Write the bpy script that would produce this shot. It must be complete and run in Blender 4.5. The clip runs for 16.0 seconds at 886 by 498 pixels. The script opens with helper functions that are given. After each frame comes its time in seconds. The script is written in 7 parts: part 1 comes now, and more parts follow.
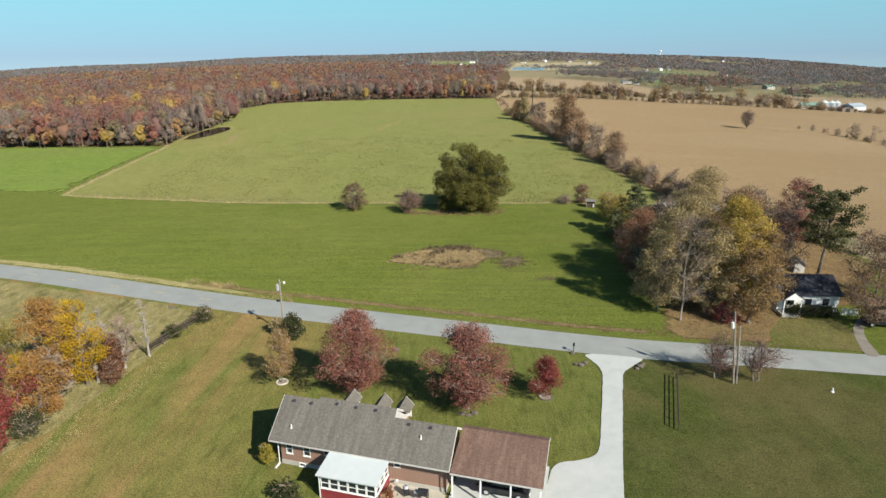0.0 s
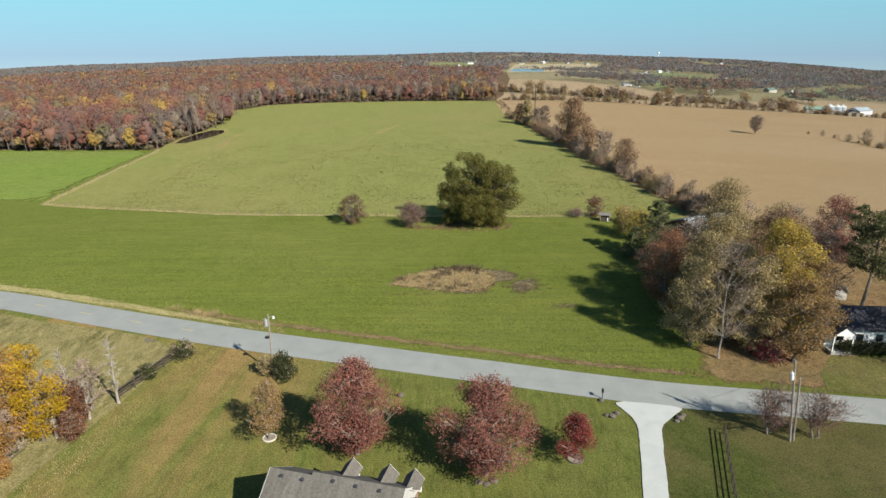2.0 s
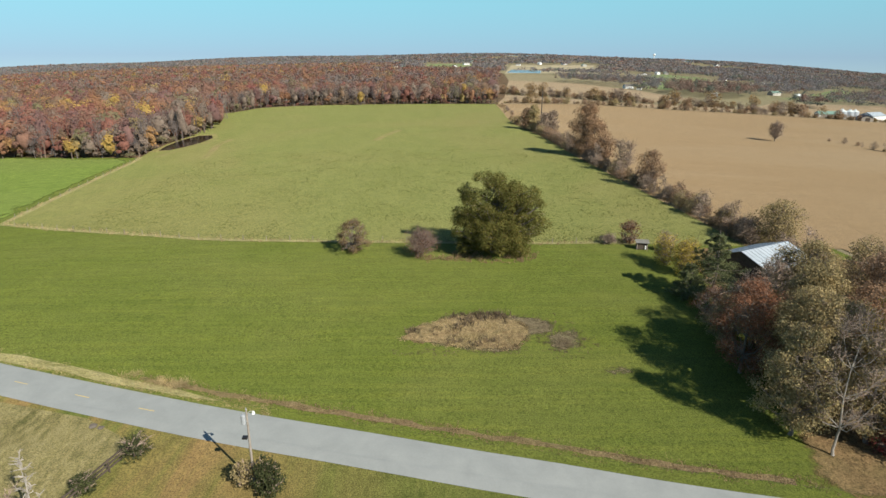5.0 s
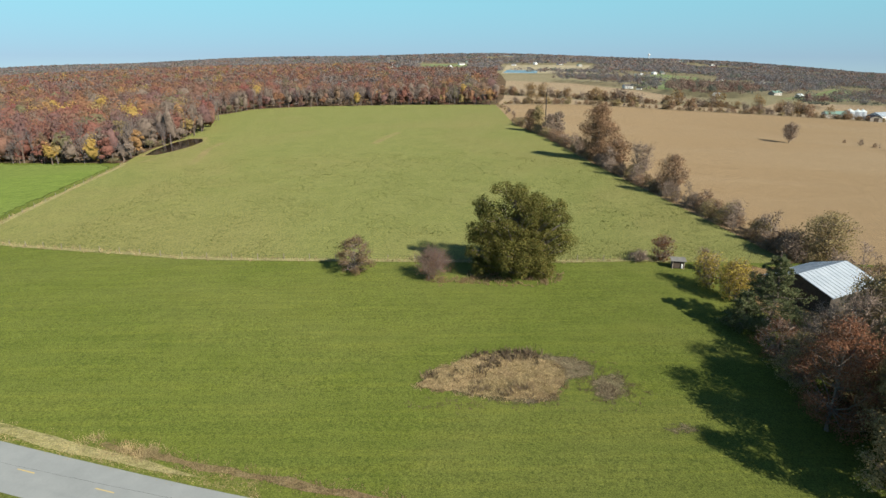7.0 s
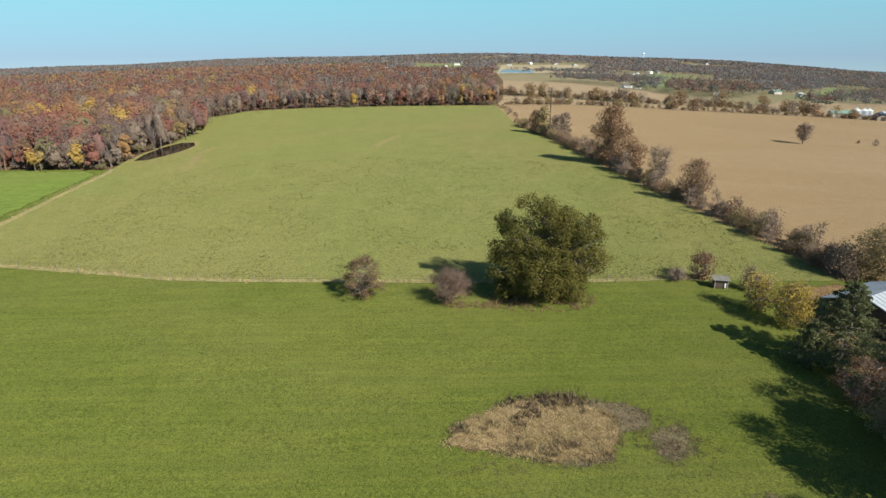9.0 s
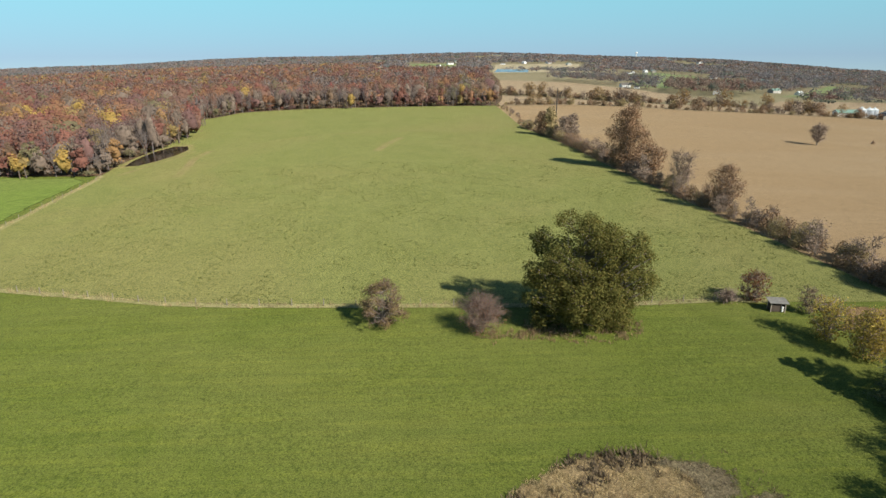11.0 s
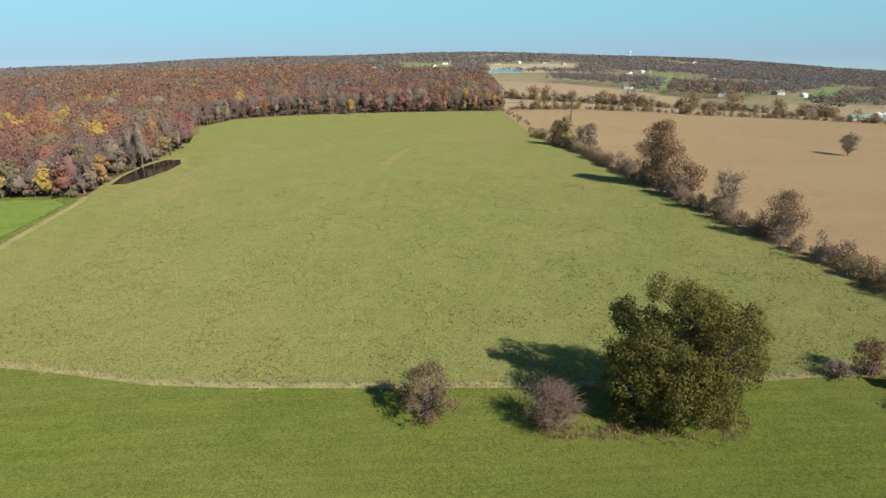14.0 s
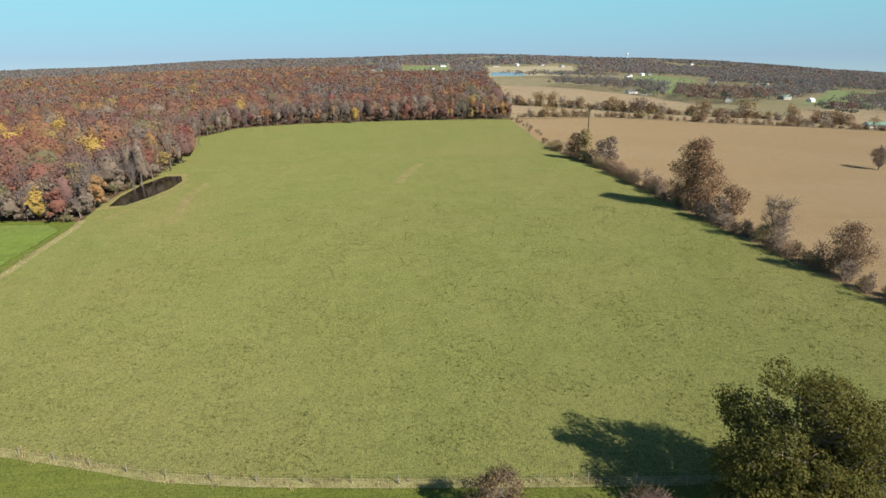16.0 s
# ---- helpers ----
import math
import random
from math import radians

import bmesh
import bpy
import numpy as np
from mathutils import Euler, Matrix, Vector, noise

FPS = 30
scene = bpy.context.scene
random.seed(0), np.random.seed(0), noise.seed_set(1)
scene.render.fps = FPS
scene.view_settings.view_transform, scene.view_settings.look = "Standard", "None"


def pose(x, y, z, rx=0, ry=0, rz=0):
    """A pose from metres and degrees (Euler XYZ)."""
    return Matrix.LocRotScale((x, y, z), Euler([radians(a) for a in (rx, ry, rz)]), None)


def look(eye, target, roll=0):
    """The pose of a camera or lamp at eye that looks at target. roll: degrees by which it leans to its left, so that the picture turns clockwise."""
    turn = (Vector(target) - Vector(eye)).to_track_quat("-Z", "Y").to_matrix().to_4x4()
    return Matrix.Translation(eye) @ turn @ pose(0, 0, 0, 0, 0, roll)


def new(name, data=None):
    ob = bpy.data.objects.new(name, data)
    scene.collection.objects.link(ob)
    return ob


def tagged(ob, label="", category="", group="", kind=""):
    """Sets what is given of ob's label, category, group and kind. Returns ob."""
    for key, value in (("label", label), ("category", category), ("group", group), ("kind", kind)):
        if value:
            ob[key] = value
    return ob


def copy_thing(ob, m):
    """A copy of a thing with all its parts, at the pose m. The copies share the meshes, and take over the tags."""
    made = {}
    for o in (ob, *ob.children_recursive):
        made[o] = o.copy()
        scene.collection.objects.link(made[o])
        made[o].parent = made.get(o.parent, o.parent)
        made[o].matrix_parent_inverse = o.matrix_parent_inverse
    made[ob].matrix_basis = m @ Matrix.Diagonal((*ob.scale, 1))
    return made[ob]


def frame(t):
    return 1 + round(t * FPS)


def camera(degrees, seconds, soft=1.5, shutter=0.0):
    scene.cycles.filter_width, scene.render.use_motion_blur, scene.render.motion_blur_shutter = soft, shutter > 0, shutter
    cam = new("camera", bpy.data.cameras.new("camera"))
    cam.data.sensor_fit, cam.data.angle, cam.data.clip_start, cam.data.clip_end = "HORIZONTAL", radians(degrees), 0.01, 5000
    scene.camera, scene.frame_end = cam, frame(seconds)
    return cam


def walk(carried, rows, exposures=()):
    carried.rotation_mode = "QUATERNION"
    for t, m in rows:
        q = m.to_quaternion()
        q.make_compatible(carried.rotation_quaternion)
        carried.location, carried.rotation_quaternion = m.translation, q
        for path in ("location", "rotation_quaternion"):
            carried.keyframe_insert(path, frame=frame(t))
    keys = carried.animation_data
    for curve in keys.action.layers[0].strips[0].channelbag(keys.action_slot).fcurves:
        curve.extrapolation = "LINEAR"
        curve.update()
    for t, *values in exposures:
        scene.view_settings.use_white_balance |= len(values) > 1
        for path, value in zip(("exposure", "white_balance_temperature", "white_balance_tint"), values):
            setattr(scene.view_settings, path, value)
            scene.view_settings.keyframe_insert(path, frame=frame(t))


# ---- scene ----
from mathutils import geometry

cam = camera(74.0, 16.0, soft=1.5)
# seconds, x, y, z, yaw, pitch, roll
ROWS = [
    (0, 0.00, 0.00, 37.55, -0.001, -18.345, -0.293),
    (0.5, -0.28, 2.04, 37.59, -0.083, -18.338, -0.220),
    (1, -0.65, 4.40, 37.71, -0.162, -18.315, -0.150),
    (1.5, -1.13, 7.13, 37.86, -0.233, -18.296, -0.082),
    (2, -1.64, 10.12, 38.08, -0.298, -18.278, -0.012),
    (2.5, -2.26, 13.30, 38.28, -0.372, -18.268, 0.044),
    (3, -2.92, 16.31, 38.44, -0.445, -18.259, 0.095),
    (3.5, -3.48, 19.40, 38.60, -0.528, -18.249, 0.155),
    (4, -4.16, 22.48, 38.72, -0.619, -18.223, 0.208),
    (6.5, -7.63, 39.73, 38.10, -1.206, -18.225, 0.180),
    (7, -8.51, 42.77, 37.94, -1.327, -18.194, 0.145),
    (7.5, -9.31, 45.54, 37.80, -1.451, -18.170, 0.109),
    (8, -10.21, 48.35, 37.71, -1.578, -18.162, 0.059),
    (8.5, -11.14, 51.27, 37.68, -1.706, -18.169, -0.003),
    (9, -11.98, 54.16, 37.65, -1.832, -18.186, -0.072),
    (11.5, -17.64, 67.66, 37.70, -2.633, -18.251, -0.239),
    (12, -18.45, 70.77, 38.02, -2.748, -18.268, -0.254),
    (12.5, -19.45, 74.08, 38.55, -2.844, -18.269, -0.248),
    (13, -20.49, 77.21, 39.18, -2.951, -18.294, -0.253),
    (13.5, -21.83, 80.26, 39.89, -3.053, -18.318, -0.254),
    (14, -23.28, 83.48, 40.67, -3.168, -18.332, -0.255),
    (14.5, -24.93, 87.07, 41.48, -3.292, -18.324, -0.268),
    (15, -26.53, 90.56, 42.31, -3.386, -18.311, -0.289),
    (15.5, -28.14, 93.95, 43.21, -3.452, -18.267, -0.308),
    (16, -29.80, 97.41, 44.16, -3.505, -18.192, -0.327),
]
PATH = [(t, pose(x, y, z, 90 + p, 0, w) @ pose(0, 0, 0, 0, 0, r)) for t, x, y, z, w, p, r in ROWS]
walk(cam, PATH, exposures=[(0, 0.58), (16, 0.58)])

# ---- light: low autumn sun from behind, to the right ----
SUN_AZ = Vector((0.70, -0.714, 0)).normalized()
SUN_EL = radians(36)
world = bpy.data.worlds.new("sky")
scene.world = world
world.use_nodes = True
wn = world.node_tree.nodes
sky = wn.new("ShaderNodeTexSky")
sky.sky_type, sky.sun_disc = "NISHITA", False
sky.sun_elevation, sky.sun_rotation = SUN_EL, math.atan2(SUN_AZ.x, SUN_AZ.y)
sky.air_density, sky.dust_density, sky.ozone_density = 1.0, 0.3, 2.0
bg = wn["Background"]
bg.inputs[1].default_value = 0.07
direction = wn.new("ShaderNodeTexCoord")
lifted = wn.new("ShaderNodeMapping")  # the haze near the horizon is thin on this clear day
lifted.inputs["Location"].default_value = (0, 0, 0.10)
lifted.inputs["Scale"].default_value = (0.35, 1, 1)
world.node_tree.links.new(direction.outputs["Generated"], lifted.inputs[0])
world.node_tree.links.new(lifted.outputs[0], sky.inputs[0])
clear = wn.new("ShaderNodeMix")  # a cool, slightly green blue autumn sky
clear.data_type, clear.blend_type = "RGBA", "MULTIPLY"
clear.inputs[0].default_value = 1.0
height = wn.new("ShaderNodeSeparateXYZ")
tint = wn.new("ShaderNodeValToRGB")  # greyer low down, clearer above
tint.color_ramp.elements.new(0.3)
for e, (p, c) in zip(tint.color_ramp.elements, ((0.0, (0.81, 0.88, 0.96, 1)), (0.08, (1.05, 1.48, 1.26, 1)), (0.35, (0.82, 1.03, 1.02, 1)))):
    e.position, e.color = p, c
world.node_tree.links.new(direction.outputs["Generated"], height.inputs[0])
world.node_tree.links.new(height.outputs[2], tint.inputs[0])
world.node_tree.links.new(tint.outputs[0], clear.inputs[7])
world.node_tree.links.new(sky.outputs[0], clear.inputs[6])
world.node_tree.links.new(clear.outputs[2], bg.inputs[0])
sun = new("sun", bpy.data.lights.new("sun", "SUN"))
sun.data.energy, sun.data.angle, sun.data.color = 5.0, radians(0.53), (1.0, 0.94, 0.82)
sun_from = Vector((SUN_AZ.x * math.cos(SUN_EL), SUN_AZ.y * math.cos(SUN_EL), math.sin(SUN_EL)))
sun.matrix_world = look(sun_from * 100, (0, 0, 0))


# ---- materials ----
class Nodes:
    """A small wrapper to write node trees in one line each."""

    def __init__(self, name, rough=0.9, metal=0.0, spec=0.3):
        self.mat = bpy.data.materials.new(name)
        self.mat.use_nodes = True
        self.t = self.mat.node_tree
        self.b = self.t.nodes["Principled BSDF"]
        self.b.inputs["Roughness"].default_value = rough
        self.b.inputs["Metallic"].default_value = metal
        self.b.inputs["Specular IOR Level"].default_value = spec

    def add(self, kind):
        return self.t.nodes.new(kind)

    def join(self, a, b):
        self.t.links.new(a, b)

    def coords(self, scale=(1, 1, 1), turn=0.0, local=False):
        src = self.add("ShaderNodeTexCoord").outputs["Object"] if local else self.add("ShaderNodeNewGeometry").outputs["Position"]
        m = self.add("ShaderNodeMapping")
        m.inputs["Rotation"].default_value[2] = radians(turn)
        m.inputs["Scale"].default_value = scale
        self.join(src, m.inputs[0])
        return m.outputs[0]

    def noise(self, vec, scale, detail=4.0, rough=0.6, dist=0.0):
        n = self.add("ShaderNodeTexNoise")
        self.join(vec, n.inputs["Vector"])
        n.inputs["Scale"].default_value = scale
        n.inputs["Detail"].default_value = detail
        n.inputs["Roughness"].default_value = rough
        n.inputs["Distortion"].default_value = dist
        return n.outputs["Fac"]

    def ramp(self, fac, stops, ease="LINEAR"):
        r = self.add("ShaderNodeValToRGB")
        r.color_ramp.interpolation = ease
        els = r.color_ramp.elements
        while len(els) < len(stops):
            els.new(0.5)
        for e, (p, c) in zip(els, stops):
            e.position, e.color = p, (*c, 1)
        self.join(fac, r.inputs[0])
        return r.outputs[0]

    def mix(self, fac, a, b, mode="MIX"):
        m = self.add("ShaderNodeMix")
        m.data_type, m.blend_type = "RGBA", mode
        for sock, v in ((m.inputs[0], fac), (m.inputs[6], a), (m.inputs[7], b)):
            if isinstance(v, (int, float)):
                sock.default_value = v
            elif isinstance(v, tuple):
                sock.default_value = (*v, 1)
            else:
                self.join(v, sock)
        return m.outputs[2]

    def base(self, colour):
        if isinstance(colour, tuple):
            self.b.inputs["Base Color"].default_value = (*colour, 1)
        else:
            self.join(colour, self.b.inputs["Base Color"])
        return self

    def bump(self, height, strength=0.3, distance=0.1):
        n = self.add("ShaderNodeBump")
        n.inputs["Strength"].default_value = strength
        n.inputs["Distance"].default_value = distance
        self.join(height, n.inputs["Height"])
        self.join(n.outputs[0], self.b.inputs["Normal"])
        return self


def grass(name, dark, mid, light, odd, odd_amount=0.5, tuft=1.2, streak=(1, 1, 1), turn=0.0, bump=0.6, big=0.03, odd_mix=0.45, west=None, swath=0.0, clumps=0.0, mottle=0.5):
    """A field seen from above: large drifts, streaks of mowing or grazing, and tufts."""
    m = Nodes(name, 0.95, spec=0.1)
    m.b.inputs["Diffuse Roughness"].default_value = 0.4
    p = m.coords()
    s = m.coords(streak, turn)
    fine = m.noise(s, tuft, 6, 0.72)
    finer = m.noise(p, tuft * 3.3, 2, 0.6)
    c = m.ramp(fine, [(0.38, dark), (0.5, mid), (0.62, light)])
    c = m.mix(m.ramp(m.noise(s, big * 7, 4, 0.6, 0.3), [(0.38, (0, 0, 0)), (0.66, (1, 1, 1))]), c, m.ramp(finer, [(0.35, mid), (0.65, light)]))
    drift = m.ramp(m.noise(s, big, 5, 0.62, 0.6), [(0.5 - 0.12 * odd_amount, (0, 0, 0)), (0.78 - 0.2 * odd_amount, (1, 1, 1))])
    if west:
        # the dry side of the lawn lies to the west
        sep = m.add("ShaderNodeSeparateXYZ")
        m.join(p, sep.inputs[0])
        far = m.add("ShaderNodeMapRange")
        for i, v in ((1, west[0]), (2, west[1]), (3, 1.0), (4, 0.12)):
            far.inputs[i].default_value = v
        m.join(sep.outputs[0], far.inputs[0])
        drift = m.mix(1.0, drift, far.outputs[0], "MULTIPLY")
    c = m.mix(drift, c, m.mix(odd_mix, c, odd))
    c = m.mix(mottle, c, m.mix(1.0, c, m.ramp(m.noise(p, 0.35, 3), [(0.3, (0.72, 0.72, 0.72)), (0.7, (1.25, 1.25, 1.2))]), "MULTIPLY"))
    blades = m.noise(p, 6.0, 4, 0.75)
    c = m.mix(1.0, c, m.ramp(blades, [(0.34, (0.48, 0.5, 0.46)), (0.5, (1, 1, 1)), (0.66, (1.52, 1.48, 1.34))]), "MULTIPLY")
    if clumps:
        # uneaten tufts stand darker, the cropped grass between is pale
        tu = m.noise(m.coords((1, 0.8, 1), 20), 2.4, 4, 0.7)
        c = m.mix(1.0, c, m.ramp(tu, [(0.34, (1 - clumps, 1 - clumps * 0.9, 1 - clumps)), (0.46, (1, 1, 1)), (0.6, (1.06, 1.05, 1.0)), (0.7, (1.16, 1.12, 1.04))]), "MULTIPLY")
    if swath:
        # faint lines left by the mower
        lines = m.noise(m.coords((0.06, swath, 1), turn), 1.0, 3, 0.65)
        c = m.mix(1.0, c, m.ramp(lines, [(0.35, (0.91, 0.94, 0.92)), (0.5, (1, 1, 1)), (0.63, (1.12, 1.08, 1.02))]), "MULTIPLY")
    m.base(c).bump(m.mix(0.5, fine, blades), bump, 0.35)
    return m.mat


M = {}
M["lawn"] = grass("lawn_grass", (0.066, 0.086, 0.019), (0.092, 0.111, 0.027), (0.128, 0.138, 0.040), (0.255, 0.150, 0.076), 1.0, 1.6, (1, 0.2, 1), -30, 0.5, 0.11, 0.66, (-30, -8), clumps=0.2)
M["east_lawn"] = grass("east_lawn_grass", (0.040, 0.054, 0.011), (0.057, 0.071, 0.017), (0.077, 0.086, 0.026), (0.122, 0.097, 0.047), 0.8, 1.6, (1, 0.7, 1), 14, 0.5, 0.06, 0.55, clumps=0.25)
M["hay"] = grass("hay_field_grass", (0.084, 0.107, 0.018), (0.097, 0.120, 0.023), (0.113, 0.133, 0.030), (0.150, 0.151, 0.048), 0.4, 2.6, (0.8, 1, 1), 12, 0.5, 0.022, swath=1.2, clumps=0.3, mottle=0.22)
M["pasture"] = grass("pasture_grass", (0.128, 0.143, 0.041), (0.161, 0.174, 0.055), (0.196, 0.203, 0.074), (0.222, 0.187, 0.080), 0.45, 2.4, (1, 0.8, 1), 30, 0.7, 0.012, clumps=0.5, mottle=0.3)
M["meadow"] = grass("rough_meadow_grass", (0.093, 0.091, 0.035), (0.170, 0.148, 0.065), (0.238, 0.209, 0.104), (0.255, 0.200, 0.113), 0.5, 0.9, (1, 0.4, 1), 60, 0.7, 0.03)
M["stubble"] = grass("bean_stubble", (0.238, 0.165, 0.092), (0.258, 0.180, 0.101), (0.278, 0.197, 0.113), (0.31, 0.235, 0.15), 0.5, 0.7, (0.35, 1, 1), -8, 0.02, 0.012, mottle=0.15)
M["stubble_pale"] = grass("corn_stubble", (0.24, 0.175, 0.105), (0.28, 0.21, 0.135), (0.32, 0.25, 0.17), (0.22, 0.17, 0.11), 0.4, 0.3, (0.1, 1, 1), 75, 0.3, 0.01)
M["far_green"] = grass("far_pasture", (0.101, 0.140, 0.053), (0.147, 0.190, 0.079), (0.193, 0.230, 0.105), (0.239, 0.220, 0.137), 0.5, 0.1, (1, 1, 1), 0, 0.2, 0.006)
M["pale_field"] = grass("far_pale_field", (0.26, 0.22, 0.14), (0.32, 0.27, 0.18), (0.36, 0.31, 0.22), (0.2, 0.2, 0.11), 0.4, 0.1, (1, 1, 1), 0, 0.2, 0.006)
M["ground"] = grass("open_ground", (0.16, 0.145, 0.085), (0.21, 0.178, 0.11), (0.25, 0.21, 0.135), (0.15, 0.15, 0.08), 0.7, 0.15, (1, 1, 1), 0, 0.3, 0.004)
M["litter"] = grass("leaf_litter", (0.10, 0.066, 0.035), (0.19, 0.125, 0.065), (0.27, 0.18, 0.095), (0.13, 0.13, 0.05), 0.5, 1.6, (1, 1, 1), 0, 0.9, 0.08)
M["forest_floor"] = grass("forest_floor", (0.05, 0.035, 0.022), (0.10, 0.065, 0.04), (0.15, 0.1, 0.06), (0.1, 0.09, 0.05), 0.5, 0.8, (1, 1, 1), 0, 0.9, 0.05)
M["bare_soil"] = grass("bare_patch", (0.10, 0.085, 0.05), (0.145, 0.12, 0.073), (0.20, 0.165, 0.105), (0.10, 0.115, 0.03), 0.6, 2.0, (1, 1, 1), 0, 0.9, 0.12)
M["flat_straw"] = grass("flattened_straw", (0.17, 0.12, 0.062), (0.26, 0.19, 0.1), (0.35, 0.265, 0.15), (0.14, 0.12, 0.05), 0.5, 2.2, (1, 1, 1), 0, 0.9, 0.15)


def ragged(mat, scale=1.4):
    """Wears thin towards the rim, in patches, so that the ground beneath shows."""
    nt = mat.node_tree
    at, pos, no, add, ra = (nt.nodes.new(k) for k in ("ShaderNodeAttribute", "ShaderNodeNewGeometry", "ShaderNodeTexNoise", "ShaderNodeMath", "ShaderNodeValToRGB"))
    at.attribute_name = "edge"
    no.inputs["Scale"].default_value, no.inputs["Detail"].default_value, no.inputs["Roughness"].default_value = scale, 6, 0.7
    add.operation = "ADD"
    ra.color_ramp.elements[0].position, ra.color_ramp.elements[1].position = 0.74, 1.12
    nt.links.new(pos.outputs["Position"], no.inputs["Vector"])
    nt.links.new(at.outputs["Fac"], add.inputs[0])
    nt.links.new(no.outputs["Fac"], add.inputs[1])
    nt.links.new(add.outputs[0], ra.inputs[0])
    nt.links.new(ra.outputs[0], nt.nodes["Principled BSDF"].inputs["Alpha"])


M["wheat"] = grass("winter_wheat_grass", (0.090, 0.128, 0.025), (0.119, 0.164, 0.033), (0.148, 0.192, 0.046), (0.131, 0.152, 0.048), 0.4, 0.8, (0.4, 1, 1), 40, 0.3, 0.02)
M["yard"] = grass("striped_yard_grass", (0.066, 0.078, 0.019), (0.092, 0.102, 0.028), (0.122, 0.126, 0.042), (0.19, 0.14, 0.068), 0.7, 1.3, (1, 0.3, 1), 40, 0.5, 0.09, 0.7)
ragged(M["litter"], 0.5)
ragged(M["wheat"], 0.3)
ragged(M["bare_soil"])
ragged(M["flat_straw"])
M["dry_verge"] = grass("dry_verge", (0.160, 0.152, 0.060), (0.248, 0.224, 0.102), (0.320, 0.288, 0.153), (0.144, 0.160, 0.043), 0.5, 1.6, (0.4, 1, 1), 15, 0.8, 0.08)

M["ditch"] = grass("ditch_bank", (0.12, 0.085, 0.045), (0.18, 0.13, 0.07), (0.25, 0.19, 0.11), (0.12, 0.13, 0.04), 0.5, 1.8, (0.5, 1, 1), 15, 0.9, 0.1)
M["path"] = grass("cattle_path", (0.160, 0.160, 0.052), (0.195, 0.187, 0.066), (0.225, 0.206, 0.084), (0.225, 0.175, 0.088), 0.9, 1.2, (1, 1, 1), 0, 0.9, 0.1, 0.7)


def stone_like(name, stops, scale, rough=0.85, bump=0.3, spec=0.3, local=False, cracks=0.0, metal=0.0):
    m = Nodes(name, rough, metal, spec)
    p = m.coords(local=local)
    a, b = m.noise(p, scale, 5, 0.6, 0.4), m.noise(p, scale * 14, 3, 0.7)
    c = m.mix(0.3, m.ramp(a, stops), m.ramp(b, stops))
    if cracks:
        v = m.add("ShaderNodeTexVoronoi")
        v.feature = "DISTANCE_TO_EDGE"
        m.join(p, v.inputs["Vector"])
        v.inputs["Scale"].default_value = cracks
        c = m.mix(m.ramp(v.outputs["Distance"], [(0.0, (1, 1, 1)), (0.012, (0, 0, 0))]), c, m.mix(0.6, c, (0.08, 0.08, 0.08)))
    m.base(c).bump(b, bump, 0.03)
    return m.mat


M["asphalt"] = stone_like("worn_asphalt", [(0.3, (0.24, 0.253, 0.243)), (0.5, (0.275, 0.288, 0.277)), (0.7, (0.31, 0.322, 0.308))], 0.35, 0.85, 0.25, 0.25)
M["concrete"] = stone_like("pale_concrete", [(0.3, (0.4, 0.415, 0.4)), (0.5, (0.45, 0.465, 0.45)), (0.7, (0.5, 0.515, 0.495))], 0.4, 0.8, 0.15)
M["patio"] = stone_like("patio_concrete", [(0.3, (0.36, 0.33, 0.27)), (0.5, (0.43, 0.4, 0.33)), (0.7, (0.5, 0.46, 0.38))], 0.6, 0.85, 0.2)
M["gravel"] = stone_like("gravel_track", [(0.3, (0.15, 0.135, 0.115)), (0.5, (0.2, 0.18, 0.152)), (0.7, (0.26, 0.235, 0.2))], 0.8, 0.95, 0.6)
M["yellow_line"] = stone_like("worn_yellow_paint", [(0.35, (0.4, 0.36, 0.25)), (0.6, (0.62, 0.45, 0.13))], 2.0, 0.8, 0.1)


def shingle_mat(name, dark, mid, light):
    """Rows of shingles, each tab its own tone, with stains that run down the slope."""
    m = Nodes(name, 0.95, spec=0.1)
    p = m.coords(local=True)
    tabs = m.add("ShaderNodeTexBrick")
    m.join(p, tabs.inputs["Vector"])
    for k, v in (("Scale", 1.0), ("Mortar Size", 0.012), ("Brick Width", 0.32), ("Row Height", 0.13), ("Bias", 0.0)):
        tabs.inputs[k].default_value = v
    for k, v in (("Color1", dark), ("Color2", light), ("Mortar", tuple(0.8 * q for q in dark))):
        tabs.inputs[k].default_value = (*v, 1)
    runs = m.noise(m.coords((2.2, 0.3, 0.3), local=True), 1.0, 5, 0.65)
    c = m.mix(0.75, tabs.outputs["Color"], m.ramp(runs, [(0.3, dark), (0.5, mid), (0.7, light)]))
    c = m.mix(1.0, c, m.ramp(m.noise(p, 5.0, 4, 0.7), [(0.3, (0.78, 0.78, 0.78)), (0.7, (1.2, 1.2, 1.2))]), "MULTIPLY")
    m.base(c).bump(tabs.outputs["Fac"], -0.4, 0.02)
    return m.mat


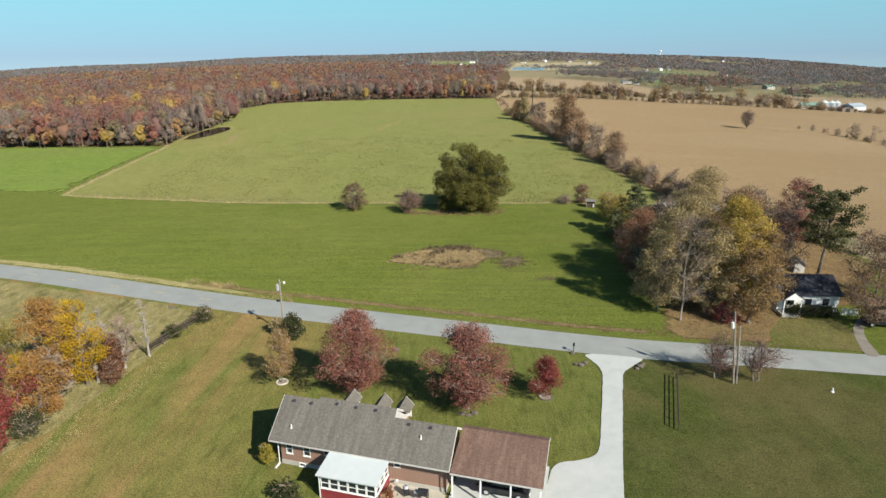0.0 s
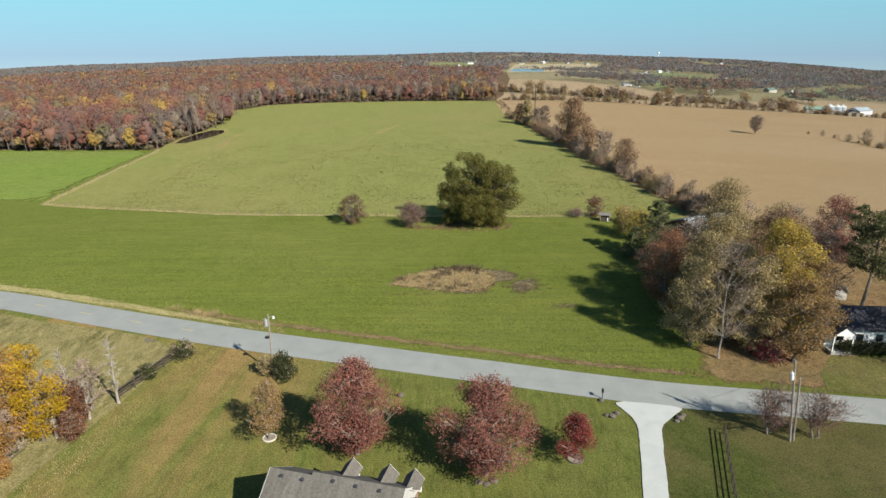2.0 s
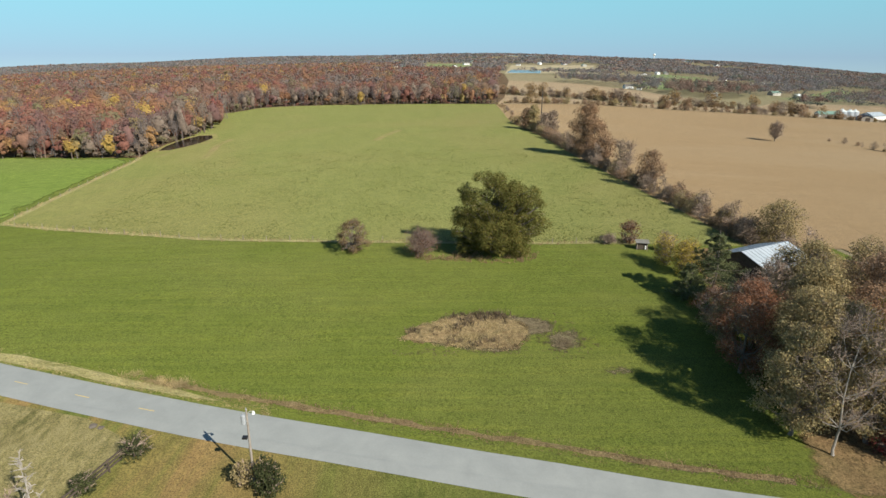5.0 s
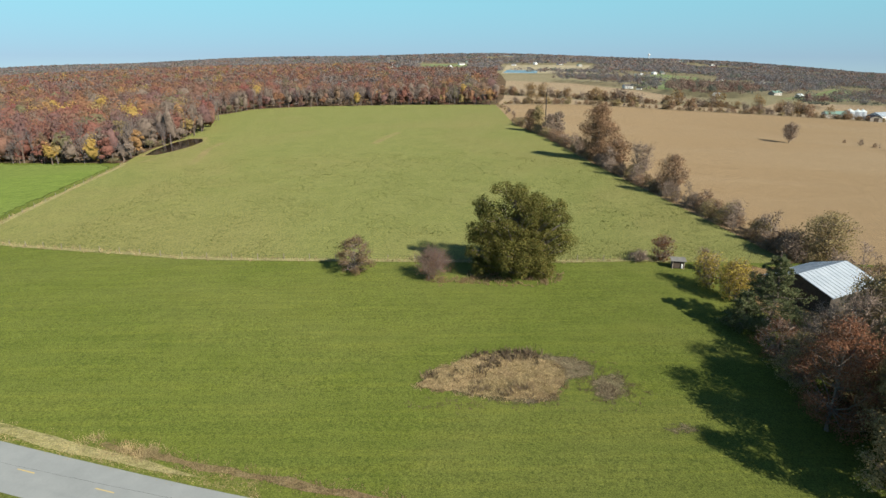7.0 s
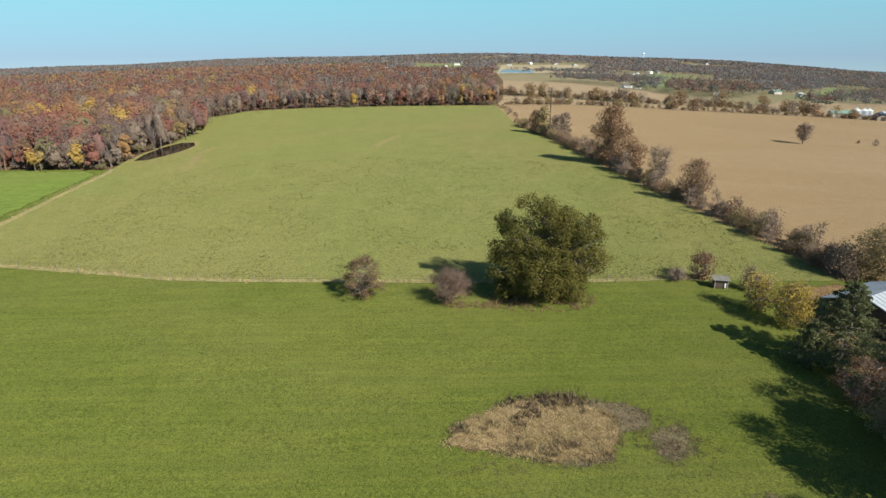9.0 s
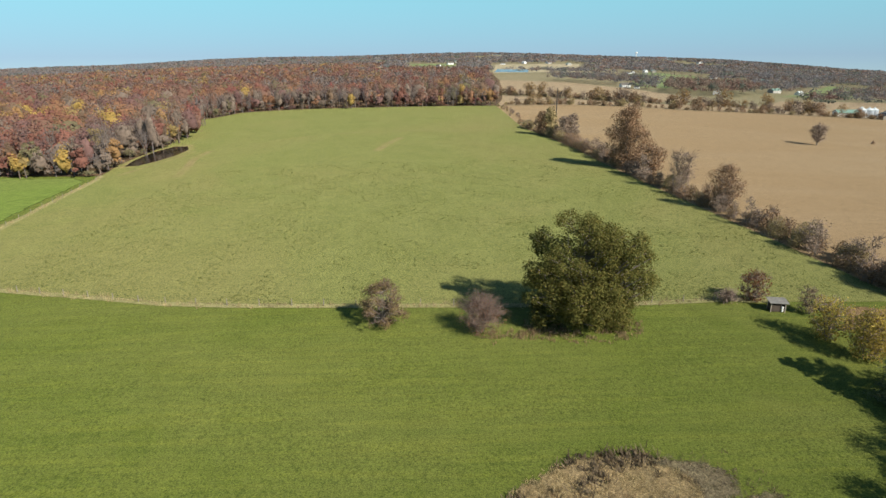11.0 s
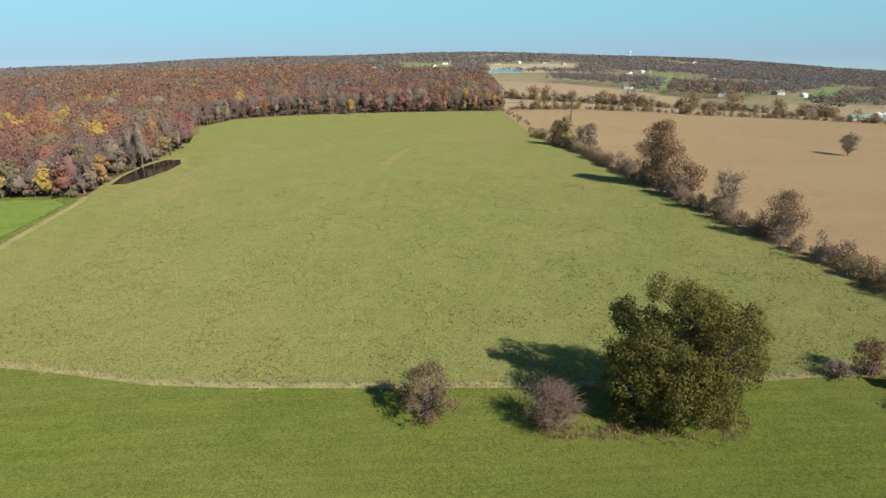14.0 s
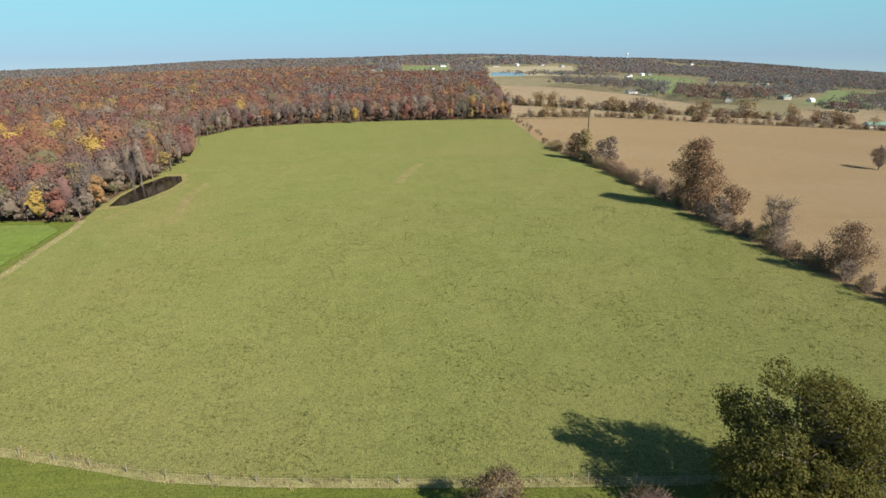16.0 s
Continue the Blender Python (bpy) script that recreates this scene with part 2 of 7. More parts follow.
M["shingle"] = shingle_mat("grey_shingle", (0.112, 0.102, 0.09), (0.148, 0.136, 0.12), (0.19, 0.176, 0.155))
M["brown_shingle"] = shingle_mat("brown_shingle", (0.12, 0.078, 0.062), (0.17, 0.106, 0.082), (0.225, 0.15, 0.12))
M["dark_shingle"] = stone_like("dark_shingle", [(0.3, (0.03, 0.032, 0.04)), (0.7, (0.07, 0.07, 0.085))], 0.9, 0.95, 0.5, 0.1)
M["white"] = stone_like("white_paint", [(0.3, (0.72, 0.72, 0.7)), (0.7, (0.8, 0.8, 0.78))], 1.2, 0.5, 0.05)
M["white_metal"] = stone_like("white_metal_roof", [(0.3, (0.5, 0.54, 0.54)), (0.7, (0.58, 0.62, 0.62))], 0.8, 0.5, 0.05)
M["barn_metal"] = stone_like("galvanised_sheet", [(0.3, (0.3, 0.345, 0.385)), (0.7, (0.41, 0.455, 0.495))], 0.5, 0.6, 0.1)
M["green_metal"] = stone_like("green_sheet", [(0.3, (0.16, 0.27, 0.22)), (0.7, (0.24, 0.36, 0.3))], 0.5, 0.5, 0.1)
M["steel"] = stone_like("bin_steel", [(0.3, (0.5, 0.52, 0.55)), (0.7, (0.68, 0.7, 0.72))], 0.8, 0.35, 0.1, metal=0.6)
M["red_paint"] = stone_like("barn_red_siding", [(0.3, (0.2, 0.03, 0.035)), (0.7, (0.28, 0.05, 0.05))], 1.0, 0.6, 0.1)
M["orange"] = stone_like("terracotta", [(0.3, (0.55, 0.12, 0.03)), (0.7, (0.68, 0.19, 0.05))], 3.0, 0.6, 0.1)
M["block"] = stone_like("foundation_block", [(0.3, (0.38, 0.36, 0.32)), (0.7, (0.5, 0.48, 0.43))], 1.5, 0.9, 0.3)
M["pole_wood"] = stone_like("weathered_pole", [(0.3, (0.2, 0.17, 0.14)), (0.7, (0.34, 0.3, 0.26))], 2.0, 0.9, 0.4)
M["fence_wood"] = stone_like("dark_fence_wood", [(0.3, (0.045, 0.035, 0.028)), (0.7, (0.11, 0.085, 0.065))], 2.0, 0.9, 0.4)
# brown of the tall pole; on the barn, its darkness stands for shade
M["dark_wood"] = stone_like("pole_and_shaded_barn_wood", [(0.3, (0.05, 0.042, 0.035)), (0.7, (0.11, 0.092, 0.075))], 2.0, 0.9, 0.4)
M["weathered_tin"] = stone_like("weathered_tin", [(0.3, (0.12, 0.115, 0.105)), (0.7, (0.25, 0.24, 0.22))], 2.0, 0.7, 0.3)
M["trim_paint"] = stone_like("weathered_trim", [(0.3, (0.42, 0.41, 0.38)), (0.7, (0.58, 0.57, 0.54))], 2.0, 0.6, 0.1)
M["grey_wood"] = stone_like("grey_wood", [(0.3, (0.26, 0.22, 0.18)), (0.7, (0.4, 0.35, 0.29))], 2.0, 0.9, 0.4)
M["black"] = stone_like("black_enamel", [(0.3, (0.012, 0.012, 0.014)), (0.7, (0.03, 0.03, 0.033))], 2.0, 0.35, 0.05, 0.5)
M["tyre"] = stone_like("rubber", [(0.3, (0.015, 0.015, 0.015)), (0.7, (0.03, 0.03, 0.03))], 4.0, 0.8, 0.2)
M["grey_metal"] = stone_like("grey_metal", [(0.3, (0.35, 0.37, 0.39)), (0.7, (0.48, 0.5, 0.52))], 2.0, 0.45, 0.1, metal=0.3)
M["boulder"] = stone_like("fieldstone", [(0.3, (0.085, 0.07, 0.055)), (0.7, (0.17, 0.145, 0.12))], 2.0, 0.9, 0.5)
M["pale_stone"] = stone_like("pale_stone", [(0.3, (0.45, 0.4, 0.33)), (0.7, (0.6, 0.55, 0.47))], 2.0, 0.9, 0.4)
M["mulch"] = stone_like("mulch", [(0.3, (0.16, 0.13, 0.1)), (0.7, (0.34, 0.29, 0.23))], 3.0, 0.95, 0.6)
M["wire"] = Nodes("black_wire", 0.6).base((0.02, 0.02, 0.02)).mat
M["pond"] = Nodes("pond_water", 0.12, spec=0.5).base((0.022, 0.018, 0.014)).mat
M["lake"] = Nodes("lake_water", 0.1, spec=0.5).base((0.10, 0.16, 0.2)).mat
g = Nodes("window_glass", 0.06, spec=0.6).base((0.03, 0.035, 0.04))
M["glass"] = g.mat


def brick_mat():
    m = Nodes("brown_brick", 0.9, spec=0.2)
    p = m.coords(local=True)
    p.node.inputs["Rotation"].default_value[0] = radians(90)
    b = m.add("ShaderNodeTexBrick")
    m.join(p, b.inputs["Vector"])
    for i, c in ((1, (0.27, 0.155, 0.11)), (2, (0.34, 0.21, 0.155)), (3, (0.4, 0.34, 0.28))):
        b.inputs[i].default_value = (*c, 1)
    b.inputs["Scale"].default_value = 4.5
    b.inputs["Mortar Size"].default_value = 0.012
    m.base(m.mix(m.noise(p, 0.8), b.outputs[0], m.mix(0.5, b.outputs[0], (0.22, 0.125, 0.09)))).bump(b.outputs[1], 0.2, 0.01)
    return m.mat


M["brick"] = brick_mat()


def leaf_mat(name, stops, glow=0.4):
    """Foliage: each spray of leaves takes its own tone from the ramp; some light passes through."""
    m = Nodes(name, 0.75, spec=0.15)
    m.b.inputs["Diffuse Roughness"].default_value = 0.4
    r = m.add("ShaderNodeNewGeometry").outputs["Random Per Island"]
    c = m.ramp(r, stops)
    p = m.coords()
    c = m.mix(1.0, c, m.ramp(m.noise(p, 0.45, 3), [(0.3, (0.68, 0.68, 0.68)), (0.7, (1.3, 1.25, 1.2))]), "MULTIPLY")
    m.base(c)
    tr = m.add("ShaderNodeBsdfTranslucent")
    m.join(c, tr.inputs[0])
    mx = m.add("ShaderNodeMixShader")
    mx.inputs[0].default_value = glow
    m.join(m.b.outputs[0], mx.inputs[1])
    m.join(tr.outputs[0], mx.inputs[2])
    m.join(mx.outputs[0], m.t.nodes["Material Output"].inputs[0])
    return m.mat


LEAF = {
    "oak": leaf_mat("oak_leaves", [(0, (0.105, 0.106, 0.028)), (0.4, (0.138, 0.138, 0.036)), (0.75, (0.178, 0.168, 0.046)), (1, (0.23, 0.192, 0.06))], 0.4),
    "maroon": leaf_mat("maroon_leaves", [(0, (0.215, 0.085, 0.068)), (0.5, (0.29, 0.125, 0.098)), (1, (0.37, 0.175, 0.14))], 0.35),
    "crimson": leaf_mat("crimson_leaves", [(0, (0.19, 0.042, 0.04)), (0.5, (0.265, 0.06, 0.056)), (1, (0.345, 0.1, 0.088))]),
    "orange": leaf_mat("orange_leaves", [(0, (0.27, 0.142, 0.045)), (0.5, (0.365, 0.2, 0.06)), (1, (0.46, 0.275, 0.085))], 0.35),
    "yellow": leaf_mat("yellow_leaves", [(0, (0.368, 0.233, 0.016)), (0.5, (0.505, 0.332, 0.023)), (1, (0.567, 0.394, 0.041))]),
    "gold": leaf_mat("gold_leaves", [(0, (0.34, 0.25, 0.065)), (0.5, (0.45, 0.34, 0.085)), (1, (0.57, 0.44, 0.11))], 0.35),
    "olive": leaf_mat("olive_leaves", [(0, (0.250, 0.201, 0.101)), (0.5, (0.344, 0.281, 0.140)), (1, (0.451, 0.366, 0.189))], 0.25),
    "rust": leaf_mat("rust_leaves", [(0, (0.135, 0.058, 0.034)), (0.5, (0.197, 0.086, 0.046)), (1, (0.254, 0.114, 0.058))]),
    "brown": leaf_mat("brown_leaves", [(0, (0.225, 0.145, 0.09)), (0.5, (0.31, 0.2, 0.122)), (1, (0.4, 0.27, 0.165))], 0.22),
    "mustard": leaf_mat("mustard_leaves", [(0, (0.3, 0.235, 0.06)), (0.5, (0.41, 0.325, 0.08)), (1, (0.53, 0.43, 0.11))], 0.35),
    "russet": leaf_mat("russet_leaves", [(0, (0.2, 0.095, 0.055)), (0.5, (0.265, 0.13, 0.075)), (1, (0.33, 0.17, 0.1))], 0.28),
    "bronze": leaf_mat("bronze_leaves", [(0, (0.226, 0.149, 0.068)), (0.5, (0.305, 0.205, 0.093)), (1, (0.397, 0.275, 0.128))], 0.28),
    "grey": leaf_mat("grey_twigs", [(0, (0.2, 0.155, 0.122)), (0.5, (0.275, 0.212, 0.165)), (1, (0.36, 0.285, 0.22))], 0.2),
    "pine": leaf_mat("pine_needles", [(0, (0.08, 0.086, 0.036)), (0.5, (0.115, 0.122, 0.052)), (1, (0.165, 0.165, 0.075))], 0.25),
    "spruce": leaf_mat("spruce_needles", [(0, (0.105, 0.128, 0.058)), (0.5, (0.155, 0.178, 0.083)), (1, (0.225, 0.24, 0.12))], 0.28),
    "green": leaf_mat("shrub_leaves", [(0, (0.047, 0.057, 0.024)), (0.5, (0.067, 0.079, 0.034)), (1, (0.095, 0.108, 0.045))]),
    "yellowgreen": leaf_mat("yellow_green_leaves", [(0, (0.198, 0.173, 0.029)), (0.5, (0.260, 0.229, 0.041)), (1, (0.322, 0.278, 0.060))]),
    "straw": leaf_mat("dry_grass", [(0, (0.27, 0.21, 0.105)), (0.5, (0.38, 0.305, 0.16)), (1, (0.51, 0.425, 0.24))], 0.2),
    "dead_weed": leaf_mat("dead_weeds", [(0, (0.10, 0.075, 0.05)), (0.5, (0.15, 0.115, 0.075)), (1, (0.21, 0.165, 0.11))], 0.2),
    "tussock": leaf_mat("tussock_grass", [(0, (0.085, 0.105, 0.03)), (0.5, (0.13, 0.15, 0.042)), (1, (0.21, 0.21, 0.075))], 0.3),
    "thorn": leaf_mat("thorn_leaves", [(0, (0.13, 0.092, 0.05)), (0.5, (0.19, 0.137, 0.07)), (1, (0.27, 0.2, 0.1))], 0.3),
    "weed": leaf_mat("dry_weeds", [(0, (0.188, 0.129, 0.073)), (0.5, (0.263, 0.185, 0.104)), (1, (0.349, 0.266, 0.153))], 0.2),
}
M["bark"] = stone_like("grey_bark", [(0.3, (0.12, 0.1, 0.085)), (0.7, (0.23, 0.2, 0.17))], 3.0, 0.95, 0.5)
M["white_bark"] = stone_like("bleached_bark", [(0.3, (0.25, 0.225, 0.195)), (0.7, (0.4, 0.365, 0.32))], 3.0, 0.95, 0.4)
M["pale_bark"] = stone_like("pale_bark", [(0.3, (0.22, 0.195, 0.165)), (0.7, (0.36, 0.325, 0.28))], 3.0, 0.95, 0.4)
M["dark_twig"] = stone_like("red_brown_twigs", [(0.3, (0.15, 0.104, 0.084)), (0.7, (0.25, 0.178, 0.142))], 3.0, 0.95, 0.4)
M["twig"] = stone_like("twig_bark", [(0.3, (0.23, 0.168, 0.13)), (0.7, (0.35, 0.268, 0.21))], 3.0, 0.95, 0.4)


# ---- tools ----
def smooth(v):
    v = min(max(v, 0.0), 1.0)
    return v * v * (3 - 2 * v)


def gz(x, y):
    """Height of the ground: a slight rise past the road, a broad back that falls away to both sides, far ridges."""
    z = smooth((y - 70) / 60) - 0.045 * x * x / max(y, abs(x), 150) * smooth((y - 80) / 100)
    if y > 2200:
        z += (26 + 12 * math.sin(x / 900 + 0.6) + 5 * math.sin(x / 260)) * smooth((y - 2200) / 2000)
    return z


def link_mesh(name, verts, faces, mats, parent=None, label="", index=None):
    me = bpy.data.meshes.new(name)
    me.from_pydata(verts, [], faces)
    for m in mats if isinstance(mats, (list, tuple)) else [mats]:
        me.materials.append(m)
    if index is not None:
        me.polygons.foreach_set("material_index", index)
    me.update()
    ob = new(name, me)
    if parent:
        ob.parent = parent
    if label:
        tagged(ob, label)
    return ob


def part(name, bm, material, parent=None, label=""):
    """Links a bmesh as one mesh under a thing or under a part."""
    me = bpy.data.meshes.new(name)
    bm.to_mesh(me)
    bm.free()
    me.materials.append(material)
    ob = new(name, me)
    if parent:
        ob.parent = parent
    if label:
        tagged(ob, label)
    return ob


def thing(name, m, label, category, group="", kind=""):
    ob = new(name)
    ob.empty_display_size = 0.2
    ob.matrix_world = m
    return tagged(ob, label, category, group, kind)


def box(bm, x0, x1, y0, y1, z0, z1, bevel=0.0):
    r = bmesh.ops.create_cube(bm, size=1)
    for v in r["verts"]:
        v.co = Vector((x0 + (v.co.x + 0.5) * (x1 - x0), y0 + (v.co.y + 0.5) * (y1 - y0), z0 + (v.co.z + 0.5) * (z1 - z0)))
    if bevel:
        es = list({e for v in r["verts"] for e in v.link_edges})
        bmesh.ops.bevel(bm, geom=es, offset=bevel, segments=1, affect="EDGES")
    return bm


def boxes(*specs, bevel=0.0):
    bm = bmesh.new()
    for s in specs:
        box(bm, *s, bevel=bevel)
    return bm


def prism(pts, x0, x1):
    """A profile in y, z, drawn out along x."""
    bm = bmesh.new()
    a = [bm.verts.new((x0, y, z)) for y, z in pts]
    b = [bm.verts.new((x1, y, z)) for y, z in pts]
    n = len(pts)
    bm.faces.new(a[::-1])
    bm.faces.new(b)
    for i in range(n):
        bm.faces.new((a[i], a[(i + 1) % n], b[(i + 1) % n], b[i]))
    bmesh.ops.recalc_face_normals(bm, faces=bm.faces)
    return bm


def tube(verts, faces, pts, radii, sides=5):
    """Adds a tapered tube along a line of points to lists of verts and faces."""
    base = len(verts)
    n = len(pts)
    for i, (p, r) in enumerate(zip(pts, radii)):
        p = Vector(p)
        d = (Vector(pts[min(i + 1, n - 1)]) - Vector(pts[max(i - 1, 0)])).normalized()
        u = d.cross(Vector((0.31, 0.95, 0.12))).normalized()
        w = d.cross(u)
        for k in range(sides):
            a = 2 * math.pi * k / sides
            q = p + u * (math.cos(a) * r) + w * (math.sin(a) * r)
            verts.append((q.x, q.y, q.z))
    for i in range(n - 1):
        for k in range(sides):
            a, b = base + i * sides + k, base + i * sides + (k + 1) % sides
            faces.append((a, b, b + sides, a + sides))
    faces.append(tuple(base + (n - 1) * sides + k for k in range(sides)))


def cylinder(bm, x, y, z0, z1, r0, r1=None, seg=12):
    r1 = r0 if r1 is None else r1
    m = Matrix.Translation((x, y, (z0 + z1) / 2))
    bmesh.ops.create_cone(bm, cap_ends=True, segments=seg, radius1=r0, radius2=r1, depth=z1 - z0, matrix=m)
    return bm


def resample(line, step):
    out = []
    for (x0, y0), (x1, y1) in zip(line, line[1:]):
        n = max(1, int(math.hypot(x1 - x0, y1 - y0) / step))
        out += [(x0 + (x1 - x0) * i / n, y0 + (y1 - y0) * i / n) for i in range(n)]
    return out + [line[-1]]


def curve_line(line, step):
    """A smooth line through the points."""
    pts = []
    p = [line[0], *line, line[-1]]
    for i in range(1, len(p) - 2):
        a, b, c, d = (Vector(q) for q in p[i - 1:i + 3])
        n = max(2, int((c - b).length / step))
        for k in range(n):
            t = k / n
            q = 0.5 * (2 * b + (c - a) * t + (2 * a - 5 * b + 4 * c - d) * t * t + (3 * b - a - 3 * c + d) * t ** 3)
            pts.append((q.x, q.y))
    return pts + [tuple(line[-1])]


def inside(x, y, poly):
    hit = False
    j = len(poly) - 1
    for i in range(len(poly)):
        (xi, yi), (xj, yj) = poly[i], poly[j]
        if (yi > y) != (yj > y) and x < (xj - xi) * (y - yi) / (yj - yi) + xi:
            hit = not hit
        j = i
    return hit


def sheet(name, poly, mat, lift, label, step=12.0, category="ground", wobble=0.0, fade=0.0):
    """A piece of ground with the given outline, laid on the terrain."""
    rng = random.Random(name)
    line = resample(list(poly) + [poly[0]], step)[:-1]
    if wobble:
        line = [(x + rng.uniform(-wobble, wobble), y + rng.uniform(-wobble, wobble)) for x, y in line]
    xs, ys = [p[0] for p in line], [p[1] for p in line]
    pts = [Vector(p) for p in line]
    n = len(pts)
    x = min(xs) + step / 2
    while x < max(xs):
        y = min(ys) + step / 2
        while y < max(ys):
            if inside(x, y, line):
                pts.append(Vector((x + rng.uniform(-0.1, 0.1) * step, y + rng.uniform(-0.1, 0.1) * step)))
            y += step
        x += step
    v, _, f, *_ = geometry.delaunay_2d_cdt(pts, [], [list(range(n))], 1, 0.001)
    ob = link_mesh(name, [(p.x, p.y, gz(p.x, p.y) + lift) for p in v], f, mat)
    bm = bmesh.new()
    bm.from_mesh(ob.data)
    bmesh.ops.recalc_face_normals(bm, faces=bm.faces)
    if bm.faces and sum(fc.normal.z for fc in bm.faces) < 0:
        bmesh.ops.reverse_faces(bm, faces=bm.faces)
    bm.to_mesh(ob.data)
    bm.free()
    for pl in ob.data.polygons:
        pl.use_smooth = True
    if fade:
        # how far each point lies inside the outline, for a ragged rim
        rim = resample(line + [line[0]], 0.25)
        deep = [min(1.0, min(math.hypot(p.co.x - q[0], p.co.y - q[1]) for q in rim) / fade) for p in ob.data.vertices]
        ob.data.attributes.new("edge", "FLOAT", "POINT").data.foreach_set("value", deep)
    return tagged(ob, label, category, kind="structure")


def rounded(poly, times=2):
    """The same outline with its corners cut round."""
    for _ in range(times):
        poly = [(a[0] * (1 - k) + b[0] * k, a[1] * (1 - k) + b[1] * k) for a, b in zip(poly, poly[1:] + poly[:1]) for k in (0.22, 0.78)]
    return poly


def ribbon(name, line, width, mat, lift, label, thick=0.0, category="road"):
    """A strip of even width along a line."""
    verts, faces = [], []
    n = len(line)
    for i, (x, y) in enumerate(line):
        a, b = Vector(line[max(i - 1, 0)]), Vector(line[min(i + 1, n - 1)])
        d = (b - a).normalized()
        w = width(i / (n - 1)) if callable(width) else width
        for s in (-0.5, -0.2, 0.2, 0.5):
            px, py = x - d.y * w * s, y + d.x * w * s
            verts.append((px, py, gz(px, py) + lift - (thick if abs(s) == 0.5 else 0)))
    for i in range(n - 1):
        for k in range(3):
            a = i * 4 + k
            faces.append((a, a + 4, a + 5, a + 1))
    ob = link_mesh(name, verts, faces, mat)
    for pl in ob.data.polygons:
        pl.use_smooth = True
    if ob.data.polygons[0].normal.z < 0:
        ob.data.flip_normals()
    return tagged(ob, label, category, kind="structure")


# ---- ground: one sheet to the horizon ----
def build_ground():
    def axis(a, b, fine0, fine1, step, grow):
        vals = list(np.arange(fine0, fine1 + 0.1, step))
        s, v = step, fine1
        while v < b:
            s *= grow
            v = min(v + s, b)
            vals.append(v)
        s, v = step, fine0
        while v > a:
            s *= grow
            v = max(v - s, a)
            vals.insert(0, v)
        return vals
    xs, ys = axis(-4600, 4600, -160, 160, 16, 1.09), axis(-900, 4900, -20, 400, 16, 1.09)
    verts = [(x, y, gz(x, y) - 0.12) for y in ys for x in xs]
    w = len(xs)
    faces = [(j * w + i, j * w + i + 1, (j + 1) * w + i + 1, (j + 1) * w + i) for j in range(len(ys) - 1) for i in range(w - 1)]
    ob = link_mesh("ground", verts, faces, M["ground"])
    for pl in ob.data.polygons:
        pl.use_smooth = True
    tagged(ob, "open rolling farmland ground of grass and earth", "ground", kind="structure")


build_ground()

ROAD = curve_line([(-330, 182), (-230, 149), (-150, 122.5), (-100, 106.5), (-71, 98.0), (-60, 94.4), (-49.7, 91.0), (-40.2, 88.0), (-31.4, 85.3), (-23.1, 83.0),
                   (-15.3, 81.0), (-7.8, 79.0), (-0.7, 77.1), (6.1, 75.4), (12.6, 73.6), (18.8, 72.0), (25.4, 70.5), (31.0, 69.5), (43.7, 67.6), (56, 65.6), (80, 62.5), (130, 57.5), (260, 46)], 3.0)
FENCE = [(-114.5, 173.3), (-105, 169), (-95.5, 165.2), (-82, 160.6), (-69.1, 156.6), (-58, 152.9), (-47.3, 151.0), (-37, 149.9), (-27, 149.0), (-15, 148.2), (-2.7, 147.5), (7, 147.3), (15.8, 147.3), (24, 147.8), (31.1, 148.4), (38.5, 147.8)]
WEST_LINE = [(-114.5, 173.3), (-116.6, 191), (-118.8, 212), (-121.8, 242), (-124, 264), (-126, 271)]
WOODS_EDGE = [(-760, 470), (-560, 415), (-420, 372), (-300, 327), (-210, 297), (-174, 283.5), (-150, 277), (-132, 272), (-126, 271), (-130, 292), (-131, 318), (-131, 345), (-136, 366), (-148, 415), (-160, 452),
              (-150, 466), (-141, 499), (-118, 509), (-93.5, 515), (-60, 517), (-33.6, 520), (5, 522), (45, 524)]
HEDGE = [(44, 524), (43, 470), (41, 420), (40, 385), (44, 350), (48.8, 310), (50.2, 270), (52.8, 238), (55.6, 211), (57.4, 192), (59.2, 176), (60.4, 160), (61, 148)]


def road_y(x):
    return np.interp(x, [p[0] for p in ROAD], [p[1] for p in ROAD])


def along(line, step):
    """Evenly spaced places on a line, with the heading at each."""
    pts = resample(line, 0.5)
    out, run = [], 0.0
    for (x0, y0), (x1, y1) in zip(pts, pts[1:]):
        run += math.hypot(x1 - x0, y1 - y0)
        if run >= step:
            run = 0.0
            out.append((x1, y1, math.atan2(y1 - y0, x1 - x0)))
    return out


road_far = [(x, y + 2.4) for x, y in ROAD]
hay = [(x, y) for x, y in road_far if -330 <= x <= 76]
sheet("hay_field", hay + [(80, 90), (80, 149), (62.5, 148), (50, 147.5)] + FENCE[::-1] + WEST_LINE[1:-1] + WOODS_EDGE[8:0:-1] + [(-560, 415), (-560, 260)], M["hay"], 0.0, "bright green mown hay field beside the road", 14)
sheet("pasture", FENCE + [(50, 147.5), (62.5, 148)] + HEDGE[::-1][1:] + WOODS_EDGE[::-1][1:15] + WEST_LINE[::-1], M["pasture"], 0.03, "grazed pale green pasture with tufts", 14)
sheet("bean_field", HEDGE[3:] + [(82, 148), (82, 120), (140, 115), (420, 200), (420, 475), (362, 490), (286, 492), (188, 505), (140, 528), (110, 535), (75, 528), (44, 524)] + HEDGE[1:3], M["stubble"], 0.05, "harvested tan bean field", 16)
